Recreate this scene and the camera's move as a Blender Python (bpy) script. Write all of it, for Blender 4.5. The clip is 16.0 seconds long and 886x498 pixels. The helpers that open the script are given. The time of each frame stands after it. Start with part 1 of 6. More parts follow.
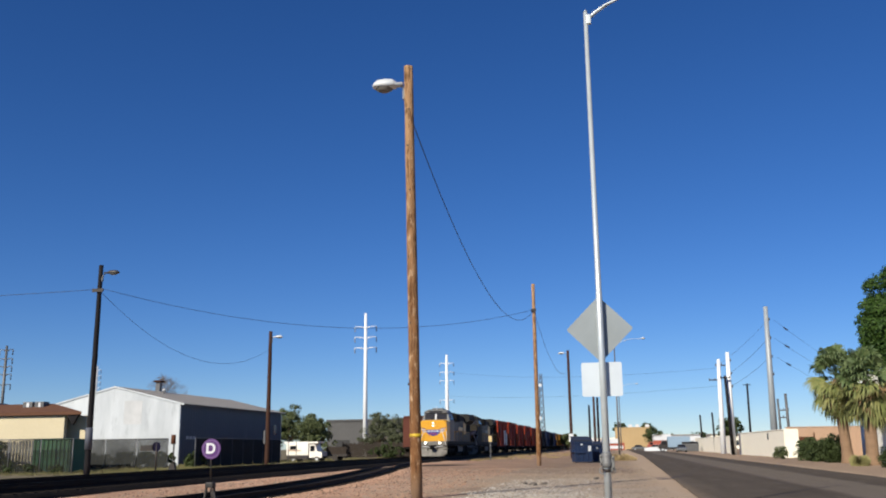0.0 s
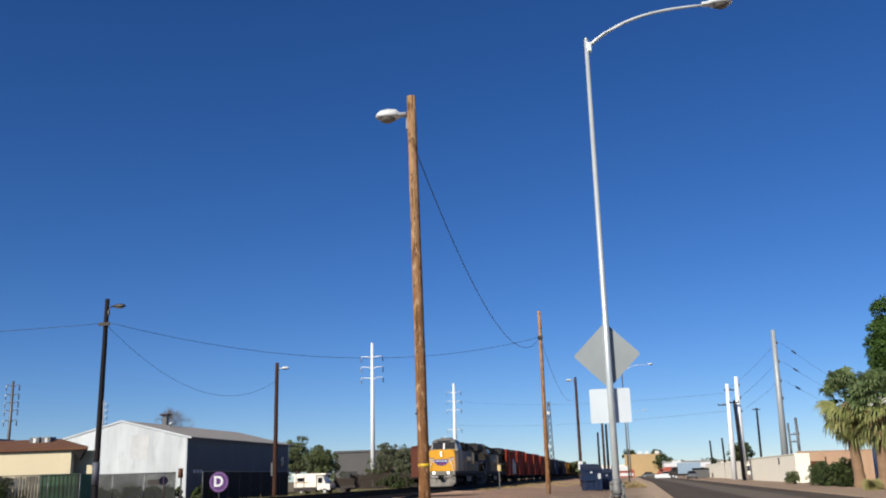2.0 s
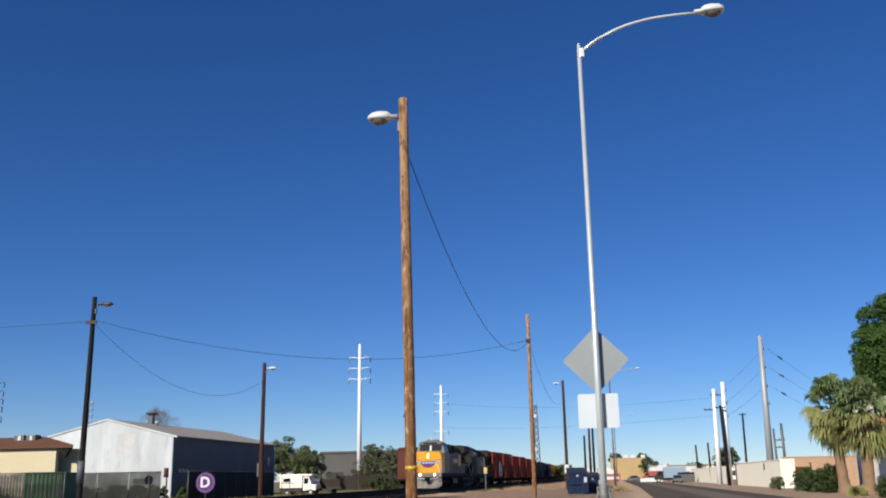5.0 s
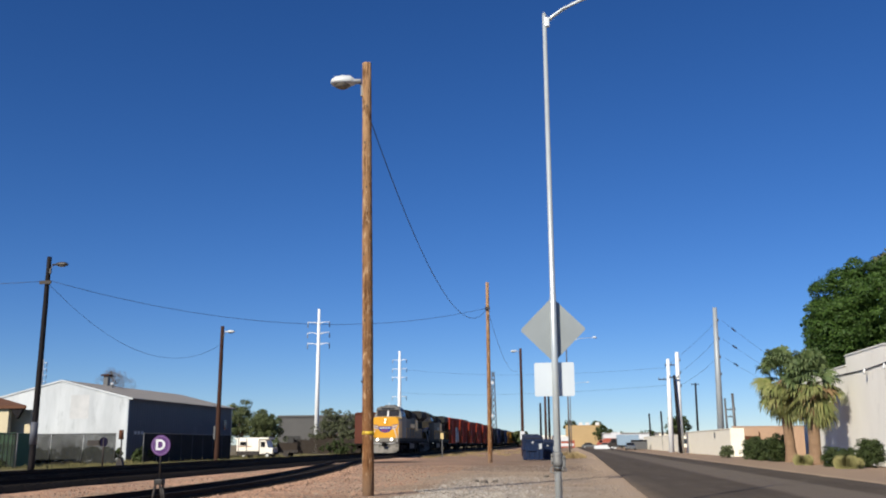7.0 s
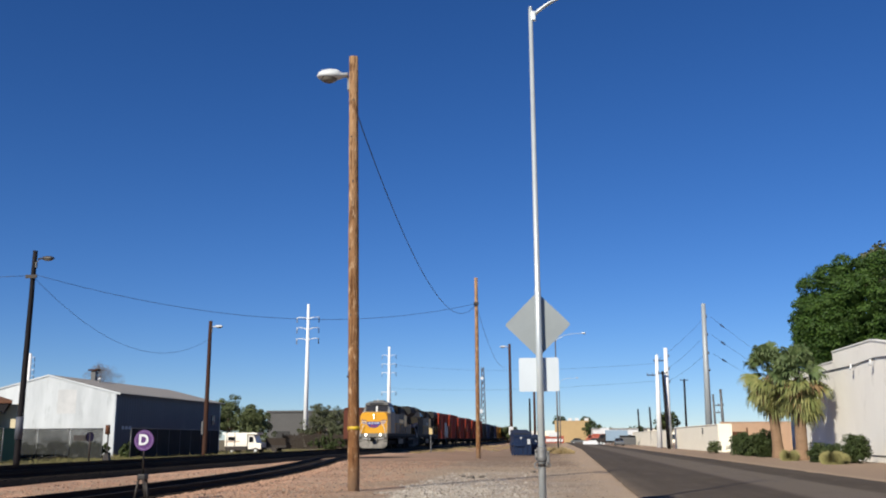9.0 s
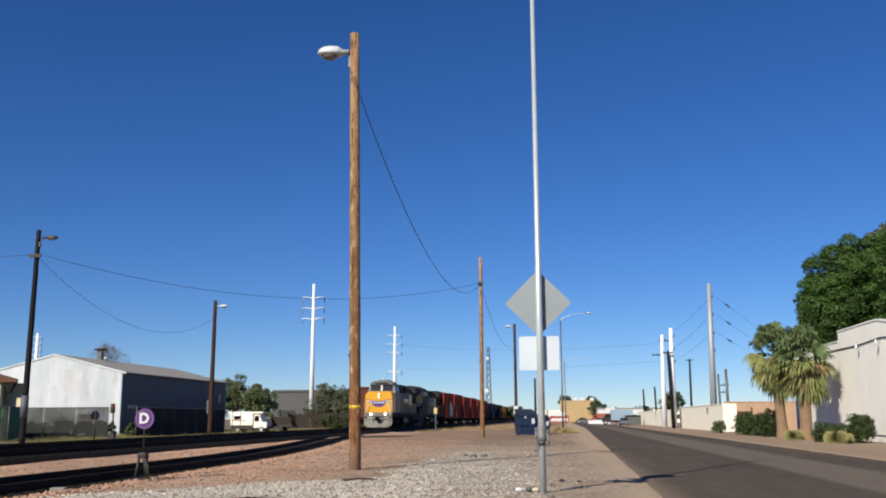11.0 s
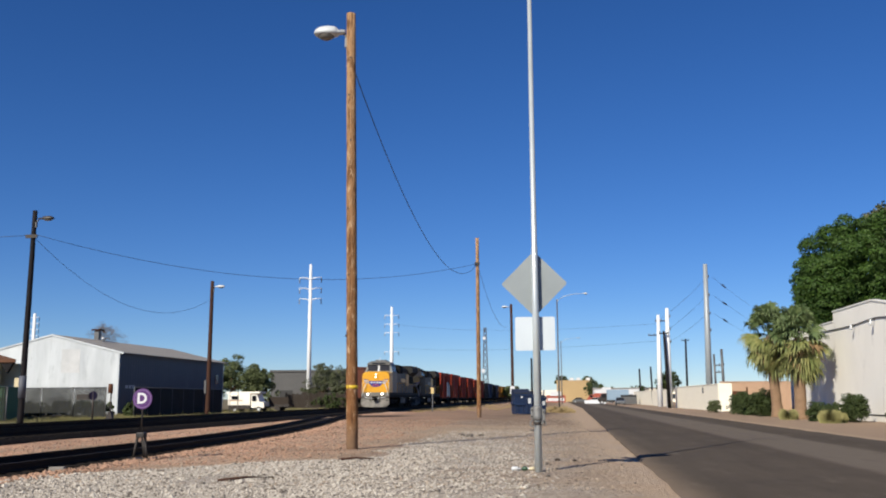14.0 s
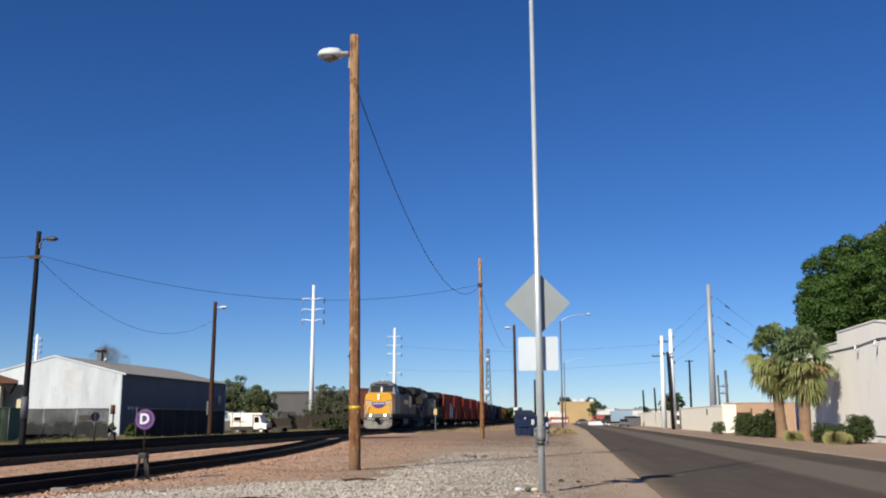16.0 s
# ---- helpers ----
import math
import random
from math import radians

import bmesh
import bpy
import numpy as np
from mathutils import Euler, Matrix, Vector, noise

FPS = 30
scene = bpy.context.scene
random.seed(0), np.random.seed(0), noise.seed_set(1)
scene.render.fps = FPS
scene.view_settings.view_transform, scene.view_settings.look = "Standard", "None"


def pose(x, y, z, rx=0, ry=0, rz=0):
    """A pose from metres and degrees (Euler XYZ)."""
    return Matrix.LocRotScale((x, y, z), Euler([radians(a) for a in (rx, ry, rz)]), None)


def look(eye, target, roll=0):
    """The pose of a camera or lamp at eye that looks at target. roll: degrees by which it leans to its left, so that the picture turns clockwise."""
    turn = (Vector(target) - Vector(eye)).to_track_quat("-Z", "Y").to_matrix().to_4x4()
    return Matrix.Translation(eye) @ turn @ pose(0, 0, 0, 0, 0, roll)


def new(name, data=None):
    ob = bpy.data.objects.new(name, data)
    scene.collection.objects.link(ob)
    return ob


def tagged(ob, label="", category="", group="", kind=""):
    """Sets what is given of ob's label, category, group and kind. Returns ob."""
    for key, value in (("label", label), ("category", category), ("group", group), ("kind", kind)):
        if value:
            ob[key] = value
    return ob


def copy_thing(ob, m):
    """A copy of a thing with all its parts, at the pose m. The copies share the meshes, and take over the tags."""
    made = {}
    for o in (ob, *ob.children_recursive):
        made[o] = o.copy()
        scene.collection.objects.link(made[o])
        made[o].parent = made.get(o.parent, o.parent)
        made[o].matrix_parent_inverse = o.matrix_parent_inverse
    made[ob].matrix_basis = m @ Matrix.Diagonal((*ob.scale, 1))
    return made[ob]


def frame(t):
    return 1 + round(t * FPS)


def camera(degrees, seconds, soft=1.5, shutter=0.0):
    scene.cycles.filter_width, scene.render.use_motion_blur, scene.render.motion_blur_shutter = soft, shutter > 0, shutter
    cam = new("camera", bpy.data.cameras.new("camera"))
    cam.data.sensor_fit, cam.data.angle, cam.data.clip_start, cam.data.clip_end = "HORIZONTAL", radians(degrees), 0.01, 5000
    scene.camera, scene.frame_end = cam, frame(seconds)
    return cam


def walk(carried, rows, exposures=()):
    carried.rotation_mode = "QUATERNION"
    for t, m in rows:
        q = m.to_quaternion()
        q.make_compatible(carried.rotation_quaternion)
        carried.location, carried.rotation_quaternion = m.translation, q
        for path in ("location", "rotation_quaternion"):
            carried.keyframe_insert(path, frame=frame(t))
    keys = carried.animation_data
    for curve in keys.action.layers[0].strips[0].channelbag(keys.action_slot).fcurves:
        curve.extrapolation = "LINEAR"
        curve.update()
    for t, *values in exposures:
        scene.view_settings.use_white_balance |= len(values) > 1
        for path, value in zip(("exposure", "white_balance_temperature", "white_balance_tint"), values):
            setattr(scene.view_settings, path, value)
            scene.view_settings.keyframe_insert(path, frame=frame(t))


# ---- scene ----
cam = camera(51.04, 16.0, soft=1.95)
PATH = [
    (0.0, pose(-0.110, -0.070, 1.487, 102.06, 0.71, 10.25)),
    (0.5, pose(-0.100, -0.079, 1.494, 102.40, 1.06, 10.37)),
    (1.0, pose(-0.104, -0.077, 1.481, 102.97, 1.25, 10.51)),
    (1.5, pose(-0.105, -0.084, 1.484, 103.44, 1.44, 10.60)),
    (2.0, pose(-0.112, -0.095, 1.478, 103.83, 1.53, 10.76)),
    (2.5, pose(-0.103, -0.050, 1.475, 104.13, 1.45, 11.28)),
    (3.0, pose(-0.121, -0.085, 1.502, 104.38, 1.49, 12.08)),
    (5.5, pose(-0.143, -0.126, 1.513, 103.50, 0.68, 8.88)),
    (6.0, pose(-0.155, -0.125, 1.507, 102.86, 0.37, 7.87)),
    (6.5, pose(-0.180, -0.156, 1.534, 102.27, 0.25, 7.42)),
    (7.0, pose(-0.126, -0.127, 1.526, 101.83, 0.35, 7.32)),
    (7.5, pose(-0.034, -0.083, 1.521, 101.58, 0.51, 7.16)),
    (8.0, pose(-0.039, -0.052, 1.531, 101.64, 0.55, 6.74)),
    (10.5, pose(0.068, 0.103, 1.506, 100.77, 0.04, 6.88)),
    (11.0, pose(0.099, 0.166, 1.506, 100.33, 0.22, 7.07)),
    (11.5, pose(0.131, 0.104, 1.505, 100.13, 0.31, 7.13)),
    (12.0, pose(0.137, 0.095, 1.498, 99.96, 0.30, 7.17)),
    (12.5, pose(0.136, 0.122, 1.495, 99.70, 0.26, 7.16)),
    (13.0, pose(0.135, 0.122, 1.499, 99.31, 0.19, 7.11)),
    (13.5, pose(0.124, 0.095, 1.496, 99.10, 0.20, 7.00)),
    (14.0, pose(0.114, 0.114, 1.507, 99.12, 0.25, 6.88)),
    (14.5, pose(0.109, 0.126, 1.494, 99.47, 0.18, 6.78)),
    (15.0, pose(0.118, 0.094, 1.490, 99.91, 0.18, 6.77)),
    (15.5, pose(0.117, 0.063, 1.487, 100.27, 0.20, 6.88)),
    (16.0, pose(0.115, 0.094, 1.483, 100.41, 0.24, 7.06)),
]
walk(cam, PATH, [(0.0, 0.47, 6150, 14), (16.0, 0.47, 6150, 14)])

# ---- light ----
SUN_AZ, SUN_EL = radians(207.5), radians(34.0)
world = bpy.data.worlds.new("sky")
scene.world = world
world.use_nodes = True
wn = world.node_tree.nodes
sky = wn.new("ShaderNodeTexSky")
sky.sky_type = "NISHITA"
sky.sun_disc = False
sky.sun_elevation, sky.sun_rotation = SUN_EL, SUN_AZ
sky.altitude, sky.air_density, sky.dust_density, sky.ozone_density = 1700.0, 1.0, 0.0, 6.5
wn["Background"].inputs["Strength"].default_value = 0.0635
rich = wn.new("ShaderNodeHueSaturation")
rich.inputs["Saturation"].default_value = 1.165
rich.inputs["Hue"].default_value = 0.5075
world.node_tree.links.new(sky.outputs["Color"], rich.inputs["Color"])
world.node_tree.links.new(rich.outputs["Color"], wn["Background"].inputs["Color"])
sun = new("sun", bpy.data.lights.new("sun", "SUN"))
sun.data.energy, sun.data.angle, sun.data.color = 5.0, radians(0.53), (1.0, 0.905, 0.70)
sun_from = Vector((math.sin(SUN_AZ) * math.cos(SUN_EL), math.cos(SUN_AZ) * math.cos(SUN_EL), math.sin(SUN_EL)))
sun.matrix_world = look(sun_from * 100, (0, 0, 0))


# ---- materials ----
def nodes_of(name, rough=0.6, metal=0.0):
    m = bpy.data.materials.new(name)
    m.use_nodes = True
    nt = m.node_tree
    b = nt.nodes["Principled BSDF"]
    b.inputs["Roughness"].default_value, b.inputs["Metallic"].default_value = rough, metal
    return m, nt, b


def add(nt, kind, **values):
    n = nt.nodes.new(kind)
    for k, v in values.items():
        n.inputs[k].default_value = v
    return n


def noise_at(nt, coord, scale, detail=4.0, rough=0.6, stretch=None):
    if stretch:
        mp = nt.nodes.new("ShaderNodeMapping")
        mp.inputs["Scale"].default_value = stretch
        nt.links.new(coord, mp.inputs["Vector"])
        coord = mp.outputs["Vector"]
    n = add(nt, "ShaderNodeTexNoise", Scale=scale, Detail=detail, Roughness=rough)
    nt.links.new(coord, n.inputs["Vector"])
    return n.outputs["Fac"]


def ramp(nt, fac, low, high):
    r = nt.nodes.new("ShaderNodeMapRange")
    r.inputs["From Min"].default_value, r.inputs["From Max"].default_value = low, high
    nt.links.new(fac, r.inputs["Value"])
    return r.outputs["Result"]


def calc(nt, op, a, c):
    m = nt.nodes.new("ShaderNodeMath")
    m.operation = op
    for sock, v in zip(m.inputs, (a, c)):
        if isinstance(v, (int, float)):
            sock.default_value = v
        else:
            nt.links.new(v, sock)
    return m.outputs[0]


def blend(nt, fac, a, b):
    m = nt.nodes.new("ShaderNodeMix")
    m.data_type = "RGBA"
    for sock, v in ((m.inputs[6], a), (m.inputs[7], b)):
        if isinstance(v, tuple):
            sock.default_value = (*v, 1)
        else:
            nt.links.new(v, sock)
    if isinstance(fac, float):
        m.inputs[0].default_value = fac
    else:
        nt.links.new(fac, m.inputs[0])
    return m.outputs[2]


def bumped(nt, bsdf, fac, strength, distance):
    b = nt.nodes.new("ShaderNodeBump")
    b.inputs["Strength"].default_value, b.inputs["Distance"].default_value = strength, distance
    nt.links.new(fac, b.inputs["Height"])
    nt.links.new(b.outputs["Normal"], bsdf.inputs["Normal"])


def surface(name, main, worn, stain=None, scale=3.0, fine=40.0, rough=0.65, metal=0.0, bump=0.2, depth=0.01, stretch=None, amount=0.6, speck=1.0):
    """Two-scale surface: broad wear, fine grain and some stains."""
    m, nt, b = nodes_of(name, rough, metal)
    tc = nt.nodes.new("ShaderNodeTexCoord")
    info = nt.nodes.new("ShaderNodeObjectInfo")
    shift = nt.nodes.new("ShaderNodeVectorMath")
    shift.operation = "ADD"
    mul = nt.nodes.new("ShaderNodeMath")
    mul.operation, mul.inputs[1].default_value = "MULTIPLY", 37.0
    nt.links.new(info.outputs["Random"], mul.inputs[0])
    nt.links.new(tc.outputs["Object"], shift.inputs[0])
    nt.links.new(mul.outputs[0], shift.inputs[1])
    co = shift.outputs[0]
    broad = ramp(nt, noise_at(nt, co, scale, 5, 0.6, stretch), 0.35, 0.7)
    grain = noise_at(nt, co, fine, 3, 0.7, stretch)
    am = nt.nodes.new("ShaderNodeMath")
    am.operation, am.inputs[1].default_value = "MULTIPLY", amount
    nt.links.new(broad, am.inputs[0])
    c = blend(nt, am.outputs[0], main, worn)
    c = blend(nt, calc(nt, "MULTIPLY", ramp(nt, grain, 0.45, 0.95), speck), c, tuple(0.55 * v for v in main))
    if stain:
        c = blend(nt, ramp(nt, noise_at(nt, co, scale * 2.3, 6, 0.75, stretch), 0.58, 0.72), c, stain)
    nt.links.new(c, b.inputs["Base Color"])
    b.inputs["Specular IOR Level"].default_value = 0.15 if rough > 0.65 else 0.4
    bumped(nt, b, grain, bump, depth)
    return m


def plain(name, colour, rough=0.5, metal=0.0):
    return surface(name, colour, tuple(0.8 * v for v in colour), None, 4.0, 60.0, rough, metal, 0.08, 0.004, None, 0.5, 0.25)




def pole_wood(name, height):
    """Weathered pole: bleached toward the top, dark long checks, blotches of old preservative."""
    m, nt, b = nodes_of(name, 0.85)
    tc = nt.nodes.new("ShaderNodeTexCoord")
    co = tc.outputs["Object"]
    sep = nt.nodes.new("ShaderNodeSeparateXYZ")
    nt.links.new(co, sep.inputs[0])
    blot = noise_at(nt, co, 1.6, 4, 0.6, (3.0, 3.0, 0.9))
    high = calc(nt, "ADD", calc(nt, "DIVIDE", sep.outputs["Z"], height), calc(nt, "MULTIPLY", calc(nt, "SUBTRACT", blot, 0.5), 0.9))
    c = blend(nt, ramp(nt, high, 0.15, 0.95), (0.20, 0.098, 0.042), (0.37, 0.225, 0.118))
    c = blend(nt, calc(nt, "MULTIPLY", ramp(nt, noise_at(nt, co, 3.2, 5, 0.65, (3.0, 3.0, 0.5)), 0.50, 0.62), 0.85), c, (0.085, 0.036, 0.014))
    c = blend(nt, calc(nt, "MULTIPLY", ramp(nt, noise_at(nt, co, 4.0, 5, 0.7, (2.2, 2.2, 0.8)), 0.56, 0.66), 0.8), c, (0.52, 0.37, 0.235))
    check = noise_at(nt, co, 14.0, 3, 0.6, (2.0, 2.0, 0.06))
    c = blend(nt, calc(nt, "MULTIPLY", ramp(nt, check, 0.58, 0.68), 0.85), c, (0.05, 0.024, 0.012))
    c = blend(nt, ramp(nt, sep.outputs["Z"], 0.9, 0.1), c, (0.25, 0.165, 0.105))
    nt.links.new(c, b.inputs["Base Color"])
    b.inputs["Specular IOR Level"].default_value = 0.15
    bumped(nt, b, calc(nt, "ADD", noise_at(nt, co, 40.0, 3, 0.7, (2.6, 2.6, 0.3)), calc(nt, "MULTIPLY", check, -1.5)), 0.8, 0.03)
    return m


WOOD = pole_wood("weathered_pole_wood", 13.9)
WOOD_DARK = surface("dark_pole_wood", (0.058, 0.028, 0.019), (0.034, 0.018, 0.013), (0.11, 0.062, 0.038), 2.0, 26.0, 0.8, 0, 0.5, 0.02, (3.0, 3.0, 0.35), 0.9)
TARRED = surface("tarred_pole_wood", (0.0074, 0.00666, 0.00888), (0.0148, 0.0126, 0.0133), None, 2.0, 26.0, 0.7, 0, 0.5, 0.02, (3.0, 3.0, 0.35), 0.9)
GALV = surface("galvanised_steel", (0.52, 0.57, 0.59), (0.42, 0.46, 0.475), None, 3.0, 45.0, 0.34, 0.38, 0.05, 0.003, None, 0.6, 0.3)
SIGN_BACK = surface("aluminium_sign_back", (0.235, 0.268, 0.285), (0.195, 0.222, 0.232), None, 2.5, 50.0, 0.5, 0.3, 0.05, 0.003, None, 0.6, 0.2)
SIGN_WHITE = surface("white_sign_sheet", (0.548, 0.57, 0.592), (0.488, 0.511, 0.54), None, 2.5, 50.0, 0.45, 0, 0.05, 0.003, None, 0.6, 0.15)
PLAQUE = surface("pale_blue_grey_sign_back", (0.47, 0.53, 0.585), (0.43, 0.485, 0.54), None, 2.0, 50.0, 0.5, 0, 0.05, 0.003, None, 0.6, 0.15)
POLE_WHITE = surface("pale_steel_pole", (0.70, 0.72, 0.74), (0.62, 0.64, 0.66), None, 1.2, 20.0, 0.5, 0.0, 0.08, 0.004, None, 0.6, 0.2)
POLE_GREY = surface("grey_steel_pole", (0.31, 0.345, 0.37), (0.26, 0.285, 0.305), None, 1.2, 20.0, 0.5, 0.2, 0.08, 0.004)
LAMP_SHELL = plain("pale_lamp_shell", (0.50, 0.53, 0.55), 0.45)
LAMP_DARK = plain("dark_lamp_shell", (0.037, 0.0333, 0.0296), 0.5)
LENS = plain("grey_lamp_lens", (0.148, 0.141, 0.126), 0.25)
IRON = surface("dark_iron", (0.037, 0.037, 0.0385), (0.074, 0.0518, 0.037), None, 5.0, 40.0, 0.6, 0.6, 0.2, 0.005)
GREY_BOX = surface("grey_metal_box", (0.118, 0.122, 0.126), (0.0814, 0.0814, 0.0851), None, 5.0, 40.0, 0.5, 0.4, 0.1, 0.005)
CABLE = plain("black_cable", (0.0259, 0.0296, 0.0407), 0.6)
YELLOW_BAND = plain("yellow_band", (0.555, 0.385, 0.0222), 0.5)
RAIL = surface("rusty_rail_steel", (0.0222, 0.0148, 0.0111), (0.0133, 0.00888, 0.0074), None, 3.0, 30.0, 0.8, 0.0, 0.2, 0.005)
RAIL_TOP = surface("worn_rail_head", (0.0444, 0.037, 0.0296), (0.0222, 0.0178, 0.0148), None, 3.0, 30.0, 0.75, 0.2, 0.05, 0.002)
SLEEPER = surface("creosoted_sleeper_wood", (0.0104, 0.00814, 0.00666), (0.0185, 0.0141, 0.0111), (0.0333, 0.0259, 0.0207), 3.0, 25.0, 0.9, 0, 0.5, 0.02, (1.0, 6.0, 6.0))
BALLAST = surface("oil_darkened_ballast", (0.0104, 0.00888, 0.00814), (0.0192, 0.0163, 0.0141), (0.037, 0.0296, 0.0244), 1.2, 14.0, 0.95, 0, 0.9, 0.05)
METAL_WHITE = surface("white_corrugated_sheet", (0.51, 0.55, 0.58), (0.35, 0.38, 0.41), (0.29, 0.315, 0.34), 0.55, 70.0, 0.55, 0.0, 0.05, 0.005, (1.0, 1.0, 0.2), 0.95, 0.3)
# white sheet darkened to bluish grey: the long side's shade is in this colour
METAL_SIDE_SHADE = surface("shade_dark_corrugated_sheet", (0.050, 0.0525, 0.074), (0.035, 0.0375, 0.053), (0.068, 0.068, 0.087), 0.3, 40.0, 0.55, 0.0, 0.1, 0.01, (1.0, 1.0, 0.45), 0.8)
ROOF_GREY = surface("grey_sheet_roof", (0.296, 0.281, 0.259), (0.244, 0.229, 0.211), (0.222, 0.185, 0.148), 0.4, 60.0, 0.8, 0.0, 0.1, 0.01)
STUCCO = surface("pale_grey_stucco", (0.80, 0.785, 0.735), (0.74, 0.725, 0.68), (0.63, 0.615, 0.575), 0.45, 30.0, 0.9, 0, 0.35, 0.01, (1.0, 1.0, 0.5), 0.8, 0.4)
STUCCO_TRIM = surface("pale_stucco_coping", (0.73, 0.73, 0.70), (0.66, 0.66, 0.63), None, 0.8, 30.0, 0.9, 0, 0.3, 0.01)
CREAM = surface("cream_stucco", (0.548, 0.488, 0.34), (0.503, 0.444, 0.311), None, 0.5, 30.0, 0.9, 0, 0.3, 0.01)
BEIGE = surface("beige_block_wall", (0.82, 0.785, 0.67), (0.75, 0.71, 0.60), (0.66, 0.62, 0.52), 0.5, 25.0, 0.9, 0, 0.3, 0.01)
PEACH = surface("peach_block_wall", (0.42, 0.285, 0.195), (0.37, 0.25, 0.172), (0.32, 0.22, 0.155), 0.5, 25.0, 0.9, 0, 0.3, 0.01)
TANB = surface("tan_stucco", (0.429, 0.311, 0.163), (0.37, 0.266, 0.141), None, 0.2, 8.0, 0.9, 0, 0.2, 0.01)
BROWN_ROOF = surface("brown_shingle_roof", (0.118, 0.0592, 0.037), (0.0888, 0.0444, 0.0296), None, 1.2, 20.0, 0.9, 0, 0.5, 0.02)


# ---- mesh helpers ----
def box_into(bm, x0, x1, y0, y1, z0, z1, bevel=0.0):
    v = [bm.verts.new(p) for p in ((x0, y0, z0), (x1, y0, z0), (x1, y1, z0), (x0, y1, z0), (x0, y0, z1), (x1, y0, z1), (x1, y1, z1), (x0, y1, z1))]
    fs = [bm.faces.new([v[i] for i in q]) for q in ((3, 2, 1, 0), (4, 5, 6, 7), (0, 1, 5, 4), (1, 2, 6, 5), (2, 3, 7, 6), (3, 0, 4, 7))]
    if bevel:
        bmesh.ops.bevel(bm, geom=list({e for f in fs for e in f.edges}), offset=bevel, segments=2, affect="EDGES", profile=0.6)


def tube_into(bm, pts, radii, n=10, caps=True):
    """A tapered tube through pts."""
    pts = [Vector(p) for p in pts]
    if not hasattr(radii, "__len__"):
        radii = [radii] * len(pts)
    rings = []
    for i, p in enumerate(pts):
        d = (pts[min(i + 1, len(pts) - 1)] - pts[max(i - 1, 0)]).normalized()
        ref = Vector((1, 0, 0)) if abs(d.x) < 0.9 else Vector((0, 1, 0))
        u = d.cross(ref).normalized()
        w = d.cross(u)
        rings.append([bm.verts.new(p + radii[i] * (math.cos(2 * math.pi * k / n) * u + math.sin(2 * math.pi * k / n) * w)) for k in range(n)])
    for a, b in zip(rings, rings[1:]):
        for k in range(n):
            f = bm.faces.new((a[k], a[(k + 1) % n], b[(k + 1) % n], b[k]))
            f.smooth = n > 5
    if caps:
        bm.faces.new(rings[0])
        bm.faces.new(rings[-1][::-1])


def prism_into(bm, outline, axis, a0, a1):
    """Extrudes a 2D outline along an axis ('x': outline is (y, z); 'y': (x, z); 'z': (x, y))."""
    def at(p, a):
        return {"x": (a, p[0], p[1]), "y": (p[0], a, p[1]), "z": (p[0], p[1], a)}[axis]
    lo = [bm.verts.new(at(p, a0)) for p in outline]
    hi = [bm.verts.new(at(p, a1)) for p in outline]
    n = len(outline)
    for k in range(n):
        bm.faces.new((lo[k], lo[(k + 1) % n], hi[(k + 1) % n], hi[k]))
    bm.faces.new(lo[::-1])
    bm.faces.new(hi)


def finish(bm, name):
    bmesh.ops.recalc_face_normals(bm, faces=bm.faces)
    me = bpy.data.meshes.new(name)
    bm.to_mesh(me)
    bm.free()
    return me


def part(name, bm, material, parent=None, label=""):
    me = finish(bm, name)
    me.materials.append(material)
    ob = new(name, me)
    if parent:
        ob.parent = parent
    return tagged(ob, label)


def thing(name, at, label, category, group="", kind="", turn=0.0):
    e = new(name)
    e.empty_display_size = 0.2
    e.matrix_basis = pose(*at, 0, 0, turn)
    return tagged(e, label, category, group, kind)


def boxes(*specs, bevel=0.0):
    bm = bmesh.new()
    for s in specs:
        box_into(bm, *s, bevel=bevel)
    return bm


def tube(pts, radii, n=10):
    bm = bmesh.new()
    tube_into(bm, pts, radii, n)
    return bm


def prism(outline, axis, a0, a1):
    bm = bmesh.new()
    prism_into(bm, outline, axis, a0, a1)
    return bm


# ---- ground ----
def track_c(y):
    """The siding's centre line: straight, then swinging over to the main line."""
    u = min(max((y - 27) / 70, 0), 1)
    return -11.95 - 7.45 * (3 * u * u - 2 * u ** 3)


MAIN, SECOND = -19.4, -23.9


def ground_z(x, y):
    bed = 0.2 * min(max((x + 27.0) / 1.2, 0), 1) * min(max((-17.7 - x) / 1.0, 0), 1)
    z = bed + 0.02 * noise.noise(Vector((x * 0.25, y * 0.25, 0))) + 0.006 * noise.noise(Vector((x * 1.3, y * 1.3, 5)))
    if 1.6 < x < 11.9:
        z = -0.06
    return z


def steps(lo, hi, step, out, n):
    core = list(np.arange(lo, hi + 0.01, step))
    return [lo - (out - abs(lo)) * (k / n) ** 3 for k in range(n, 0, -1)] + core + [hi + (out - hi) * (k / n) ** 3 for k in range(1, n + 1)]


bm = bmesh.new()
xs, ys = steps(-60, 30, 0.75, 3000, 10), steps(0, 120, 0.75, 3000, 10)
grid = [[bm.verts.new((x, y, ground_z(x, y))) for x in xs] for y in ys]
for r0, r1 in zip(grid, grid[1:]):
    for k in range(len(xs) - 1):
        bm.faces.new((r0[k], r0[k + 1], r1[k + 1], r1[k])).smooth = True
GROUND, nt, b = nodes_of("gravel_and_dirt_ground", 0.95)
geo = nt.nodes.new("ShaderNodeNewGeometry")
co = geo.outputs["Position"]
sep = nt.nodes.new("ShaderNodeSeparateXYZ")
nt.links.new(co, sep.inputs[0])


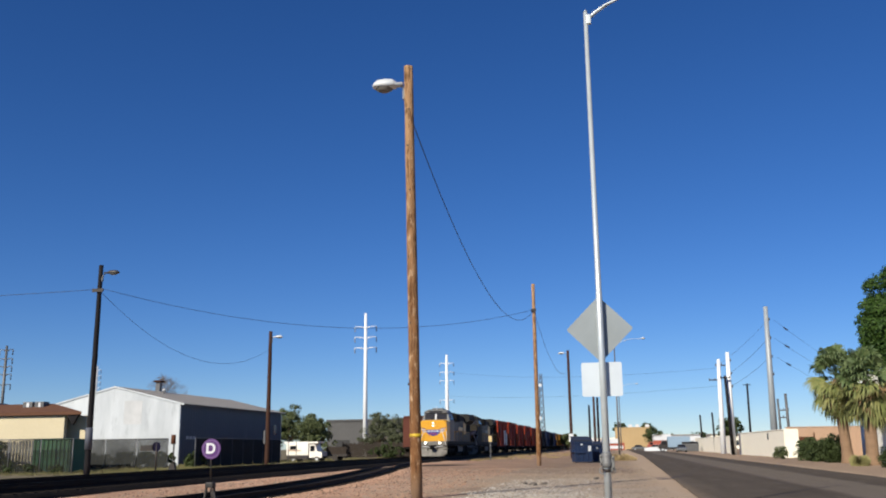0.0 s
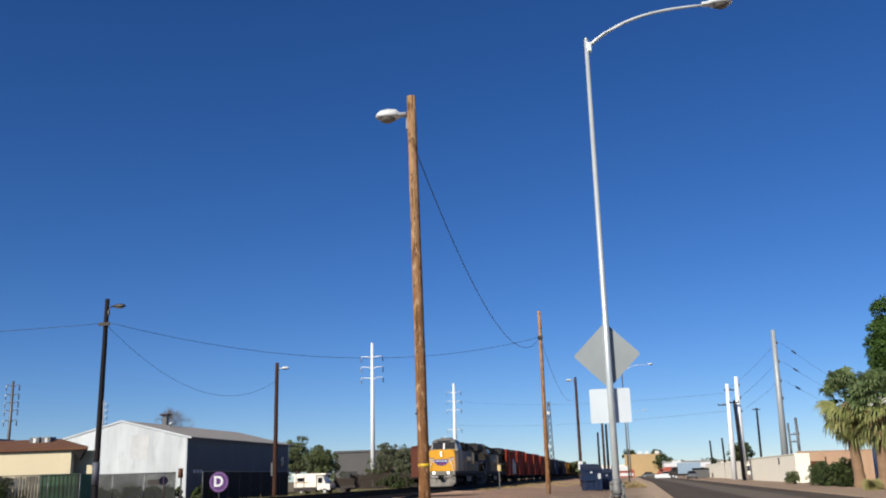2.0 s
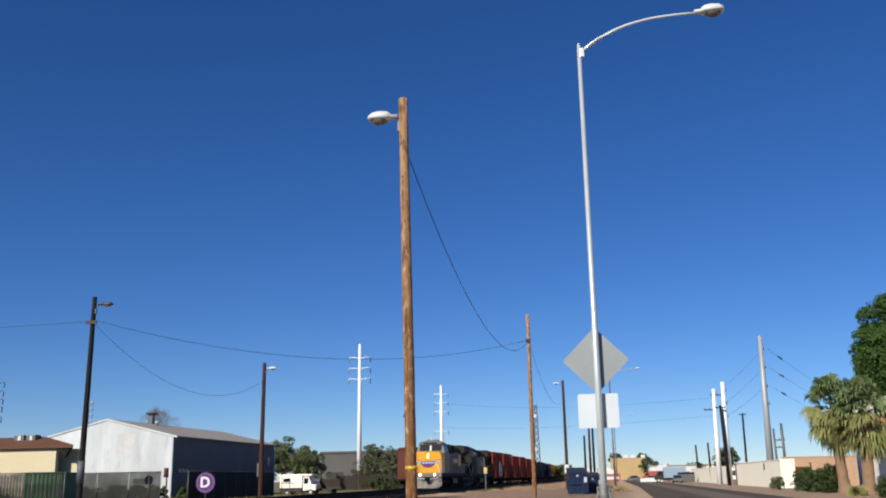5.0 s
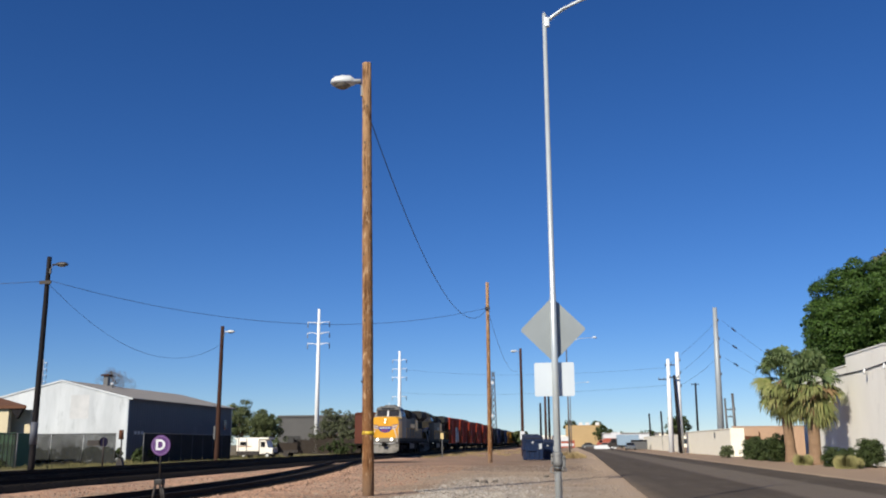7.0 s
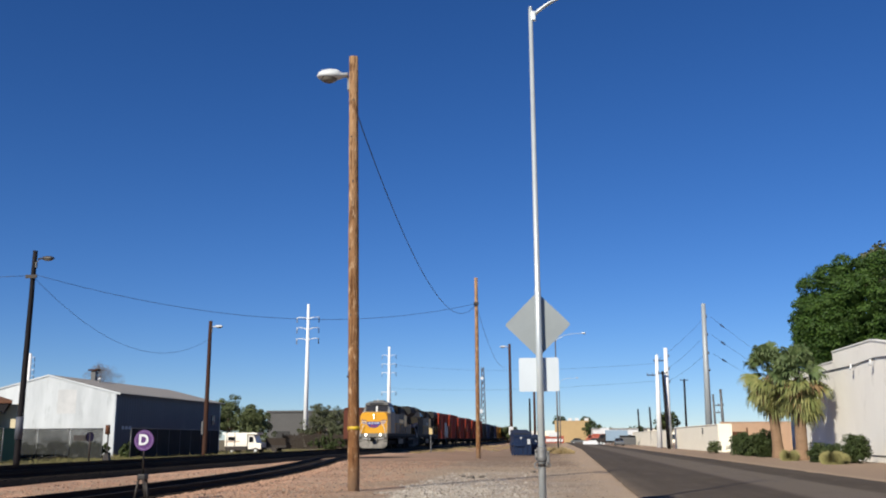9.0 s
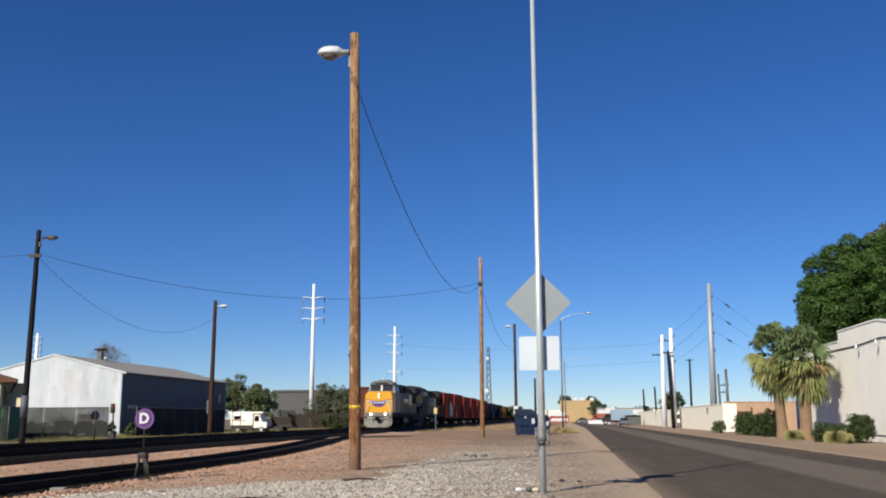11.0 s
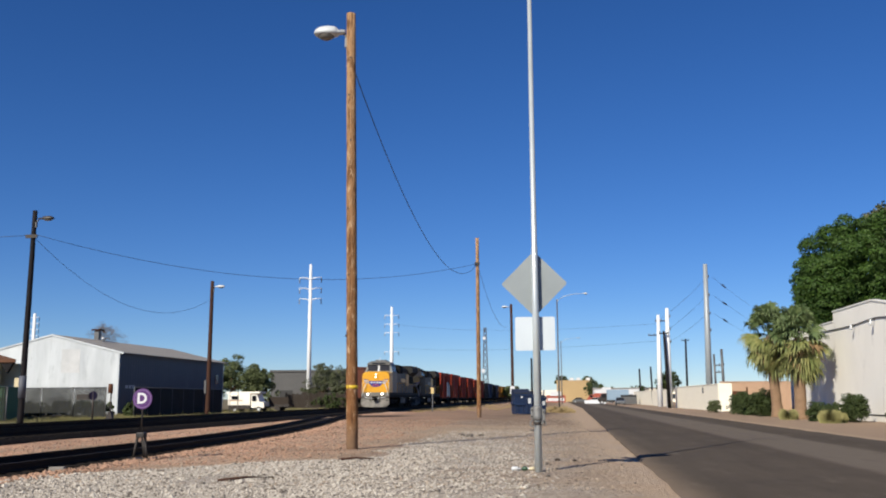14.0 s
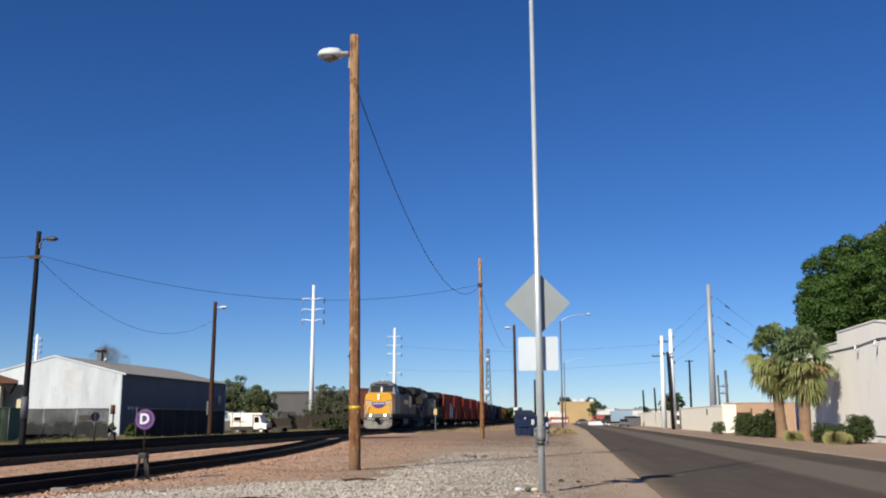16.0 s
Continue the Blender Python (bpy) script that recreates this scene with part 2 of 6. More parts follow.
wob = calc(nt, "MULTIPLY", calc(nt, "SUBTRACT", noise_at(nt, co, 0.35, 5, 0.65), 0.5), 9.0)
gx, gy = sep.outputs["X"], sep.outputs["Y"]
# pale crushed stone lies between the siding and the street, up to about 45 m out
near_edge = calc(nt, "SUBTRACT", calc(nt, "MULTIPLY", gy, 0.85), 25.5)
edge_left = calc(nt, "ADD", calc(nt, "SUBTRACT", gx, calc(nt, "MINIMUM", near_edge, -4.6)), calc(nt, "MULTIPLY", wob, 0.35))
stone_a = ramp(nt, edge_left, -0.5, 0.6)
stone_b = ramp(nt, calc(nt, "ADD", gy, calc(nt, "MULTIPLY", wob, 2.0)), 48.0, 30.0)
stone_c = ramp(nt, calc(nt, "ADD", gx, wob), 2.2, -2.8)
stone = calc(nt, "MULTIPLY", calc(nt, "MULTIPLY", stone_a, stone_b), stone_c)
patch = ramp(nt, noise_at(nt, co, 0.12, 4, 0.6), 0.48, 0.62)
fine = noise_at(nt, co, 9.0, 5, 0.75)
tiny = noise_at(nt, co, 38.0, 2, 0.6)
vor = nt.nodes.new("ShaderNodeTexVoronoi")
vor.inputs["Scale"].default_value = 12.0
nt.links.new(co, vor.inputs["Vector"])
dirt = blend(nt, ramp(nt, calc(nt, "ADD", gx, wob), -10.0, -4.0), (0.78, 0.47, 0.315), (0.36, 0.285, 0.205))
dirt = blend(nt, ramp(nt, fine, 0.3, 0.75), dirt, (0.259, 0.172, 0.115))
lump = noise_at(nt, co, 3.6, 4, 0.7)
dirt = blend(nt, calc(nt, "MULTIPLY", ramp(nt, lump, 0.53, 0.66), 0.42), dirt, (0.185, 0.115, 0.074))
dirt = blend(nt, calc(nt, "MULTIPLY", ramp(nt, lump, 0.44, 0.34), 0.45), dirt, (0.52, 0.40, 0.30))
dirt = blend(nt, calc(nt, "MULTIPLY", patch, 0.6), dirt, (0.296, 0.237, 0.174))
bands = noise_at(nt, co, 1.0, 2, 0.5, (0.16, 0.2, 1.0))
dirt = blend(nt, calc(nt, "MULTIPLY", ramp(nt, bands, 0.50, 0.60), 0.4), dirt, (0.178, 0.126, 0.0925))
dirt = blend(nt, calc(nt, "MULTIPLY", ramp(nt, bands, 0.46, 0.36), 0.4), dirt, (0.348, 0.289, 0.222))
# a worn vehicle way crosses the lot, with a paler strip before it
way = calc(nt, "ADD", gy, calc(nt, "MULTIPLY", wob, 1.1))
crossing = calc(nt, "MULTIPLY", calc(nt, "MULTIPLY", ramp(nt, way, 51.0, 55.5), ramp(nt, way, 68.0, 62.0)), ramp(nt, gx, -15.5, -12.0))
dirt = blend(nt, calc(nt, "MULTIPLY", crossing, 0.5), dirt, (0.165, 0.122, 0.096))
strip = calc(nt, "MULTIPLY", calc(nt, "MULTIPLY", ramp(nt, way, 37.0, 41.0), ramp(nt, way, 51.0, 48.0)), ramp(nt, gx, -11.0, -7.0))
dirt = blend(nt, calc(nt, "MULTIPLY", strip, 0.5), dirt, (0.36, 0.29, 0.215))
grav = blend(nt, ramp(nt, vor.outputs["Color"], 0.15, 0.9), (0.315, 0.28, 0.24), (0.52, 0.475, 0.41))
mott = noise_at(nt, co, 5.5, 3, 0.65)
grav = blend(nt, calc(nt, "MULTIPLY", ramp(nt, mott, 0.52, 0.64), 0.4), grav, (0.17, 0.15, 0.128))
grav = blend(nt, calc(nt, "MULTIPLY", ramp(nt, mott, 0.45, 0.33), 0.4), grav, (0.52, 0.485, 0.43))
clod = noise_at(nt, co, 1.7, 4, 0.65)
grav = blend(nt, calc(nt, "MULTIPLY", ramp(nt, clod, 0.5, 0.68), 0.45), grav, (0.27, 0.205, 0.15))
grav = blend(nt, ramp(nt, fine, 0.55, 0.9), grav, (0.148, 0.118, 0.0962))
dirt = blend(nt, ramp(nt, calc(nt, "ADD", gx, calc(nt, "MULTIPLY", wob, 0.12)), 0.7, 1.7), dirt, (0.40, 0.305, 0.22))
dirt = blend(nt, ramp(nt, gx, 11.0, 12.0), dirt, (0.285, 0.212, 0.155))
dirt = blend(nt, ramp(nt, gx, -27.0, -31.0), dirt, (0.163, 0.141, 0.0962))
dirt = blend(nt, calc(nt, "MULTIPLY", ramp(nt, tiny, 0.55, 0.75), 0.5), dirt, (0.133, 0.0925, 0.0666))
far_lot = calc(nt, "MULTIPLY", ramp(nt, calc(nt, "ADD", gy, calc(nt, "MULTIPLY", wob, 1.5)), 52.0, 70.0), ramp(nt, gx, 0.5, -1.5))
dirt = blend(nt, calc(nt, "MULTIPLY", calc(nt, "MULTIPLY", far_lot, ramp(nt, gx, -16.5, -14.5)), 0.6), dirt, (0.178, 0.122, 0.092))
# a dark round-edged patch beside the joining tracks
px, py = calc(nt, "DIVIDE", calc(nt, "ADD", gx, 15.2), 3.4), calc(nt, "DIVIDE", calc(nt, "SUBTRACT", gy, 79.0), 4.5)
blotch = calc(nt, "ADD", calc(nt, "ADD", calc(nt, "MULTIPLY", px, px), calc(nt, "MULTIPLY", py, py)), calc(nt, "MULTIPLY", wob, 0.25))
dirt = blend(nt, calc(nt, "MULTIPLY", ramp(nt, blotch, 1.1, 0.6), 0.9), dirt, (0.03, 0.022, 0.018))
full = blend(nt, stone, dirt, grav)
nt.links.new(full, b.inputs["Base Color"])
bumped(nt, b, calc(nt, "ADD", calc(nt, "ADD", fine, calc(nt, "MULTIPLY", lump, 1.6)), calc(nt, "MULTIPLY", vor.outputs["Distance"], 0.8)), 0.9, 0.055)
b.inputs["Specular IOR Level"].default_value = 0.08
tagged(part("ground", bm, GROUND), "dusty ground of pale gravel and reddish dirt", "ground", kind="structure")

# ---- road ----
bm = bmesh.new()
ry = [k * 0.8 for k in range(-40, 190)] + [152 + 12 * k for k in range(1, 40)]
cols = []
for y in ry:
    l = min(1.90 + 0.0145 * max(y, 10.0), 3.9) + 0.06 * noise.noise(Vector((0, y * 0.6, 3))) + 0.05 * noise.noise(Vector((0, y * 2.1, 8)))
    r = 11.05 + 0.14 * noise.noise(Vector((9, y * 0.5, 3)))
    mid = (l + r) / 2
    cols.append([bm.verts.new((x, y, z)) for x, z in ((l - 0.12, -0.03), (l, 0.012), (l + 1.5, 0.035), (mid, 0.07), (r - 1.5, 0.035), (r, 0.012), (r + 0.12, -0.03))])
for a, c in zip(cols, cols[1:]):
    for k in range(6):
        bm.faces.new((a[k], a[k + 1], c[k + 1], c[k])).smooth = True
ASPHALT, nt, b = nodes_of("worn_asphalt", 0.9)
geo = nt.nodes.new("ShaderNodeNewGeometry")
co = geo.outputs["Position"]
sep = nt.nodes.new("ShaderNodeSeparateXYZ")
nt.links.new(co, sep.inputs[0])
lane = noise_at(nt, co, 0.8, 4, 0.6, (1.0, 0.05, 1.0))
blot = noise_at(nt, co, 0.5, 5, 0.65)
grit = noise_at(nt, co, 60.0, 3, 0.7)
c = blend(nt, ramp(nt, lane, 0.35, 0.65), (0.064, 0.052, 0.040), (0.086, 0.070, 0.054))
c = blend(nt, ramp(nt, blot, 0.5, 0.7), c, (0.0622, 0.0503, 0.0407))
seam = calc(nt, "MULTIPLY", ramp(nt, calc(nt, "ADD", sep.outputs["X"], calc(nt, "MULTIPLY", calc(nt, "SUBTRACT", blot, 0.5), 0.6)), 6.05, 6.35), ramp(nt, calc(nt, "ADD", sep.outputs["X"], calc(nt, "MULTIPLY", calc(nt, "SUBTRACT", blot, 0.5), 0.6)), 8.7, 8.4))
c = blend(nt, calc(nt, "MULTIPLY", seam, 0.85), c, (0.135, 0.113, 0.092))
c = blend(nt, ramp(nt, grit, 0.5, 0.9), c, (0.037, 0.0311, 0.0281))
wear = noise_at(nt, co, 1.3, 5, 0.7, (1.0, 0.25, 1.0))
c = blend(nt, calc(nt, "MULTIPLY", ramp(nt, wear, 0.55, 0.68), 0.35), c, (0.042, 0.034, 0.028))
c = blend(nt, calc(nt, "MULTIPLY", ramp(nt, wear, 0.44, 0.32), 0.5), c, (0.115, 0.096, 0.076))
c = blend(nt, calc(nt, "MULTIPLY", ramp(nt, calc(nt, "ADD", sep.outputs["X"], calc(nt, "MULTIPLY", blot, 0.5)), 2.9, 2.3), 0.45), c, (0.244, 0.185, 0.133))
nt.links.new(c, b.inputs["Base Color"])
bumped(nt, b, grit, 0.5, 0.006)
b.inputs["Specular IOR Level"].default_value = 0.1
tagged(part("road", bm, ASPHALT), "worn grey asphalt street with dusty edges", "road", kind="structure")


# ---- railway tracks ----
RAIL_SHAPE = [(-0.07, 0), (0.07, 0), (0.07, 0.015), (0.012, 0.04), (0.012, 0.13), (0.036, 0.14), (0.036, 0.175), (-0.036, 0.175), (-0.036, 0.14), (-0.012, 0.13), (-0.012, 0.04), (-0.07, 0.015)]


def rail_part(line, ys, off, z, parent):
    bm = bmesh.new()
    rings = []
    for y in ys:
        s = (line(y + 0.5) - line(y - 0.5))
        n = math.hypot(1, s)
        rings.append([bm.verts.new((line(y) + (off + p) / n, y - (off + p) * s / n, z + q)) for p, q in RAIL_SHAPE])
    for a, c in zip(rings, rings[1:]):
        for k in range(12):
            f = bm.faces.new((a[k], a[(k + 1) % 12], c[(k + 1) % 12], c[k]))
            f.material_index = 1 if k == 6 else 0
    ob = part("rail", bm, RAIL, parent)
    ob.data.materials.append(RAIL_TOP)
    return ob


def sleeper_mesh():
    bm = boxes((-1.3, 1.3, -0.115, 0.115, -0.12, 0.0), bevel=0.012)
    me = finish(bm, "sleeper")
    me.materials.append(SLEEPER)
    return me


SLEEPER_MESH = sleeper_mesh()


def railway(name, line, y0, y1, z, picked, label, wide=1.6):
    t = thing(name, (0, 0, 0), label, "railway track")
    ys = [y for y in np.arange(y0, min(y1, 130), 2.0)] + ([y for y in np.arange(130, y1, 15.0)] if y1 > 130 else [y1])
    bm = bmesh.new()
    rows = []
    for y in ys:
        x = line(y)
        rows.append([bm.verts.new((x + o + 0.1 * noise.noise(Vector((o, y, z))), y, z + q)) for o, q in ((-wide - 0.15, -0.3), (-wide, -0.035), (0, -0.03), (wide, -0.035), (wide + 0.15, -0.3))])
    for a, c in zip(rows, rows[1:]):
        for k in range(4):
            bm.faces.new((a[k], a[k + 1], c[k + 1], c[k])).smooth = True
    part("ballast", bm, BALLAST, t, "oil-darkened ballast")
    for off in (-0.755, 0.755):
        rail_part(line, ys, off, z, t)
    far = bmesh.new()
    y = y0 + 0.3
    while y < y1:
        s = line(y + 0.5) - line(y - 0.5)
        jig = random.uniform(-1.5, 1.5)
        if picked[0] < y < picked[1]:
            ob = new("sleeper", SLEEPER_MESH)
            ob.parent = t
            ob.matrix_basis = pose(line(y) + random.uniform(-0.05, 0.05), y, z + random.uniform(-0.006, 0.003), 0, 0, jig - math.degrees(math.atan(s)))
        elif y < 200:
            box_into(far, line(y) - 1.3, line(y) + 1.3, y - 0.115, y + 0.115, z - 0.12, z - 0.001)
        y += 0.56
    if far.verts:
        tagged(part("distant_sleepers", far, SLEEPER, t), kind="stuff")
    else:
        far.free()
    return t


railway("siding_track", track_c, -6, 92, 0.03, (8, 70), "rusty siding track curving toward the main line", 1.42)
railway("main_track", lambda y: MAIN, -6, 900, 0.27, (20, 130), "dark main railway track on raised ballast", 1.42)
railway("second_track", lambda y: SECOND, -6, 900, 0.27, (25, 120), "dark second railway track beside the main line", 1.42)


# ---- poles and lamps ----
def cobra_head(parent, at, out, length, shell, s=1.0):
    """A street-lamp head reaching from at along x; out is +1 or -1."""
    bm = bmesh.new()
    rings = []
    for u, w, h in ((0.0, 0.075, 0.075), (0.22, 0.078, 0.078), (0.25, 0.115, 0.11), (0.34, 0.155, 0.155), (0.58, 0.175, 0.175), (0.82, 0.17, 0.155), (0.94, 0.14, 0.105), (1.0, 0.07, 0.04)):
        rings.append([bm.verts.new((at[0] + out * u * length, at[1] + w * s * math.cos(a), at[2] + h * s * math.sin(a) * (1.0 if math.sin(a) > 0 else 0.34))) for a in [2 * math.pi * k / 12 for k in range(12)]])
    for a, c in zip(rings, rings[1:]):
        for k in range(12):
            bm.faces.new((a[k], a[(k + 1) % 12], c[(k + 1) % 12], c[k])).smooth = True
    bm.faces.new(rings[0])
    bm.faces.new(rings[-1])
    head = part("lamp_head", bm, shell, parent)
    bm = bmesh.new()
    rings = []
    for q, k2 in ((0.02, 1.0), (-0.05, 0.85), (-0.09, 0.4)):
        rings.append([bm.verts.new((at[0] + out * length * (0.62 + 0.3 * k2 * math.cos(a)), at[1] + 0.15 * s * k2 * math.sin(a), at[2] + (q - 0.035) * s)) for a in [2 * math.pi * k / 14 for k in range(14)]])
    for a, c in zip(rings, rings[1:]):
        for k in range(14):
            bm.faces.new((a[k], a[(k + 1) % 14], c[(k + 1) % 14], c[k])).smooth = True
    bm.faces.new(rings[-1])
    part("lens", bm, LENS, head, "grey glass lens")


def wood_pole(at, top, r0, r1, lean, material, label, category="utility pole", lamp=0, lamp_len=0.95, lamp_z=0.65, shell=LAMP_SHELL, name="utility_pole", band=False, arm=0.28, big=1.0):
    p = thing(name, at, label, category, "poles along the railway")
    n = 14
    pts = [(lean * k / n, 0.03 * noise.noise(Vector((at[0], k * 0.7, 0))), -0.3 + (top + 0.3) * k / n) for k in range(n + 1)]
    bm = tube(pts, [r0 + (r1 - r0) * k / n + 0.006 * noise.noise(Vector((k * 3.3, at[1], 1))) for k in range(n + 1)], 16)
    part("shaft", bm, material, p)
    if band:
        part("band", tube([(lean * 0.13, 0, 1.80), (lean * 0.13, 0, 1.90)], r0 + 0.004, 18), YELLOW_BAND, p, "yellow painted band")
    if lamp:
        z = top - lamp_z
        bm = tube([(lean, 0, z - 0.35), (lean + lamp * 0.12, 0, z - 0.22), (lean + lamp * arm, 0, z)], 0.03, 8)
        box_into(bm, lean + lamp * r1 - 0.03, lean + lamp * r1 + 0.03, -0.07, 0.07, z - 0.5, z - 0.2)
        part("bracket", bm, GREY_BOX, p)
        cobra_head(p, (lean + lamp * (arm - 0.04), 0, z), lamp, lamp_len, shell, big)
    return p


pole_near = wood_pole((-6.05, 28.25, 0), 13.9, 0.182, 0.15, -0.2, WOOD, "brown weathered wooden pole with a pale lamp and yellow band", lamp=-1, band=True, lamp_z=0.65, lamp_len=1.02, arm=0.22, big=1.55)
for z, dx in ((12.35, 0.02), (11.1, -0.03), (9.6, 0.04), (7.4, -0.02), (5.3, 0.03), (3.4, -0.04)):
    part("bolt", boxes((-0.17 + dx - 0.02, -0.17 + dx + 0.02, -0.175, -0.135, z - 0.025, z + 0.03)), IRON, pole_near)
part("conduit", tube([(-0.335, -0.02, 12.9), (-0.31, -0.02, 12.4), (-0.15, 0.17, 12.2)], 0.016, 6), CABLE, pole_near)
pole_mid = wood_pole((-5.9, 73.5, 0), 14.2, 0.18, 0.13, -0.02, WOOD, "plain brown wooden utility pole in the dirt lot")
part("cable_clamp", boxes((-0.22, 0.18, -0.2, -0.12, 11.95, 12.2)), IRON, pole_mid)
pole_black = wood_pole((-29.9, 50.0, 0), 12.4, 0.185, 0.13, 0.08, TARRED, "black tarred pole with a dark lamp head", lamp=1, shell=LAMP_DARK, lamp_z=0.5)
part("sleeve", tube([(0, 0, 1.6), (0, 0, 2.85)], 0.21, 14), plain("grey_pole_sleeve", (0.074, 0.0814, 0.104), 0.6), pole_black, "grey sheet-metal sleeve")
part("cable_clamp", boxes((-0.28, 0.42, -0.24, -0.16, 10.75, 10.95)), IRON, pole_black)
pole_brown = wood_pole((-31.2, 82.0, 0), 12.25, 0.22, 0.16, 0.05, WOOD_DARK, "dark brown wooden pole with a pale lamp", lamp=1, lamp_z=0.55)
part("sleeve", boxes((-0.28, -0.12, -0.26, -0.05, 2.0, 3.2)), GREY_BOX, pole_brown)
pole_far = wood_pole((-5.15, 115.0, 0), 12.95, 0.2, 0.15, -0.05, WOOD_DARK, "dark wooden pole with a pale lamp beyond the bins", lamp=-1, lamp_z=0.35)
part("meter_box", boxes((-0.3, 0.25, -0.3, -0.17, 1.9, 2.9), bevel=0.03), SIGN_WHITE, pole_far, "white metal box")


def cable(name, a, c, sag, r, label, n=24):
    a, c = Vector(a), Vector(c)
    pts = [a.lerp(c, k / n) - Vector((0, 0, 4 * sag * (k / n) * (1 - k / n))) for k in range(n + 1)]
    return tagged(part(name, tube(pts, r, 6), CABLE), label, "cable", "overhead cables")


cable("overhead_cable", (-6.22, 28.25, 12.25), (-5.95, 73.4, 12.05), 3.05, 0.016, "dark slack cable hanging between two wooden poles")
cable("overhead_cable", (-29.75, 50.0, 11.0), (-5.95, 73.4, 12.1), 1.9, 0.014, "dark cable spanning across the railway tracks")
cable("overhead_cable", (-29.75, 50.0, 10.8), (-31.2, 82.0, 10.6), 2.6, 0.012, "dark sagging cable between two lamp poles")
cable("overhead_cable", (-29.75, 50.0, 10.95), (-75.0, 47.0, 11.6), 0.6, 0.014, "dark cable running off over the yard")
cable("overhead_cable", (-5.9, 73.5, 12.0), (-5.65, 115, 10.2), 1.6, 0.014, "dark cable between two wooden poles")


def steel_lamp(at, h, reach, rise, r0, r1, label, material=GALV):
    p = thing("street_lamp", at, label, "street lamp", "street lamps")
    part("pole", tube([(0, 0, -0.2), (0, 0, h * 0.42), (0, 0, h * 0.421), (0, 0, h)], [r0, r0 * 0.86, r0 * 0.78, r1], 16), material, p)
    part("cap", tube([(0, 0, h), (0, 0, h + 0.05)], [r1 * 1.1, r1 * 0.5], 12), GALV, p)
    pts = [(r1 * 0.5, 0, h - 0.2)]
    for k in range(1, 13):
        u = k / 12
        pts.append((reach * u, 0, h - 0.2 + rise * (1 - (1 - u) ** 3.0)))
    part("arm", tube(pts, [0.042 - 0.012 * k / 12 for k in range(13)], 10), GALV, p)
    part("arm_bracket", boxes((r1 * 0.4, r1 + 0.07, -0.05, 0.05, h - 0.3, h - 0.08), bevel=0.012), GALV, p)
    cobra_head(p, (reach - 0.03, 0, h - 0.2 + rise), 1, 0.66, LAMP_SHELL)
    return p


steel_lamp((-0.28, 19.72, 0), 11.12, 2.65, 0.74, 0.078, 0.045, "tall galvanised street lamp carrying sign backs")


def rounded(w, h, r, n=5):
    pts = []
    for cx, cy, a0 in ((w - r, h - r, 0), (-w + r, h - r, 90), (-w + r, -h + r, 180), (w - r, -h + r, 270)):
        pts += [(cx + r * math.cos(radians(a0 + 90 * k / n)), cy + r * math.sin(radians(a0 + 90 * k / n))) for k in range(n + 1)]
    return pts


s45 = math.sqrt(0.5)
diamond = [((x - z) * s45, (x + z) * s45) for x, z in rounded(0.497, 0.497, 0.05)]
sign = thing("warning_sign", (-0.30, 19.84, 3.90), "grey metal back of a diamond road sign", "road sign")
part("plate", prism(diamond, "y", 0, 0.004), SIGN_BACK, sign)
part("bracket", boxes((-0.05, 0.05, -0.05, 0.0, 0.25, 0.32), (-0.05, 0.05, -0.05, 0.0, -0.35, -0.28)), GALV, sign)
plate = thing("plaque_sign", (-0.30, 19.84, 2.84), "pale blank back of a square road sign", "road sign")
part("plate", prism(rounded(0.42, 0.355, 0.04), "y", 0, 0.004), PLAQUE, plate)
part("bracket", boxes((-0.05, 0.05, -0.05, 0.0, 0.12, 0.18), (-0.05, 0.05, -0.05, 0.0, -0.2, -0.14)), GALV, plate)
cl = thing("pole_clamp", (-0.28, 19.72, 0.95), "rough grey cast clamp bolted round the steel pole", "pole clamp")
cl.scale = (0.86, 0.9, 0.92)
CAST = surface("mottled_cast_metal", (0.20, 0.205, 0.205), (0.10, 0.10, 0.10), (0.33, 0.33, 0.32), 14.0, 60.0, 0.6, 0.4, 0.5, 0.01)
part("sleeve", tube([(0, 0, 0.10), (0, 0, 0.13), (0, 0, 0.22), (0, 0, 0.25), (0, 0, 0.36), (0, 0, 0.40), (0, 0, 0.43)], [0.10, 0.125, 0.13, 0.115, 0.128, 0.12, 0.09], 18), CAST, cl)
part("strap", tube([(0, 0, 0.0), (0, 0, 0.07)], 0.105, 16), IRON, cl)
for x0, x1, z0, z1 in ((-0.165, -0.10, 0.14, 0.38), (0.10, 0.185, 0.03, 0.34)):
    ear = part("ear", boxes((x0, x1, -0.05, 0.05, z0, z1), bevel=0.02), CAST, cl)
    for z in (z0 + 0.05, z1 - 0.05):
        part("bolt", tube([((x0 + x1) / 2, -0.085, z), ((x0 + x1) / 2, 0.085, z)], 0.018, 8), IRON, ear)
part("hook", tube([(-0.11, -0.09, 0.11), (-0.175, -0.11, 0.06), (-0.17, -0.12, -0.02), (-0.10, -0.12, -0.04), (-0.06, -0.11, 0.02)], 0.018, 8), CAST, cl)
part("hook", tube([(0.09, -0.10, 0.05), (0.13, -0.12, -0.01), (0.19, -0.10, 0.0), (0.2, -0.06, 0.06)], 0.016, 8), CAST, cl)

steel_lamp((0.5, 130.0, 0), 15.0, 3.6, 0.95, 0.13, 0.08, "distant galvanised street lamp beside the street", GREY_BOX)
steel_lamp((1.5, 230.0, 0), 15.1, 4.0, 0.95, 0.15, 0.09, "far galvanised street lamp beside the street", GREY_BOX)


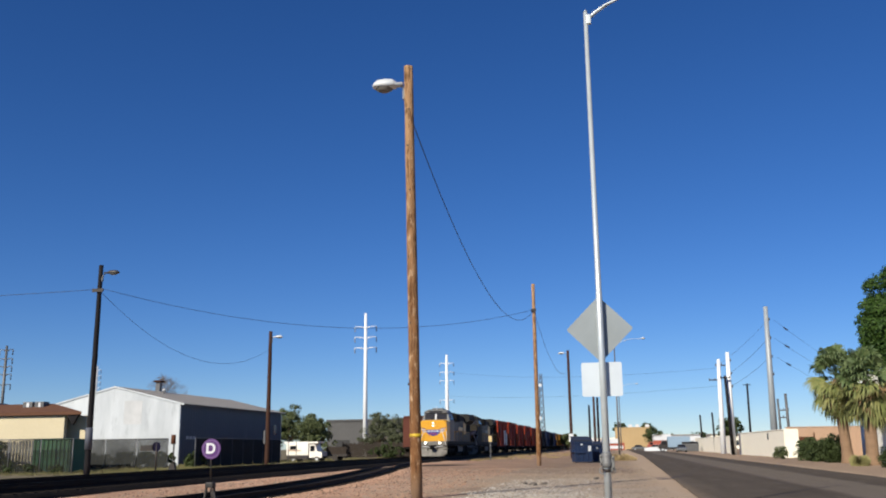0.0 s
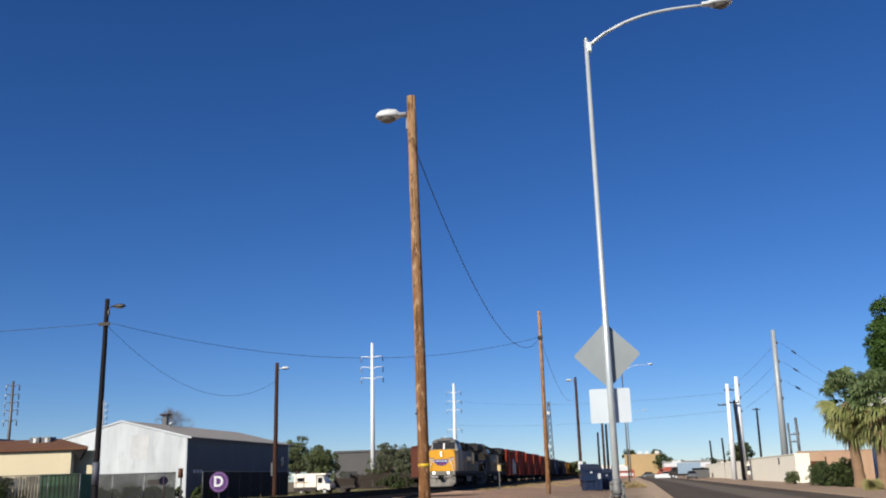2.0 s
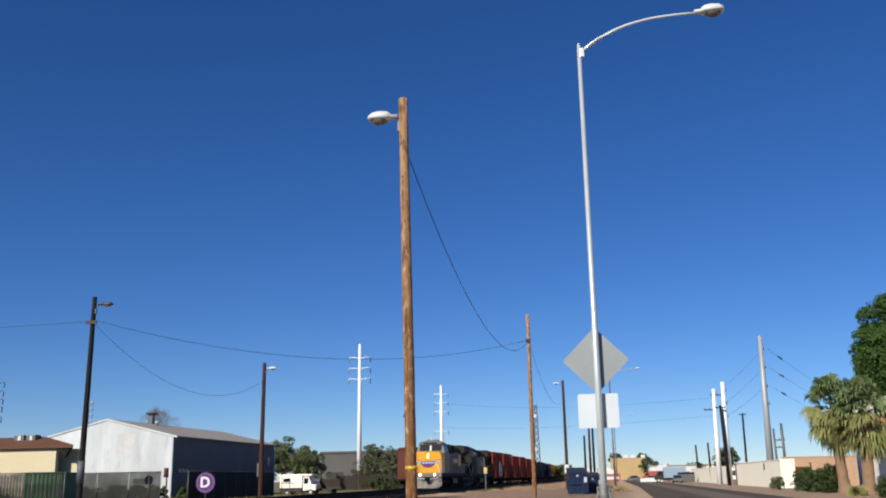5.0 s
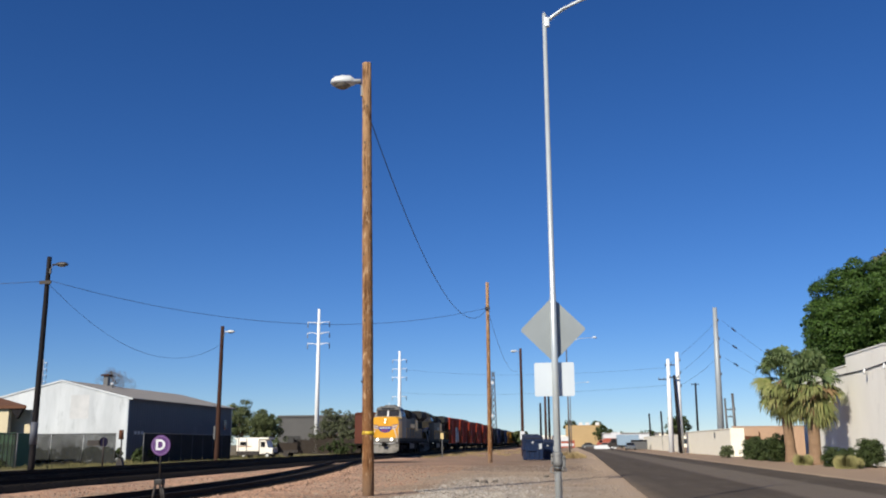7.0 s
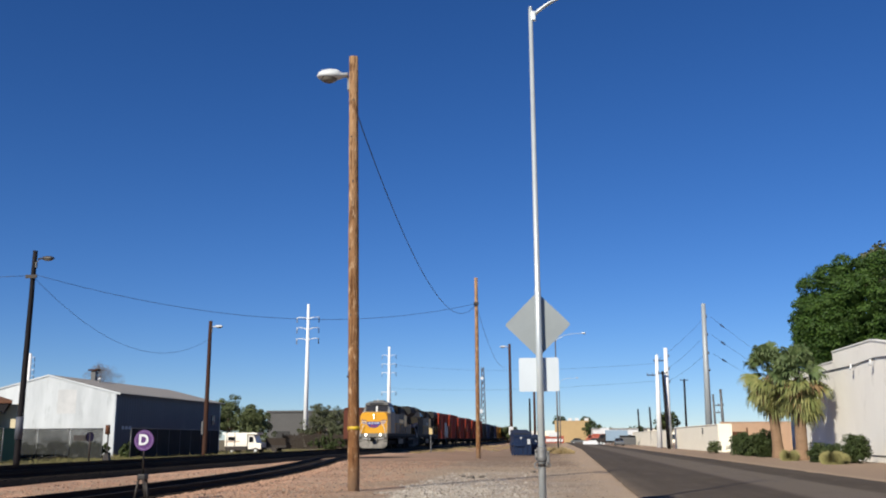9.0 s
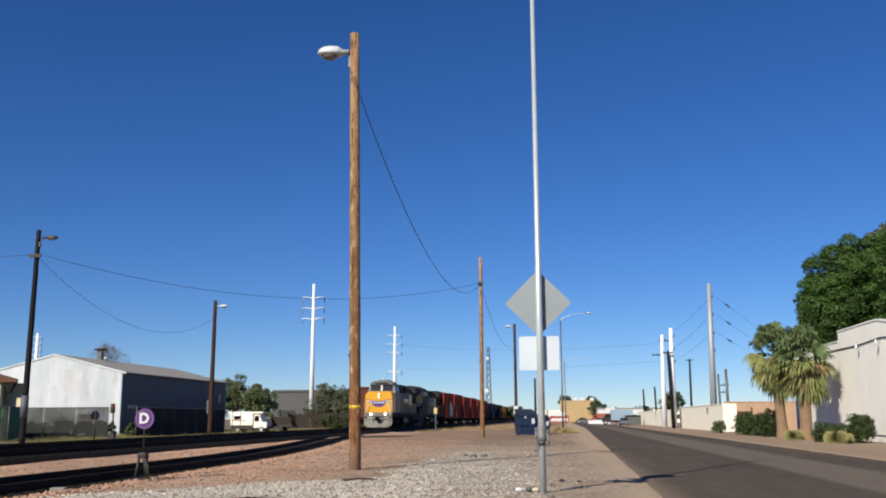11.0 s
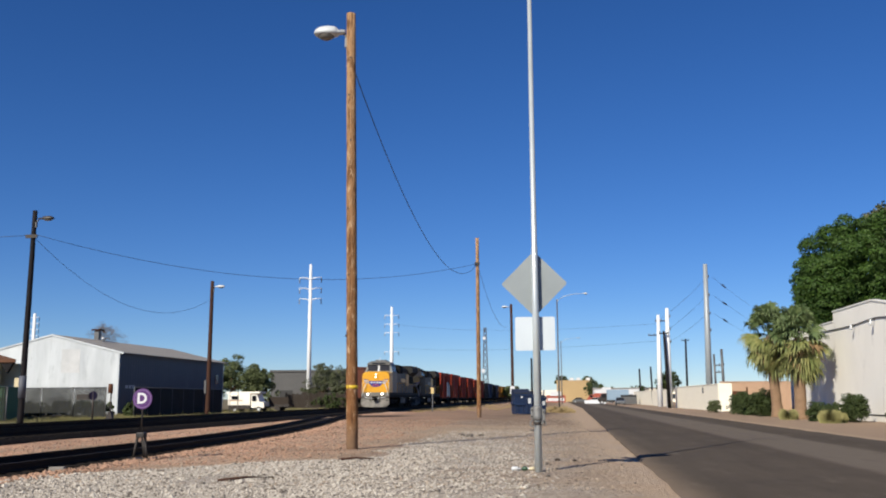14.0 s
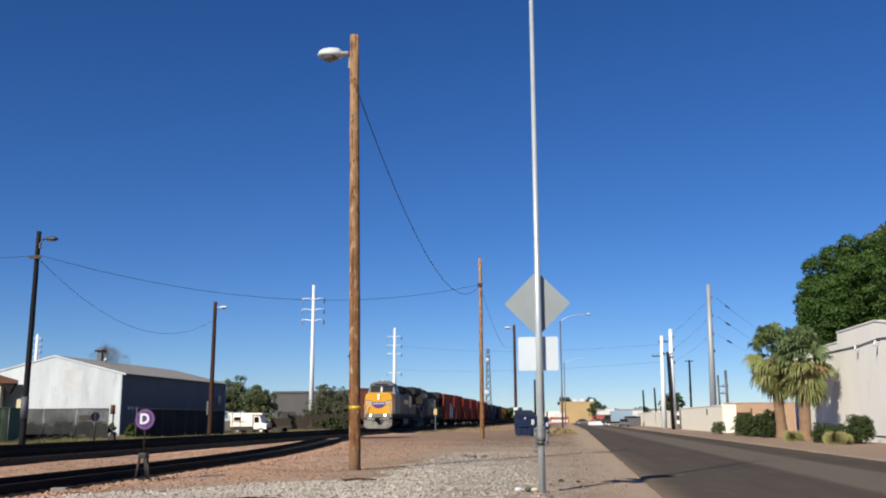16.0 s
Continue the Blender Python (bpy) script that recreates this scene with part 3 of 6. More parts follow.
def transmission_pole(at, h, r0, r1, levels, reach, label, material=POLE_WHITE, turn=0.0):
    p = thing("transmission_pole", at, label, "power pole", "transmission poles", turn=turn)
    part("shaft", tube([(0, 0, -0.5), (0, 0, h * 0.5), (0, 0, h)], [r0, (r0 + r1) / 2, r1], 12), material, p)
    for z in levels:
        for s in (-1, 1):
            part("arm", tube([(s * r1 * 0.8, 0, z - 0.25), (s * reach * 0.5, 0, z - 0.02), (s * reach, 0, z)], [0.11, 0.08, 0.05], 6), material, p)
            part("insulator", tube([(s * reach, 0, z), (s * reach, 0, z - 0.4), (s * reach, 0, z - 0.41), (s * reach, 0, z - 1.0)], [0.06, 0.13, 0.06, 0.12], 8), LAMP_SHELL if s < 0 else GREY_BOX, p)
    return p


transmission_pole((-45.5, 170, 0), 26.6, 0.5, 0.24, (24.1, 22.1, 20.1), 2.1, "white steel transmission pole with three pairs of arms")
transmission_pole((-45.8, 260, 0), 27.2, 0.7, 0.3, (24.8, 22.3, 19.9, 14.5), 2.0, "far white steel transmission pole with short arms")
transmission_pole((-136, 230, 0), 24.0, 0.6, 0.36, (23.0, 21.4, 19.8, 18.2), 1.3, "far pale transmission pole behind the shed")
transmission_pole((-106.6, 150, 0), 20.3, 0.34, 0.2, (19.6, 18.0, 16.6, 15.2, 13.4), 1.3, "distant dark transmission pole over the rooftops", GREY_BOX)


def bare_pole(at, h, r0, r1, lean, material, label, arms=(), name="utility_pole"):
    p = thing(name, at, label, "utility pole", "poles along the street")
    part("shaft", tube([(0, 0, -0.3), (lean * 0.5, 0, h * 0.5), (lean, 0, h)], [r0, (r0 + r1) / 2, r1], 12), material, p)
    for z, x0, x1 in arms:
        part("crossarm", boxes((x0, x1, -0.08, 0.08, z - 0.08, z + 0.08)), IRON if material in (POLE_WHITE, POLE_GREY) else material, p)
        for k in range(3):
            x = x0 + (x1 - x0) * (0.05 + 0.45 * k)
            part("insulator", tube([(x, 0, z), (x, 0, z + 0.3)], [0.09, 0.05], 6), GREY_BOX, p)
    return p


bare_pole((19.7, 124.3, 0), 18.75, 0.47, 0.27, 0.25, POLE_GREY, "tall grey steel power pole behind the block wall", ((17.0, 0.15, 0.6), (14.6, 0.15, 0.6), (12.2, 0.15, 0.6), (10.0, 0.15, 0.6)))
bare_pole((15.9, 135.0, 0), 14.0, 0.43, 0.25, 0.15, POLE_WHITE, "pale steel power pole beside the block wall", ((12.8, 0.1, 0.55), (11.0, 0.1, 0.55), (9.2, 0.1, 0.55)))
bare_pole((15.95, 147.6, 0), 14.15, 0.43, 0.24, 0.2, POLE_WHITE, "pale steel power pole at the street edge", ((13.2, -0.3, 1.6), (11.0, -1.4, 0.3)))
bare_pole((15.75, 134.2, 0), 10.7, 0.25, 0.17, -0.35, TARRED, "leaning dark wooden pole beside the steel poles", ((10.4, -1.0, 0.3),))
bare_pole((29.9, 220.0, 0), 14.7, 0.27, 0.21, 0.1, TARRED, "dark distant pole behind the block wall", ((14.4, -0.8, 0.9),))
bare_pole((24.1, 139.0, 0), 8.3, 0.22, 0.18, -0.1, GREY_BOX, "grey substation post behind the wall", ((6.0, -1.2, 0.2),))
bare_pole((23.0, 139.0, 0), 7.6, 0.18, 0.14, -0.1, GREY_BOX, "grey substation post behind the wall", ((5.0, -0.2, 1.2),))
bare_pole((21.2, 240.0, 0), 8.5, 0.25, 0.2, -0.2, TARRED, "far dark pole down the street")
bare_pole((19.0, 175.0, 0), 9.5, 0.22, 0.16, -0.2, TARRED, "thin dark pole down the street")
bare_pole((17.6, 175.0, 0), 7.0, 0.2, 0.15, -0.2, TARRED, "thin dark pole down the street")
bare_pole((-5.75, 230.0, 0), 11.0, 0.3, 0.22, 0.0, TARRED, "far dark pole beyond the bins")
bare_pole((-5.3, 330.0, 0), 10.0, 0.3, 0.22, 0.0, TARRED, "far dark pole beyond the bins")
bare_pole((-3.6, 180.0, 0), 11.2, 0.26, 0.2, 0.0, WOOD_DARK, "brown pole far behind the waste bins")
bare_pole((-3.0, 185.0, 0), 10.6, 0.26, 0.2, 0.0, TARRED, "dark pole far behind the waste bins")
for a, c, s in (((20.1, 124.3, 17.0), (16.3, 147.6, 13.4), 0.3), ((20.1, 124.3, 14.8), (16.2, 135, 11.1), 0.3), ((20.1, 124.3, 12.4), (16.2, 135, 9.3), 0.3), ((16.0, 147.6, 12.8), (-45.8, 260, 22.3), 1.4), ((16.0, 147.6, 10.1), (-45.8, 260, 15.6), 1.0)):
    cable("power_line", a, c, s, 0.015, "thin dark power line between steel poles", 14)
for z in (17.0, 14.6, 12.2):
    a, c = Vector((20.8, 124.3, z)), Vector((72, 262, z - 1.6))
    line = cable("power_line", a, c, 1.5, 0.015, "thin dark power line with a string of insulators", 14)
    for u in (0.045, 0.052, 0.059):
        q = a.lerp(c, u) - Vector((0, 0, 6.0 * u * (1 - u)))
        part("insulator", tube([q - Vector((0.09, 0.2, 0)), q, q + Vector((0.09, 0.2, 0))], [0.05, 0.13, 0.05], 8), IRON, line)
lat = thing("lattice_mast", (-22.3, 300, 0), "far grey lattice radio mast behind the train", "mast")
bm = bmesh.new()
for sx in (-1, 1):
    for sy in (-1, 1):
        tube_into(bm, [(sx * 1.0, sy * 1.0, 0), (sx * 0.35, sy * 0.35, 24)], 0.1, 5)
part("leg_frame", bm, GREY_BOX, lat)
bm = bmesh.new()
for k in range(12):
    z0, z1 = 2 * k, 2 * k + 2
    w0, w1 = 1.0 - 0.65 * z0 / 24, 1.0 - 0.65 * z1 / 24
    for s in (-1, 1):
        tube_into(bm, [(-s * w0, -w0, z0), (s * w1, -w1, z1)], 0.07, 4)
        tube_into(bm, [(s * w0, w0, z0), (-s * w1, w1, z1)], 0.07, 4)
part("bracing", bm, GREY_BOX, lat)
part("dish", tube([(-0.2, -1.0, 20.4), (-0.2, -1.3, 20.4)], [0.55, 0.5], 14), SIGN_WHITE, lat, "white dish")
part("dish", tube([(-0.6, -1.4, 10.0), (-0.6, -1.7, 10.0)], [0.7, 0.6], 14), SIGN_WHITE, lat, "white dish")


# ---- buildings ----
def wall(name, x0, x1, y0, y1, z0, z1, material, parent, bevel=0.0):
    return part(name, boxes((x0, x1, y0, y1, z0, z1), bevel=bevel), material, parent)


def shed():
    """White metal gabled shed; the long side's shade is put into its colour."""
    t = thing("metal_shed", (0, 0, 0), "white corrugated metal shed with a grey gabled roof", "shed")
    xl, xr, y0, y1, ze, zr = -58.4, -43.7, 90.0, 120.0, 6.2, 8.0
    xm = (xl + xr) / 2
    part("front_wall", prism([(xl, -0.2), (xr, -0.2), (xr, ze), (xm, zr), (xl, ze)], "y", y0, y0 + 0.15), METAL_WHITE, t)
    part("back_wall", prism([(xl, -0.2), (xr, -0.2), (xr, ze), (xm, zr), (xl, ze)], "y", y1 - 0.15, y1), METAL_WHITE, t)
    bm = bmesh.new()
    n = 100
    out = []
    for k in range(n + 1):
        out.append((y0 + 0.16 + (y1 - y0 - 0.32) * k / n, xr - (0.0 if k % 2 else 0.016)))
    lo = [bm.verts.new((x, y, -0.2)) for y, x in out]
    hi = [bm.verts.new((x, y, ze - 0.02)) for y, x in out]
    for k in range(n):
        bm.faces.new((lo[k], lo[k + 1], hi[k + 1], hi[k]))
    part("side_wall", bm, METAL_SIDE_SHADE, t, "sheet-metal side with its shade put into a dark bluish-grey colour")
    wall("side_wall", xl, xl + 0.15, y0 + 0.16, y1 - 0.16, -0.2, ze, METAL_WHITE, t)
    for s, name in ((1, "roof"), (-1, "roof")):
        xo = xm + s * (xr - xm + 0.45)
        zo = ze - 0.45 * (zr - ze) / (xr - xm)
        part(name, prism([(xm, zr + 0.02), (xo, zo + 0.02), (xo, zo + 0.12), (xm, zr + 0.14)], "y", y0 - 0.04, y1 + 0.3), ROOF_GREY, t)
        part("edge_trim", prism([(xm, zr - 0.02), (xo, zo - 0.06), (xo, zo + 0.13), (xm, zr + 0.15)], "y", y0 - 0.08, y0 - 0.045), METAL_WHITE, t, "white folded edge trim")
    part("corner_trim", boxes((xr - 0.12, xr + 0.04, y0 - 0.05, y0 + 0.16, -0.1, ze - 0.05)), METAL_WHITE, t)
    grey = surface("greyed_sheet", (0.40, 0.415, 0.43), (0.50, 0.515, 0.525), None, 0.9, 70, 0.5, 0, 0.05, 0.005, None, 0.8, 0.2)
    part("patch_panel", boxes((-49.9, -47.9, y0 - 0.012, y0 - 0.004, 4.2, 6.6)), grey, t, "greyed patch panel")
    part("window", boxes((xr - 0.02, xr + 0.05, 117.0, 118.0, 3.4, 4.6)), plain("dark_window", (0.0148, 0.0148, 0.0222), 0.2), t)
    pale = plain("faded_sign_paint", (0.459, 0.466, 0.488), 0.7)
    for k in range(3):
        part("sign_bar", boxes((xr + 0.012, xr + 0.03, 91.6 + 0.8 * k, 92.15 + 0.8 * k, 2.62, 2.95)), pale, t, "faded pale lettering as plain bars")
    v = thing("roof_vent", (-51.3, 100.0, 7.7), "dark metal roof vent with a flat cap", "roof vent")
    part("stack", boxes((-0.27, 0.27, -0.3, 0.3, -0.2, 1.45), bevel=0.03), GREY_BOX, v)
    part("cap", boxes((-0.5, 0.5, -0.5, 0.5, 1.5, 1.68), bevel=0.03), WOOD_DARK, v)
    v = thing("roof_pipe", (-49.6, 98.0, 7.4), "short white roof pipe beside the vent", "roof pipe")
    part("pipe", tube([(0, 0, -0.2), (0, 0, 0.7), (0, 0, 0.71), (0, 0, 0.9)], [0.15, 0.15, 0.28, 0.1], 10), SIGN_WHITE, v)


shed()


def cream_house():
    t = thing("cream_house", (0, 0, 0), "low cream stucco house with a brown roof", "house")
    wall("wall", -72, -41.55, 66.0, 66.4, -0.1, 4.25, CREAM, t)
    wall("porch_wall", -46, -40.45, 67.2, 67.4, -0.1, 4.25, CREAM, t)
    wall("back_wall", -72, -46.01, 67.2, 68.4, -0.1, 4.25, CREAM, t)
    bm = bmesh.new()
    lo = [bm.verts.new(p) for p in ((-72.6, 65.8, 4.3), (-40.05, 65.8, 4.3), (-41.8, 68.6, 4.3), (-72.6, 68.6, 4.3))]
    hi = [bm.verts.new(p) for p in ((-72.6, 65.8, 4.5), (-40.05, 65.8, 4.5), (-41.8, 68.6, 4.5), (-72.6, 68.6, 4.5))]
    r0, r1 = bm.verts.new((-72.6, 68.6, 5.3)), bm.verts.new((-44.2, 68.6, 5.3))
    for q in ((lo[3], lo[2], lo[1], lo[0]), (lo[0], lo[1], hi[1], hi[0]), (lo[1], lo[2], hi[2], hi[1]), (hi[0], hi[1], r1, r0), (hi[1], hi[2], r1), (lo[2], lo[3], hi[3], hi[2]), (hi[2], hi[3], r0, r1), (lo[3], lo[0], hi[0], hi[3]), (hi[3], hi[0], r0)):
        bm.faces.new(q)
    part("roof", bm, BROWN_ROOF, t, "brown shingle roof with a hipped end")
    part("fascia", boxes((-72.6, -40.05, 65.72, 65.796, 4.28, 4.5)), BROWN_ROOF, t)
    part("eave_bracket", prism([(-41.35, 4.296), (-40.3, 4.296), (-40.75, 3.5)], "y", 65.82, 66.1), TARRED, t, "dark triangular eave bracket")
    for x, w in ((-45.8, 0.85), (-44.8, 0.8)):
        a = thing("rooftop_cooler", (x, 67.9, 4.92), "grey rooftop cooler on the brown roof", "air conditioner", "rooftop coolers")
        part("case", boxes((-w / 2, w / 2, -0.4, 0.4, 0, 0.5), bevel=0.03), GREY_BOX, a)
        part("panel", boxes((-w / 2 + 0.35, w / 2 - 0.25, -0.43, -0.405, 0.08, 0.42)), SIGN_WHITE, a)


cream_house()
t = thing("dark_house", (0, 0, 0), "distant low house with a dark gabled roof", "house")
wall("wall", -99, -73.5, 92, 104, -0.1, 6.0, CREAM, t)
part("roof", prism([(-100, 5.9), (-72.5, 5.9), (-73.8, 7.4), (-86, 8.6), (-99, 7.4)], "y", 91.2, 105), GREY_BOX, t)


def green_fence():
    m = surface("faded_green_metal", (0.03, 0.105, 0.045), (0.02, 0.075, 0.033), (0.05, 0.13, 0.062), 0.8, 20.0, 0.6, 0, 0.1, 0.01)
    t = thing("green_container", (0, 0, 0), "green ribbed metal container behind the tracks", "container")
    part("body", boxes((-41.4, -38.5, 62.1, 64.4, 0.1, 2.42)), m, t)
    bm = bmesh.new()
    for k in range(9):
        x = -41.3 + k * 0.325
        box_into(bm, x, x + 0.09, 62.02, 62.096, 0.15, 2.38)
    part("ribs", bm, m, t)
    part("top_rim", boxes((-41.46, -38.44, 62.0, 62.14, 2.36, 2.46)), m, t)
    part("skid", boxes((-41.2, -40.9, 62.2, 64.3, -0.05, 0.1), (-39.1, -38.8, 62.2, 64.3, -0.05, 0.1)), IRON, t)


green_fence()
t = thing("picket_fence", (0, 0, 0), "weathered grey-white picket fence beside the container", "fence")
PICKET = surface("greyed_white_picket", (0.17, 0.17, 0.165), (0.115, 0.115, 0.115), (0.06, 0.06, 0.06), 1.5, 40.0, 0.9, 0, 0.3, 0.01)
for k in range(14):
    part("picket", boxes((-44.9 + 0.25 * k, -44.74 + 0.25 * k, 62.6, 62.65, 0.1, 2.2 + 0.12 * random.random())), PICKET, t)
part("rail", boxes((-44.9, -41.5, 62.655, 62.72, 0.7, 0.82)), PICKET, t)


def screen_material(name, thin, thick, tone):
    m, nt, b = nodes_of(name, 0.9)
    tc = nt.nodes.new("ShaderNodeTexCoord")
    n = noise_at(nt, tc.outputs["Object"], 0.8, 4, 0.6)
    nt.links.new(blend(nt, ramp(nt, n, 0.3, 0.7), tuple(tone * v for v in (0.6, 0.75, 0.8)), tuple(tone * v for v in (1.5, 1.7, 1.65))), b.inputs["Base Color"])
    tr = nt.nodes.new("ShaderNodeBsdfTransparent")
    mx = nt.nodes.new("ShaderNodeMixShader")
    nt.links.new(ramp(nt, noise_at(nt, tc.outputs["Object"], 0.5, 4, 0.65), thin, thick), mx.inputs[0])
    nt.links.new(tr.outputs[0], mx.inputs[1])
    nt.links.new(b.outputs[0], mx.inputs[2])
    nt.links.new(mx.outputs[0], nt.nodes["Material Output"].inputs["Surface"])
    return m


SCREEN = screen_material("dark_fence_screen", -0.35, 0.95, 0.018)
SCREEN_THIN = screen_material("thin_dark_fence_mesh", 0.1, 1.3, 0.012)
SCREEN_SHADE = screen_material("dense_shade_black_fence_screen", -2.5, 0.6, 0.005)


def mesh_fence(x0, x1, y, h, label, screen):
    t = thing("mesh_fence", (0, 0, 0), label, "fence")
    n = max(1, round((x1 - x0) / 2.6))
    for k in range(n + 1):
        x = x0 + (x1 - x0) * k / n
        part("post", tube([(x, y, -0.2), (x, y, h + 0.05)], 0.04, 8), GREY_BOX, t)
    part("top_rail", tube([(x0, y, h), (x1, y, h)], 0.03, 8), GREY_BOX, t)
    for k in range(n):
        xa, xb = x0 + (x1 - x0) * k / n + 0.05, x0 + (x1 - x0) * (k + 1) / n - 0.05
        part("mesh_panel", boxes((xa, xb, y + 0.042, y + 0.05, 0.05, h - 0.02)), screen, t, "dark see-through fence screen")


mesh_fence(-50.0, -37.6, 61.0, 2.4, "thin dark mesh fence before the container", SCREEN_THIN)
mesh_fence(-49.0, -37.4, 75.0, 2.5, "dark screened mesh fence before the shed", SCREEN)

# near-black screen also stands for the shade low on the shed wall
t = thing("mesh_fence", (0, 0, 0), "mesh fence beside the long shed wall, its screen blackened as shade", "fence")
for k in range(11):
    part("post", tube([(-35.2, 75.6 + 2.6 * k, -0.2), (-35.2, 75.6 + 2.6 * k, 2.55)], 0.04, 8), GREY_BOX, t)
part("top_rail", tube([(-35.2, 75.6, 2.5), (-35.2, 98.0, 2.5)], 0.03, 8), GREY_BOX, t)
for k in range(8):
    part("mesh_panel", boxes((-35.15, -35.142, 75.65 + 2.6 * k, 78.15 + 2.6 * k, 0.05, 2.48)), SCREEN_SHADE, t, "dark see-through fence screen")


def right_building():
    t = thing("stucco_building", (0, 0, 0), "pale grey stucco building with a stepped parapet", "building")
    wall("side_wall", 19.0, 19.3, 40.3, 79.0, -0.2, 6.0, STUCCO, t)
    wall("front_wall", 19.0, 46.0, 40.0, 40.298, -0.2, 6.0, STUCCO, t)
    wall("back_wall", 19.302, 46.0, 78.7, 79.0, -0.2, 6.15, STUCCO, t)
    wall("end_wall", 45.7, 46.0, 40.3, 78.698, -0.2, 6.15, STUCCO, t)
    part("roof", boxes((19.302, 45.698, 40.3, 78.698, 5.8, 5.95)), ROOF_GREY, t)
    part("parapet", prism([(40.3, 6.002), (66.2, 6.002), (66.2, 7.15), (58.3, 7.15), (52.5, 6.3), (40.3, 6.3)], "x", 18.997, 19.3), STUCCO, t)
    part("parapet", boxes((18.997, 19.3, 66.203, 79.0, 6.002, 6.5)), STUCCO, t)
    part("coping", prism([(40.3, 6.304), (52.5, 6.304), (58.3, 7.154), (66.24, 7.154), (66.24, 7.25), (58.3, 7.25), (52.5, 6.4), (40.3, 6.4)], "x", 18.95, 19.34), STUCCO_TRIM, t)
    part("coping", boxes((18.95, 19.34, 66.245, 79.04, 6.502, 6.59)), STUCCO_TRIM, t)
    part("base_band", boxes((18.97, 18.998, 40.3, 79.0, 0.35, 0.43)), GREY_BOX, t, "thin dark base line")
    part("conduit", tube([(18.95, 50.0, 5.7), (18.95, 57.8, 6.1), (18.95, 62, 5.95), (18.95, 68.5, 6.0), (18.95, 70, 6.05)], 0.03, 6), CABLE, t)
    for x, y in ((18.95, 57.8), (18.95, 61.5)):
        l = thing("wall_lamp", (x, y, 5.85), "small pale wall lamp under a cable", "wall lamp", "wall lamps")
        part("arm", tube([(0.05, 0, 0.1), (-0.22, 0, 0.12)], 0.025, 8), IRON, l)
        part("shade", tube([(-0.22, 0, 0.16), (-0.24, 0, -0.02), (-0.27, 0, -0.2)], [0.04, 0.07, 0.09], 12), SIGN_WHITE, l)


right_building()

w = thing("block_wall", (0, 0, 0), "beige block wall along the street", "wall", "block walls")
for k in range(6):
    part("panel", boxes((17.1 + 0.006 * (k % 2), 17.32, 102.2 + 6.0 * k, 108.19 + 6.0 * k, -0.2, 2.8), bevel=0.012), BEIGE, w)
part("coping", boxes((17.05, 17.37, 102.15, 138.2, 2.804, 2.9), bevel=0.02), BEIGE, w)
part("end_panel", boxes((17.1, 18.5, 101.9, 102.15, -0.2, 2.9), bevel=0.02), BEIGE, w)
part("vent", boxes((17.04, 17.096, 112.0, 112.7, 1.9, 2.6)), GREY_BOX, w)
w = thing("block_wall", (0, 0, 0), "long pale block wall further along the street", "wall", "block walls")
part("panel", boxes((17.4, 17.65, 150.0, 215.0, -0.2, 2.6)), BEIGE, w)
part("coping", boxes((17.36, 17.69, 150.0, 215.0, 2.604, 2.7)), BEIGE, w)
w = thing("peach_wall", (0, 0, 0), "peach block wall with shallow pilasters", "wall", "block walls")
part("panel", boxes((18.4, 40.0, 108.0, 108.25, -0.2, 3.1)), PEACH, w)
for x in (18.4, 20.6, 22.9, 25.2, 27.5):
    part("pilaster", boxes((x, x + 0.35, 107.92, 107.996, -0.2, 3.14)), PEACH, w)
part("coping", boxes((18.3, 40.0, 107.95, 108.3, 3.104, 3.2)), PEACH, w)
g = thing("rusty_gate", (0, 0, 0), "rusty brown metal gate between two walls", "gate")
RUST = surface("rusty_steel", (0.118, 0.0518, 0.0296), (0.074, 0.037, 0.0222), None, 3, 30, 0.8, 0.3, 0.3, 0.01)
part("panel", boxes((18.0, 20.4, 104.0, 104.06, 0.1, 2.1)), RUST, g)
for x in (17.95, 20.45):
    part("post", boxes((x - 0.07, x + 0.07, 103.95, 104.1, -0.1, 2.5)), RUST, g)
w = thing("garden_pillar", (17.4, 79.9, 0), "slim pale pillar beside the stucco building", "pillar")
part("shaft", boxes((-0.3, 0.1, -0.2, 0.2, -0.1, 2.0), bevel=0.02), PEACH, w)
part("rail", boxes((0.3, 0.45, -0.1, 0.1, -0.1, 2.3)), IRON, w)

t = thing("warehouse", (0, 0, 0), "long low grey warehouse behind the tracks", "building")
GREYW = surface("grey_warehouse_wall", (0.0962, 0.0962, 0.0962), (0.074, 0.074, 0.0777), None, 0.2, 6, 0.8, 0, 0.1, 0.01)
wall("wall", -59.0, -34.0, 190, 215, -0.2, 7.0, GREYW, t)
part("roof", boxes((-59.2, -33.8, 189.8, 215.2, 7.004, 7.4)), GREYW, t)
for k in range(4):
    part("door", boxes((-57 + 5.4 * k, -54.2 + 5.4 * k, 189.9, 189.996, -0.1, 3.2)), plain("dark_doorway", (0.0222, 0.0222, 0.0222)), t)

t = thing("tan_building", (0, 0, 0), "far tan stucco building with rooftop units", "building")
wall("wall", 0.3, 12.4, 330, 350, -0.2, 7.1, TANB, t)
part("parapet", boxes((0.2, 12.5, 329.9, 350.1, 7.104, 7.4)), TANB, t)
part("wall", boxes((-12.0, 0.28, 332, 346, -0.2, 4.0)), BEIGE, t)
for x in (5.6, 8.0, 11.4):
    u = thing("rooftop_unit", (x, 336, 7.4), "pale rooftop unit on the tan building", "air conditioner", "rooftop units")
    part("case", boxes((-0.7, 0.7, -0.7, 0.7, -0.1, 1.0), bevel=0.05), SIGN_WHITE, u)
RED = plain("red_paint", (0.311, 0.074, 0.0444), 0.5)
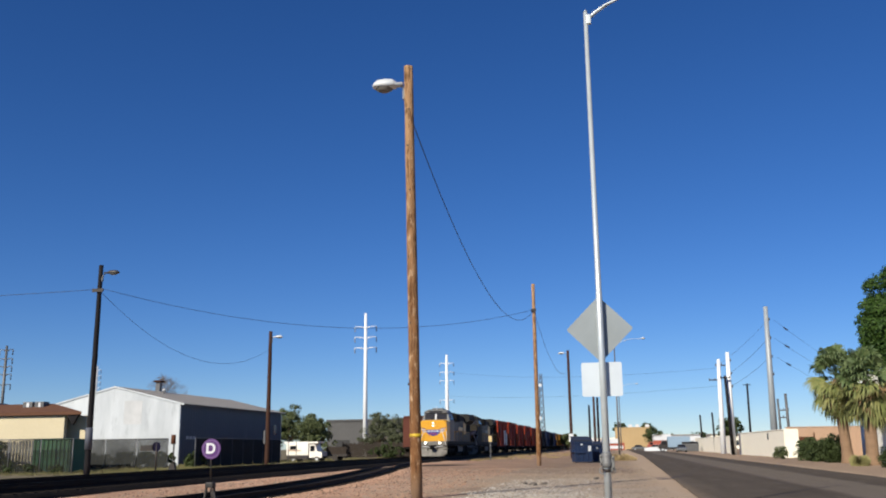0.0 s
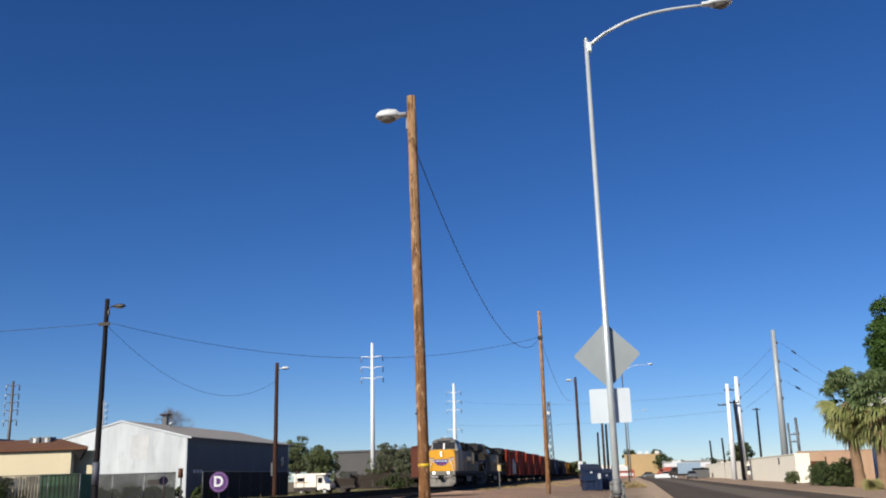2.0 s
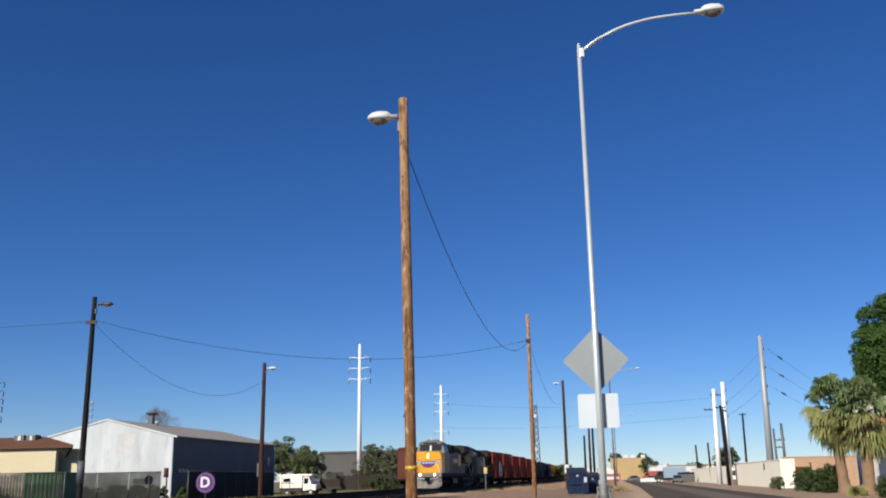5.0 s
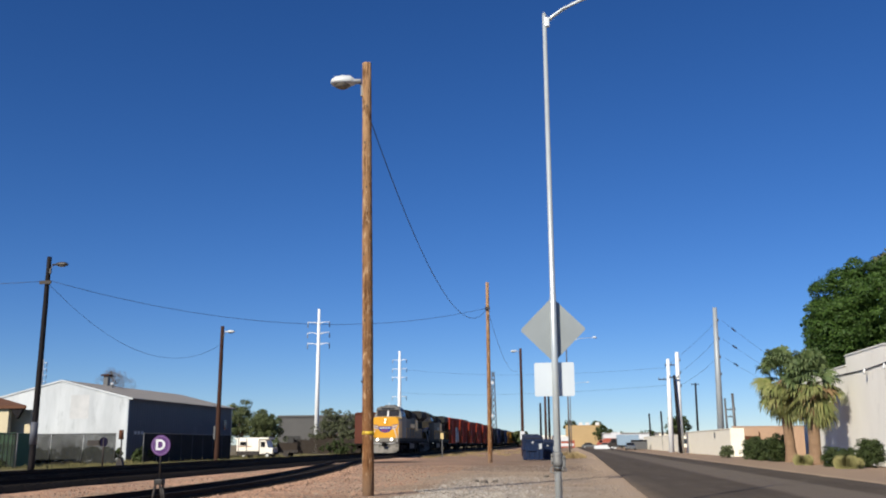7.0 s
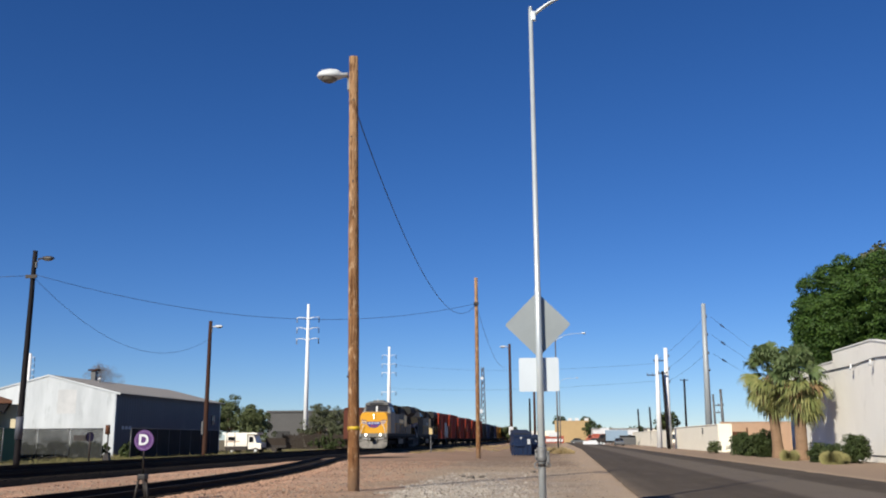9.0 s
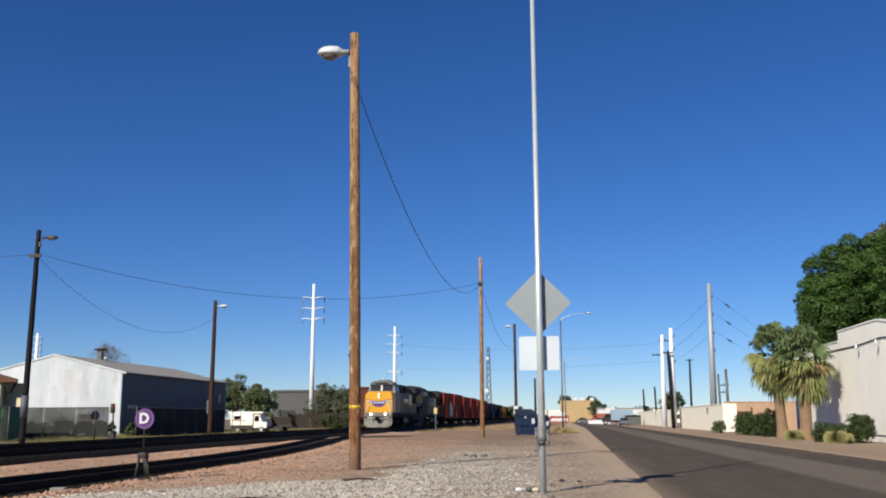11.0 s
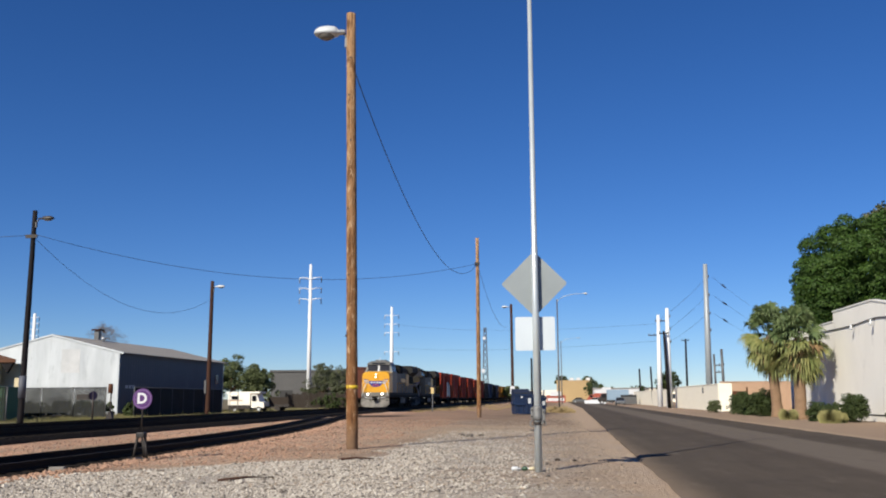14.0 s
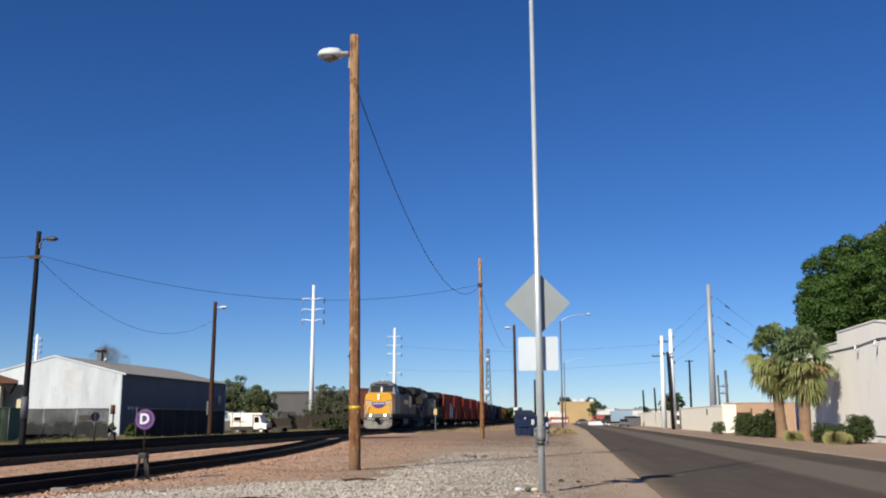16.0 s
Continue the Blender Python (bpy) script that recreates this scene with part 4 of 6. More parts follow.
BLUE = plain("pale_blue_paint", (0.222, 0.311, 0.407), 0.5)
for x0, x1, y, z1, m, lab in ((-9.5, -4.0, 300, 2.2, RED, "far red low shop front"), (-3.0, 3.0, 300, 2.2, RED, "far red low shop front by the street")):
    s = thing("shop_front", (0, 0, 0), lab, "shop", "far shops")
    part("wall", boxes((x0, x1, y, y + 6, -0.1, z1)), m, s)
    part("sign_board", boxes((x0 + 1.2, x1 - 1.4, y - 0.2, y - 0.01, z1 - 0.2, z1 + 1.2)), SIGN_WHITE, s, "white sign board")
    part("window", boxes((x0 + 0.4, x1 - 0.4, y - 0.05, y - 0.012, 0.4, 1.3)), SIGN_WHITE, s)


def far_truck(at, body, cab, size, label, name="truck"):
    L, H = size
    t = thing(name, at, label, "truck", "parked vehicles")
    part("box_body", boxes((-L / 2, L / 2, -1.2, 1.2, 0.9, H), bevel=0.06), body, t)
    part("cab", prism([(-L / 2 - 1.9, 0.6), (-L / 2 - 0.05, 0.6), (-L / 2 - 0.05, 2.3), (-L / 2 - 1.1, 2.3), (-L / 2 - 1.5, 1.5), (-L / 2 - 1.9, 1.4)], "y", -1.1, 1.1), cab, t)
    part("window", boxes((-L / 2 - 1.15, -L / 2 - 0.3, -1.13, -1.102, 1.45, 2.1)), plain("dark_glass", (0.0148, 0.0148, 0.0185), 0.15), t)
    part("chassis", boxes((-L / 2 - 1.6, L / 2, -0.5, 0.5, 0.5, 0.88)), IRON, t)
    for x in (-L / 2 - 1.1, L / 2 - 1.0, L / 2 - 2.1):
        for s in (-1, 1):
            wheel = part("wheel", tube([(x, s * 0.85, 0.45), (x, s * 1.12, 0.45)], 0.45, 16), IRON, t)
            part("rim", tube([(x, s * 1.121, 0.45), (x, s * 1.14, 0.45)], 0.22, 12), LAMP_SHELL, wheel)
    return t


far_truck((13.2, 205.0, 0), BLUE, IRON, (4.6, 3.1), "far pale blue box truck across the street")
far_truck((13.0, 285.0, 0), RED, RED, (3.6, 2.7), "far red truck across the street")
s = thing("roadside_board", (13.8, 262.0, 0), "far white board on a post", "sign")
part("board", boxes((-1.2, 1.2, 0, 0.1, 2.6, 4.2), bevel=0.03), SIGN_WHITE, s)
part("post", boxes((-0.1, 0.1, 0.02, 0.08, -0.1, 2.6)), IRON, s)
s = thing("barrier", (9.3, 225.0, 0), "low white barrier across the street end", "barrier")
part("block", prism([(-0.3, 0), (0.3, 0), (0.12, 0.8), (-0.12, 0.8)], "x", -2.6, 2.4), SIGN_WHITE, s)


def sedan(at, paint, label, turn=0.0):
    """Parked saloon car facing local -y."""
    t = thing("parked_car", at, label, "car", "parked vehicles", turn=turn)
    side = [(-2.2, 0.35), (2.2, 0.35), (2.25, 0.8), (1.7, 0.95), (-1.1, 0.98), (-2.15, 0.78)]
    bm = prism(side, "x", -0.86, 0.86)
    bmesh.ops.bevel(bm, geom=list(bm.edges), offset=0.07, segments=2, affect="EDGES")
    part("body", bm, paint, t)
    bm = bmesh.new()
    lo = [bm.verts.new(p) for p in ((-0.8, -1.0, 0.95), (0.8, -1.0, 0.95), (0.8, 1.75, 0.93), (-0.8, 1.75, 0.93))]
    hi = [bm.verts.new(p) for p in ((-0.6, -0.3, 1.42), (0.6, -0.3, 1.42), (0.6, 1.1, 1.42), (-0.6, 1.1, 1.42))]
    for k in range(4):
        bm.faces.new((lo[k], lo[(k + 1) % 4], hi[(k + 1) % 4], hi[k]))
    bm.faces.new(hi)
    part("windows", bm, plain("car_glass", (0.0148, 0.0163, 0.0185), 0.1), t)
    part("roof", boxes((-0.6, 0.6, -0.3, 1.1, 1.425, 1.47), bevel=0.015), paint, t)
    for x in (-0.88, 0.72):
        for y in (-1.35, 1.35):
            wheel = part("wheel", tube([(x, y, 0.32), (x + 0.16, y, 0.32)], 0.32, 16), IRON, t)
            part("rim", tube([(x - 0.005, y, 0.32), (x + 0.165, y, 0.32)], 0.18, 12), LAMP_SHELL, wheel)
    return t


CAR_WHITE, CAR_GREY = plain("white_car_paint", (0.518, 0.518, 0.518), 0.25), plain("grey_car_paint", (0.118, 0.126, 0.133), 0.25)
sedan((12.4, 186.0, 0), CAR_GREY, "far grey car parked at the street edge")
sedan((10.6, 245.0, 0), CAR_WHITE, "far white car parked down the street", 90)
sedan((6.6, 262.0, 0), CAR_GREY, "far grey car across the street end", 90)
sedan((14.8, 232.0, 0), CAR_WHITE, "far white car parked by the wall", 20)
b2 = thing("grey_dumpster", (15.0, 198.0, 0), "far grey metal waste bin by the street", "dumpster")
part("body", prism([(-0.9, 0.1), (0.9, 0.1), (1.1, 1.9), (-0.9, 1.6)], "x", -1.6, 1.6), GREY_BOX, b2)
part("lid", boxes((-1.65, 1.65, -0.95, 1.1, 1.91, 1.98)), GREY_BOX, b2)
for x0, x1, y, h, m, lab in ((12, 26, 300, 4.2, SIGN_WHITE, "far white low building down the street"), (27, 44, 280, 4.0, BEIGE, "far beige low building behind the wall"), (45, 75, 260, 4.5, CREAM, "far cream building behind the peach wall")):
    t = thing("low_building", (0, 0, 0), lab, "building", "far buildings")
    part("wall", boxes((x0, x1, y, y + 12, -0.1, h)), m, t)
    part("roof", boxes((x0 - 0.3, x1 + 0.3, y - 0.3, y + 12.3, h + 0.004, h + 0.25)), ROOF_GREY, t)
    for k in range(3):
        part("window", boxes((x0 + 1 + k * (x1 - x0) / 3, x0 + 2.6 + k * (x1 - x0) / 3, y - 0.04, y - 0.004, 1.0, 2.4)), plain("far_glass", (0.037, 0.0444, 0.0518), 0.2), t)


# ---- waste bins ----
def dumpster(at, label, turn=0.0):
    m = surface("chipped_blue_steel", (0.00888, 0.0222, 0.0629), (0.0133, 0.0296, 0.0814), (0.074, 0.0592, 0.0518), 1.5, 30, 0.5, 0.1, 0.15, 0.01)
    t = thing("dumpster", at, label, "dumpster", "waste bins", turn=turn)
    part("body", prism([(-0.75, 0.05), (0.6, 0.05), (0.85, 1.55), (-0.85, 1.3)], "x", -0.95, 0.95), m, t)
    part("rim", boxes((-1.0, 1.0, -0.92, -0.84, 1.2, 1.32), (-1.02, -0.95, -0.85, 0.85, 1.25, 1.33), (0.95, 1.02, -0.85, 0.85, 1.25, 1.33)), m, t)
    for s in (-1, 1):
        part("fork_pocket", boxes((s * 1.05 - 0.09, s * 1.05 + 0.09, -0.6, 0.5, 0.65, 0.85), bevel=0.015), m, t)
    lid = plain("black_plastic_lid", (0.0222, 0.0259, 0.037), 0.5)
    for x0, x1 in ((-0.97, -0.02), (0.02, 0.97)):
        part("lid", prism([(-0.95, 1.34), (0.9, 1.6), (0.9, 1.66), (-0.95, 1.4)], "x", x0, x1), lid, t, "black plastic lid")
    for x in (-0.8, 0.8):
        for y in (-0.5, 0.5):
            part("caster", tube([(x - 0.05, y, 0.08), (x + 0.05, y, 0.08)], 0.08, 10), IRON, t)
    part("sticker", boxes((-0.3, -0.08, -0.86, -0.80, 1.08, 1.24)), SIGN_WHITE, t, "small white sticker")
    part("sticker", boxes((0.5, 0.82, -0.835, -0.80, 0.72, 1.05)), LAMP_SHELL, t, "pale square sticker")
    for x in (-0.62, -0.1, 0.42):
        part("stiffener", boxes((x - 0.04, x + 0.04, -0.855, -0.78, 0.2, 1.02)), m, t)
    part("lifting_bar", boxes((-0.9, 0.1, -0.93, -0.81, 0.6, 0.72), bevel=0.015), m, t)
    return t


d = dumpster((-3.0, 85.0, 0), "dark blue steel waste bin with black lids", 14)
d2 = copy_thing(d, pose(-1.85, 88.6, 0, 0, 0, 20))
d.scale, d2.scale = (0.82, 1.0, 1.38), (0.8, 1.0, 1.12)


# ---- switch stands ----
PURPLE = plain("purple_sign_paint", (0.074, 0.0222, 0.126), 0.4)


def switch_stand():
    t = thing("switch_stand", (-10.40, 23.1, 0.0), "dark iron switch stand with a round purple target", "switch stand")
    for s in (-1, 1):
        part("leg", tube([(s * 0.19, -0.02, -0.05), (s * 0.1, 0, 0.55)], 0.035, 8), IRON, t)
    part("leg", tube([(0, 0.25, -0.05), (0, 0.05, 0.55)], 0.03, 8), IRON, t)
    part("head_casting", boxes((-0.11, 0.11, -0.1, 0.12, 0.54, 0.68), bevel=0.03), IRON, t)
    part("lever", tube([(0.08, -0.12, 0.56), (0.16, -0.16, 0.3), (0.17, -0.16, 0.08)], 0.02, 6), IRON, t)
    part("foot_plate", boxes((-0.3, 0.3, -0.1, 0.35, -0.04, 0.03)), IRON, t)
    part("mast", tube([(0, 0, 0.65), (0, 0, 1.75)], 0.024, 8), IRON, t)
    disc = part("target", tube([(0, -0.035, 1.52), (0, -0.03, 1.52)], 0.262, 36), PURPLE, t, "round purple target with white letter")
    ring = bmesh.new()
    n = 36
    vs = [[ring.verts.new((r * math.cos(2 * math.pi * k / n), -0.0375, 1.52 + r * math.sin(2 * math.pi * k / n))) for k in range(n)] for r in (0.215, 0.232)]
    for k in range(n):
        ring.faces.new((vs[0][k], vs[0][(k + 1) % n], vs[1][(k + 1) % n], vs[1][k]))
    part("ring", ring, plain("pale_purple_paint", (0.185, 0.118, 0.252), 0.4), disc)
    cu = bpy.data.curves.new("letter", "FONT")
    cu.body, cu.size, cu.align_x, cu.align_y, cu.extrude, cu.offset = "D", 0.36, "CENTER", "CENTER", 0.002, 0.012
    tmp = bpy.data.objects.new("letter_text", cu)
    scene.collection.objects.link(tmp)
    bpy.context.view_layer.update()
    me = bpy.data.meshes.new_from_object(tmp.evaluated_get(bpy.context.evaluated_depsgraph_get()))
    bpy.data.objects.remove(tmp)
    me.materials.clear()
    me.materials.append(SIGN_WHITE)
    ob = new("letter", me)
    ob.parent = disc
    ob.matrix_basis = pose(-0.01, -0.042, 1.52, 90, 0, 0)


switch_stand()
t = thing("switch_stand", (-29.5, 57.5, 0.0), "dark switch stand with a purple target darkened as shade", "switch stand")
part("mast", tube([(0, 0, -0.1), (0, 0, 2.0)], 0.06, 8), IRON, t)
# target's purple is darkened in its paint to stand for shade
part("target", tube([(0, -0.05, 1.75), (0, -0.02, 1.75)], 0.3, 24), plain("shaded_purple", (0.006, 0.005, 0.02), 0.9), t)
part("target_arm", boxes((-1.1, -0.2, -0.05, -0.02, 1.5, 1.85)), IRON, t)
t = thing("track_signal", (-28.3, 57.5, 0.0), "small dark trackside signal on a post", "signal")
part("mast", tube([(0, 0, -0.1), (0, 0, 2.0)], 0.05, 8), IRON, t)
part("head", tube([(0, -0.1, 1.9), (0, -0.1, 2.5)], [0.16, 0.14], 12), RUST, t)
part("base", prism([(-0.35, 0), (0.3, 0), (0.1, 0.7), (-0.1, 0.7)], "y", -0.15, 0.15), IRON, t)
t = thing("marker_post", (-13.6, 104.0, 0.0), "slim trackside post with a pale yellow marker", "marker post")
part("post", boxes((-0.05, 0.05, -0.04, 0.04, -0.1, 2.1)), GREY_BOX, t)
part("marker", boxes((-0.18, 0.18, -0.06, -0.042, 2.0, 2.65), bevel=0.005), plain("faded_yellow", (0.533, 0.407, 0.185), 0.5), t)


# ---- white camper truck ----
def camper():
    t = thing("camper_truck", (-35.15, 105.0, 0), "white camper truck parked by the shed", "truck")
    t.scale = (0.84, 1.0, 0.82)
    W = surface("white_vehicle_paint", (0.80, 0.77, 0.70), (0.70, 0.66, 0.58), (0.40, 0.30, 0.2), 1.2, 40.0, 0.35, 0, 0.05, 0.004, None, 0.6, 0.2)
    G = plain("black_vehicle_glass", (0.0111, 0.0118, 0.0148), 0.1)
    part("camper_body", boxes((-2.4, 0.75, -1.15, 1.15, 0.95, 2.55), bevel=0.08), W, t)
    part("roof_overhang", boxes((-2.7, 2.1, -1.18, 1.18, 2.555, 2.8), bevel=0.06), W, t)
    part("cab", prism([(0.8, 0.6), (2.6, 0.6), (2.6, 1.35), (1.95, 1.45), (1.6, 2.5), (0.8, 2.5)], "y", -1.0, 1.0), W, t)
    part("window", boxes((0.95, 1.55, -1.03, -1.002, 1.5, 2.25)), G, t)
    part("window", boxes((-1.9, -0.9, -1.18, -1.152, 1.75, 2.25)), G, t)
    part("stripe", boxes((-2.2, -0.3, -1.175, -1.152, 1.55, 1.68)), plain("tan_stripe", (0.37, 0.222, 0.118), 0.5), t, "tan stripe")
    part("side_skirt", boxes((-2.3, 0.7, -1.12, 1.12, 0.45, 0.945)), IRON, t)
    part("bumper", boxes((2.5, 2.75, -0.95, 0.95, 0.5, 0.8), bevel=0.03), IRON, t)
    for x in (-1.4, 1.9):
        for s in (-1, 1):
            wheel = part("wheel", tube([(x, s * 0.85, 0.38), (x, s * 1.08, 0.38)], 0.38, 16), IRON, t)
            part("rim", tube([(x, s * 1.081, 0.38), (x, s * 1.1, 0.38)], 0.2, 12), LAMP_SHELL, wheel)


camper()
OLD_BOARD = surface("greyed_dark_board", (0.037, 0.0296, 0.0244), (0.0222, 0.0185, 0.0148), (0.0666, 0.0555, 0.0444), 1.0, 25.0, 0.9, 0, 0.4, 0.02)
t = thing("flat_trailer", (-32.0, 107.0, 0), "dark flat trailer parked beside the camper", "trailer")
part("deck", boxes((-1.2, 1.4, -0.9, 0.9, 0.6, 0.85)), IRON, t)
part("rack", boxes((-1.1, 1.3, -0.9, -0.8, 0.854, 1.7)), OLD_BOARD, t)
for s in (-1, 1):
    part("wheel", tube([(0, s * 0.95, 0.33), (0, s * 1.12, 0.33)], 0.33, 14), IRON, t)
t = thing("slat_fence", (0, 0, 0), "dark brown board fence behind the tracks", "fence")
for k in range(60):
    x = -44.0 + 0.36 * k * 0.75
    part("board", boxes((x, x + 0.24, 150.0, 150.05, -0.1, 2.1 + 0.5 * random.random())), OLD_BOARD, t)
part("rail", boxes((-44.0, -27.8, 150.054, 150.12, 1.2, 1.32)), WOOD_DARK, t)


# ---- train ----
YEL = surface("armour_yellow_paint", (0.60, 0.305, 0.012), (0.53, 0.255, 0.012), None, 1.0, 30.0, 0.4, 0, 0.05, 0.005)
LGREY = surface("harbour_grey_paint", (0.115, 0.118, 0.118), (0.08, 0.083, 0.083), None, 1.0, 30.0, 0.5, 0, 0.05, 0.005)
# hood and cab side paints: the train's unlit side is darkened into their colours
WEATHERED_SHADE = surface("weathered_shade_dark_paint", (0.032, 0.028, 0.021), (0.015, 0.014, 0.012), (0.12, 0.075, 0.018), 0.7, 30.0, 0.6, 0, 0.08, 0.005)
CABSIDE = surface("dusty_shade_greyed_cab_paint", (0.21, 0.195, 0.16), (0.12, 0.11, 0.088), (0.06, 0.053, 0.043), 1.4, 30.0, 0.6, 0, 0.08, 0.005, (1.0, 1.4, 0.5), 1.0)
HOODSIDE = surface("streaked_hood_paint", (0.095, 0.085, 0.066), (0.032, 0.029, 0.024), (0.015, 0.014, 0.012), 1.1, 30.0, 0.6, 0, 0.08, 0.005, (1.0, 1.6, 0.4), 1.0)
# near-black brown for the second locomotive's nose and cab
DARK_CAB = surface("near_black_cab_paint", (0.024, 0.021, 0.016), (0.012, 0.011, 0.009), (0.10, 0.06, 0.015), 0.9, 30.0, 0.7, 0, 0.08, 0.005)
SOOT_SHADE = surface("sooty_roof_and_shade_paint", (0.028, 0.028, 0.027), (0.018, 0.018, 0.018), None, 1.2, 30.0, 0.8, 0, 0.08, 0.005)
# underframe grime, blackened further to hold the shade under the train
GRIME_SHADE = surface("grimy_shade_dark_underframe", (0.007, 0.0066, 0.006), (0.013, 0.0115, 0.0105), None, 2.0, 30.0, 0.95, 0.0, 0.2, 0.01)
PILOT = surface("dusty_grey_pilot", (0.20, 0.19, 0.17), (0.075, 0.07, 0.063), (0.02, 0.018, 0.017), 2.4, 20.0, 0.7, 0, 0.1, 0.01)
GLASS_DARK = plain("dark_cab_glass", (0.0148, 0.0148, 0.0178), 0.12)
LOGO_BLUE = plain("blue_marking", (0.0222, 0.037, 0.207), 0.4)
LOGO_RED = plain("red_marking", (0.333, 0.0222, 0.0222), 0.4)


def glow(name, colour, power):
    m, nt, b = nodes_of(name, 0.3)
    b.inputs["Base Color"].default_value = (*colour, 1)
    b.inputs["Emission Color"].default_value = (*colour, 1)
    b.inputs["Emission Strength"].default_value = power
    return m


HEADLIGHT = glow("lit_headlamp", (1.0, 0.93, 0.75), 4.0)


def bogie(parent, y, axles, base):
    b = part("bogie", boxes((-1.25, -1.12, y - base / 2 - 0.6, y + base / 2 + 0.6, 0.5, 0.85), (1.12, 1.25, y - base / 2 - 0.6, y + base / 2 + 0.6, 0.5, 0.85), (-1.1, 1.1, y - 0.3, y + 0.3, 0.45, 0.9)), GRIME_SHADE, parent)
    for k in range(axles):
        ya = y + (k / (axles - 1) - 0.5) * base
        for s in (-1, 1):
            part("wheel", tube([(s * 0.70, ya, 0.5), (s * 0.82, ya, 0.5)], 0.5, 18), GRIME_SHADE, b)
            part("axle_box", boxes((s * 1.26 - 0.02, s * 1.26 + 0.06, ya - 0.22, ya + 0.22, 0.36, 0.72), bevel=0.02), GRIME_SHADE, b)


def locomotive(y0, label, lights, face, cabside):
    t = thing("locomotive", (MAIN, y0, 0.445), label, "locomotive", "locomotives")
    t.scale = (1.06, 1.0, 1.07)
    L = 22.3
    part("deck", boxes((-1.52, 1.52, 0.65, L - 0.65, 1.32, 1.58)), SOOT_SHADE, t)
    part("sill", boxes((-1.50, 1.50, 0.9, L - 0.9, 1.08, 1.316)), GRIME_SHADE, t)
    # front end
    part("pilot", boxes((-1.45, 1.45, 0.45, 0.64, 0.3, 1.58), bevel=0.02), PILOT, t, "dusty grey front plate")
    bm = bmesh.new()
    ra = [bm.verts.new((x, y, 0.86)) for x, y in ((-1.5, 0.44), (-1.1, 0.40), (0, 0.36), (1.1, 0.40), (1.5, 0.44))]
    rb = [bm.verts.new((x, y, 0.34)) for x, y in ((-1.42, 0.30), (-1.0, 0.16), (0, 0.0), (1.0, 0.16), (1.42, 0.30))]
    rc = [bm.verts.new((x, y, 0.10)) for x, y in ((-1.15, 0.26), (-0.9, 0.08), (0, -0.1), (0.9, 0.08), (1.15, 0.26))]
    for a, c in ((ra, rb), (rb, rc)):
        for k in range(4):
            bm.faces.new((a[k], a[k + 1], c[k + 1], c[k]))
    for k in range(4):
        bm.faces.new((bm.verts.new((rc[k].co.x, 0.44, 0.10)), bm.verts.new((rc[k + 1].co.x, 0.44, 0.10)), rc[k + 1], rc[k]))
    part("plow", bm, PILOT, t, "dusty grey snow plough")
    part("cut_lever", tube([(-1.3, 0.40, 1.12), (-0.3, 0.30, 1.0), (0.3, 0.30, 1.0), (1.3, 0.40, 1.12)], 0.025, 6), SIGN_WHITE, t)
    part("coupler_pocket", boxes((-0.34, 0.34, 0.36, 0.448, 0.66, 1.2), bevel=0.03), GRIME_SHADE, t)
    part("coupler", boxes((-0.16, 0.16, -0.35, 0.42, 0.78, 1.08), bevel=0.04), GRIME_SHADE, t)
    for s in (-1, 1):
        for z in (0.36, 0.72, 1.08):
            part("step", boxes((s * 1.28 - 0.2, s * 1.28 + 0.2, 0.36, 0.448, z, z + 0.06)), GRIME_SHADE, t)
        part("hose", tube([(s * 0.45, 0.42, 1.15), (s * 0.5, 0.25, 0.8), (s * 0.42, 0.28, 0.45)], 0.035, 6), GRIME_SHADE, t)
        part("handrail", tube([(s * 1.42, 0.55, 1.5), (s * 1.42, 0.55, 2.55), (s * 1.2, 0.62, 2.6), (s * 0.5, 0.62, 2.55)], 0.022, 6), SIGN_WHITE, t)
        d = part("ditch_light", tube([(s * 0.74, 0.44, 1.42), (s * 0.74, 0.34, 1.42)], 0.15, 14), GRIME_SHADE, t)
        if lights:
            part("bulb", tube([(s * 0.74, 0.336, 1.42), (s * 0.74, 0.325, 1.42)], 0.11, 14), HEADLIGHT, d, "lit white lamp")
    # nose and cab
    arch = [(-1.46, 1.45), (1.46, 1.45), (1.46, 3.22), (1.36, 3.52), (1.08, 3.68), (-1.08, 3.68), (-1.36, 3.52), (-1.46, 3.22)]
    bm = bmesh.new()
    rings = [[bm.verts.new((x * k, y, 1.45 + (z - 1.45) * k2)) for x, z in arch] for y, k, k2 in ((0.72, 0.955, 0.95), (0.80, 0.985, 0.985), (1.0, 1.0, 1.0), (2.4, 1.02, 1.03))]
    for a, c in zip(rings, rings[1:]):
        for k in range(8):
            bm.faces.new((a[k], a[(k + 1) % 8], c[(k + 1) % 8], c[k]))
    bm.faces.new(rings[0][::-1])
    bm.faces.new(rings[-1])
    nose = part("nose", bm, face, t, "wide flat-topped nose")
    part("nose_door", boxes((-1.15, -0.55, 0.69, 0.712, 1.6, 2.35), bevel=0.008), face, nose)
    shield = part("marking", prism([(-0.72, 2.74), (0.72, 2.74), (0.70, 2.46), (0.42, 2.2), (0.0, 2.1), (-0.42, 2.2), (-0.70, 2.46)], "y", 0.700, 0.714), LOGO_BLUE, nose, "blue shield-shaped marking")
    for k in range(4):
        part("bar", boxes((-0.5 + 0.28 * k, -0.34 + 0.28 * k, 0.690, 0.699, 2.5, 2.66)), SIGN_WHITE, shield, "pale plain marking bar")
    for k in range(3):
        part("bar", boxes((-0.28 + 0.24 * k, -0.18 + 0.24 * k, 0.690, 0.699, 2.2, 2.44)), LOGO_RED, shield, "red stripe")
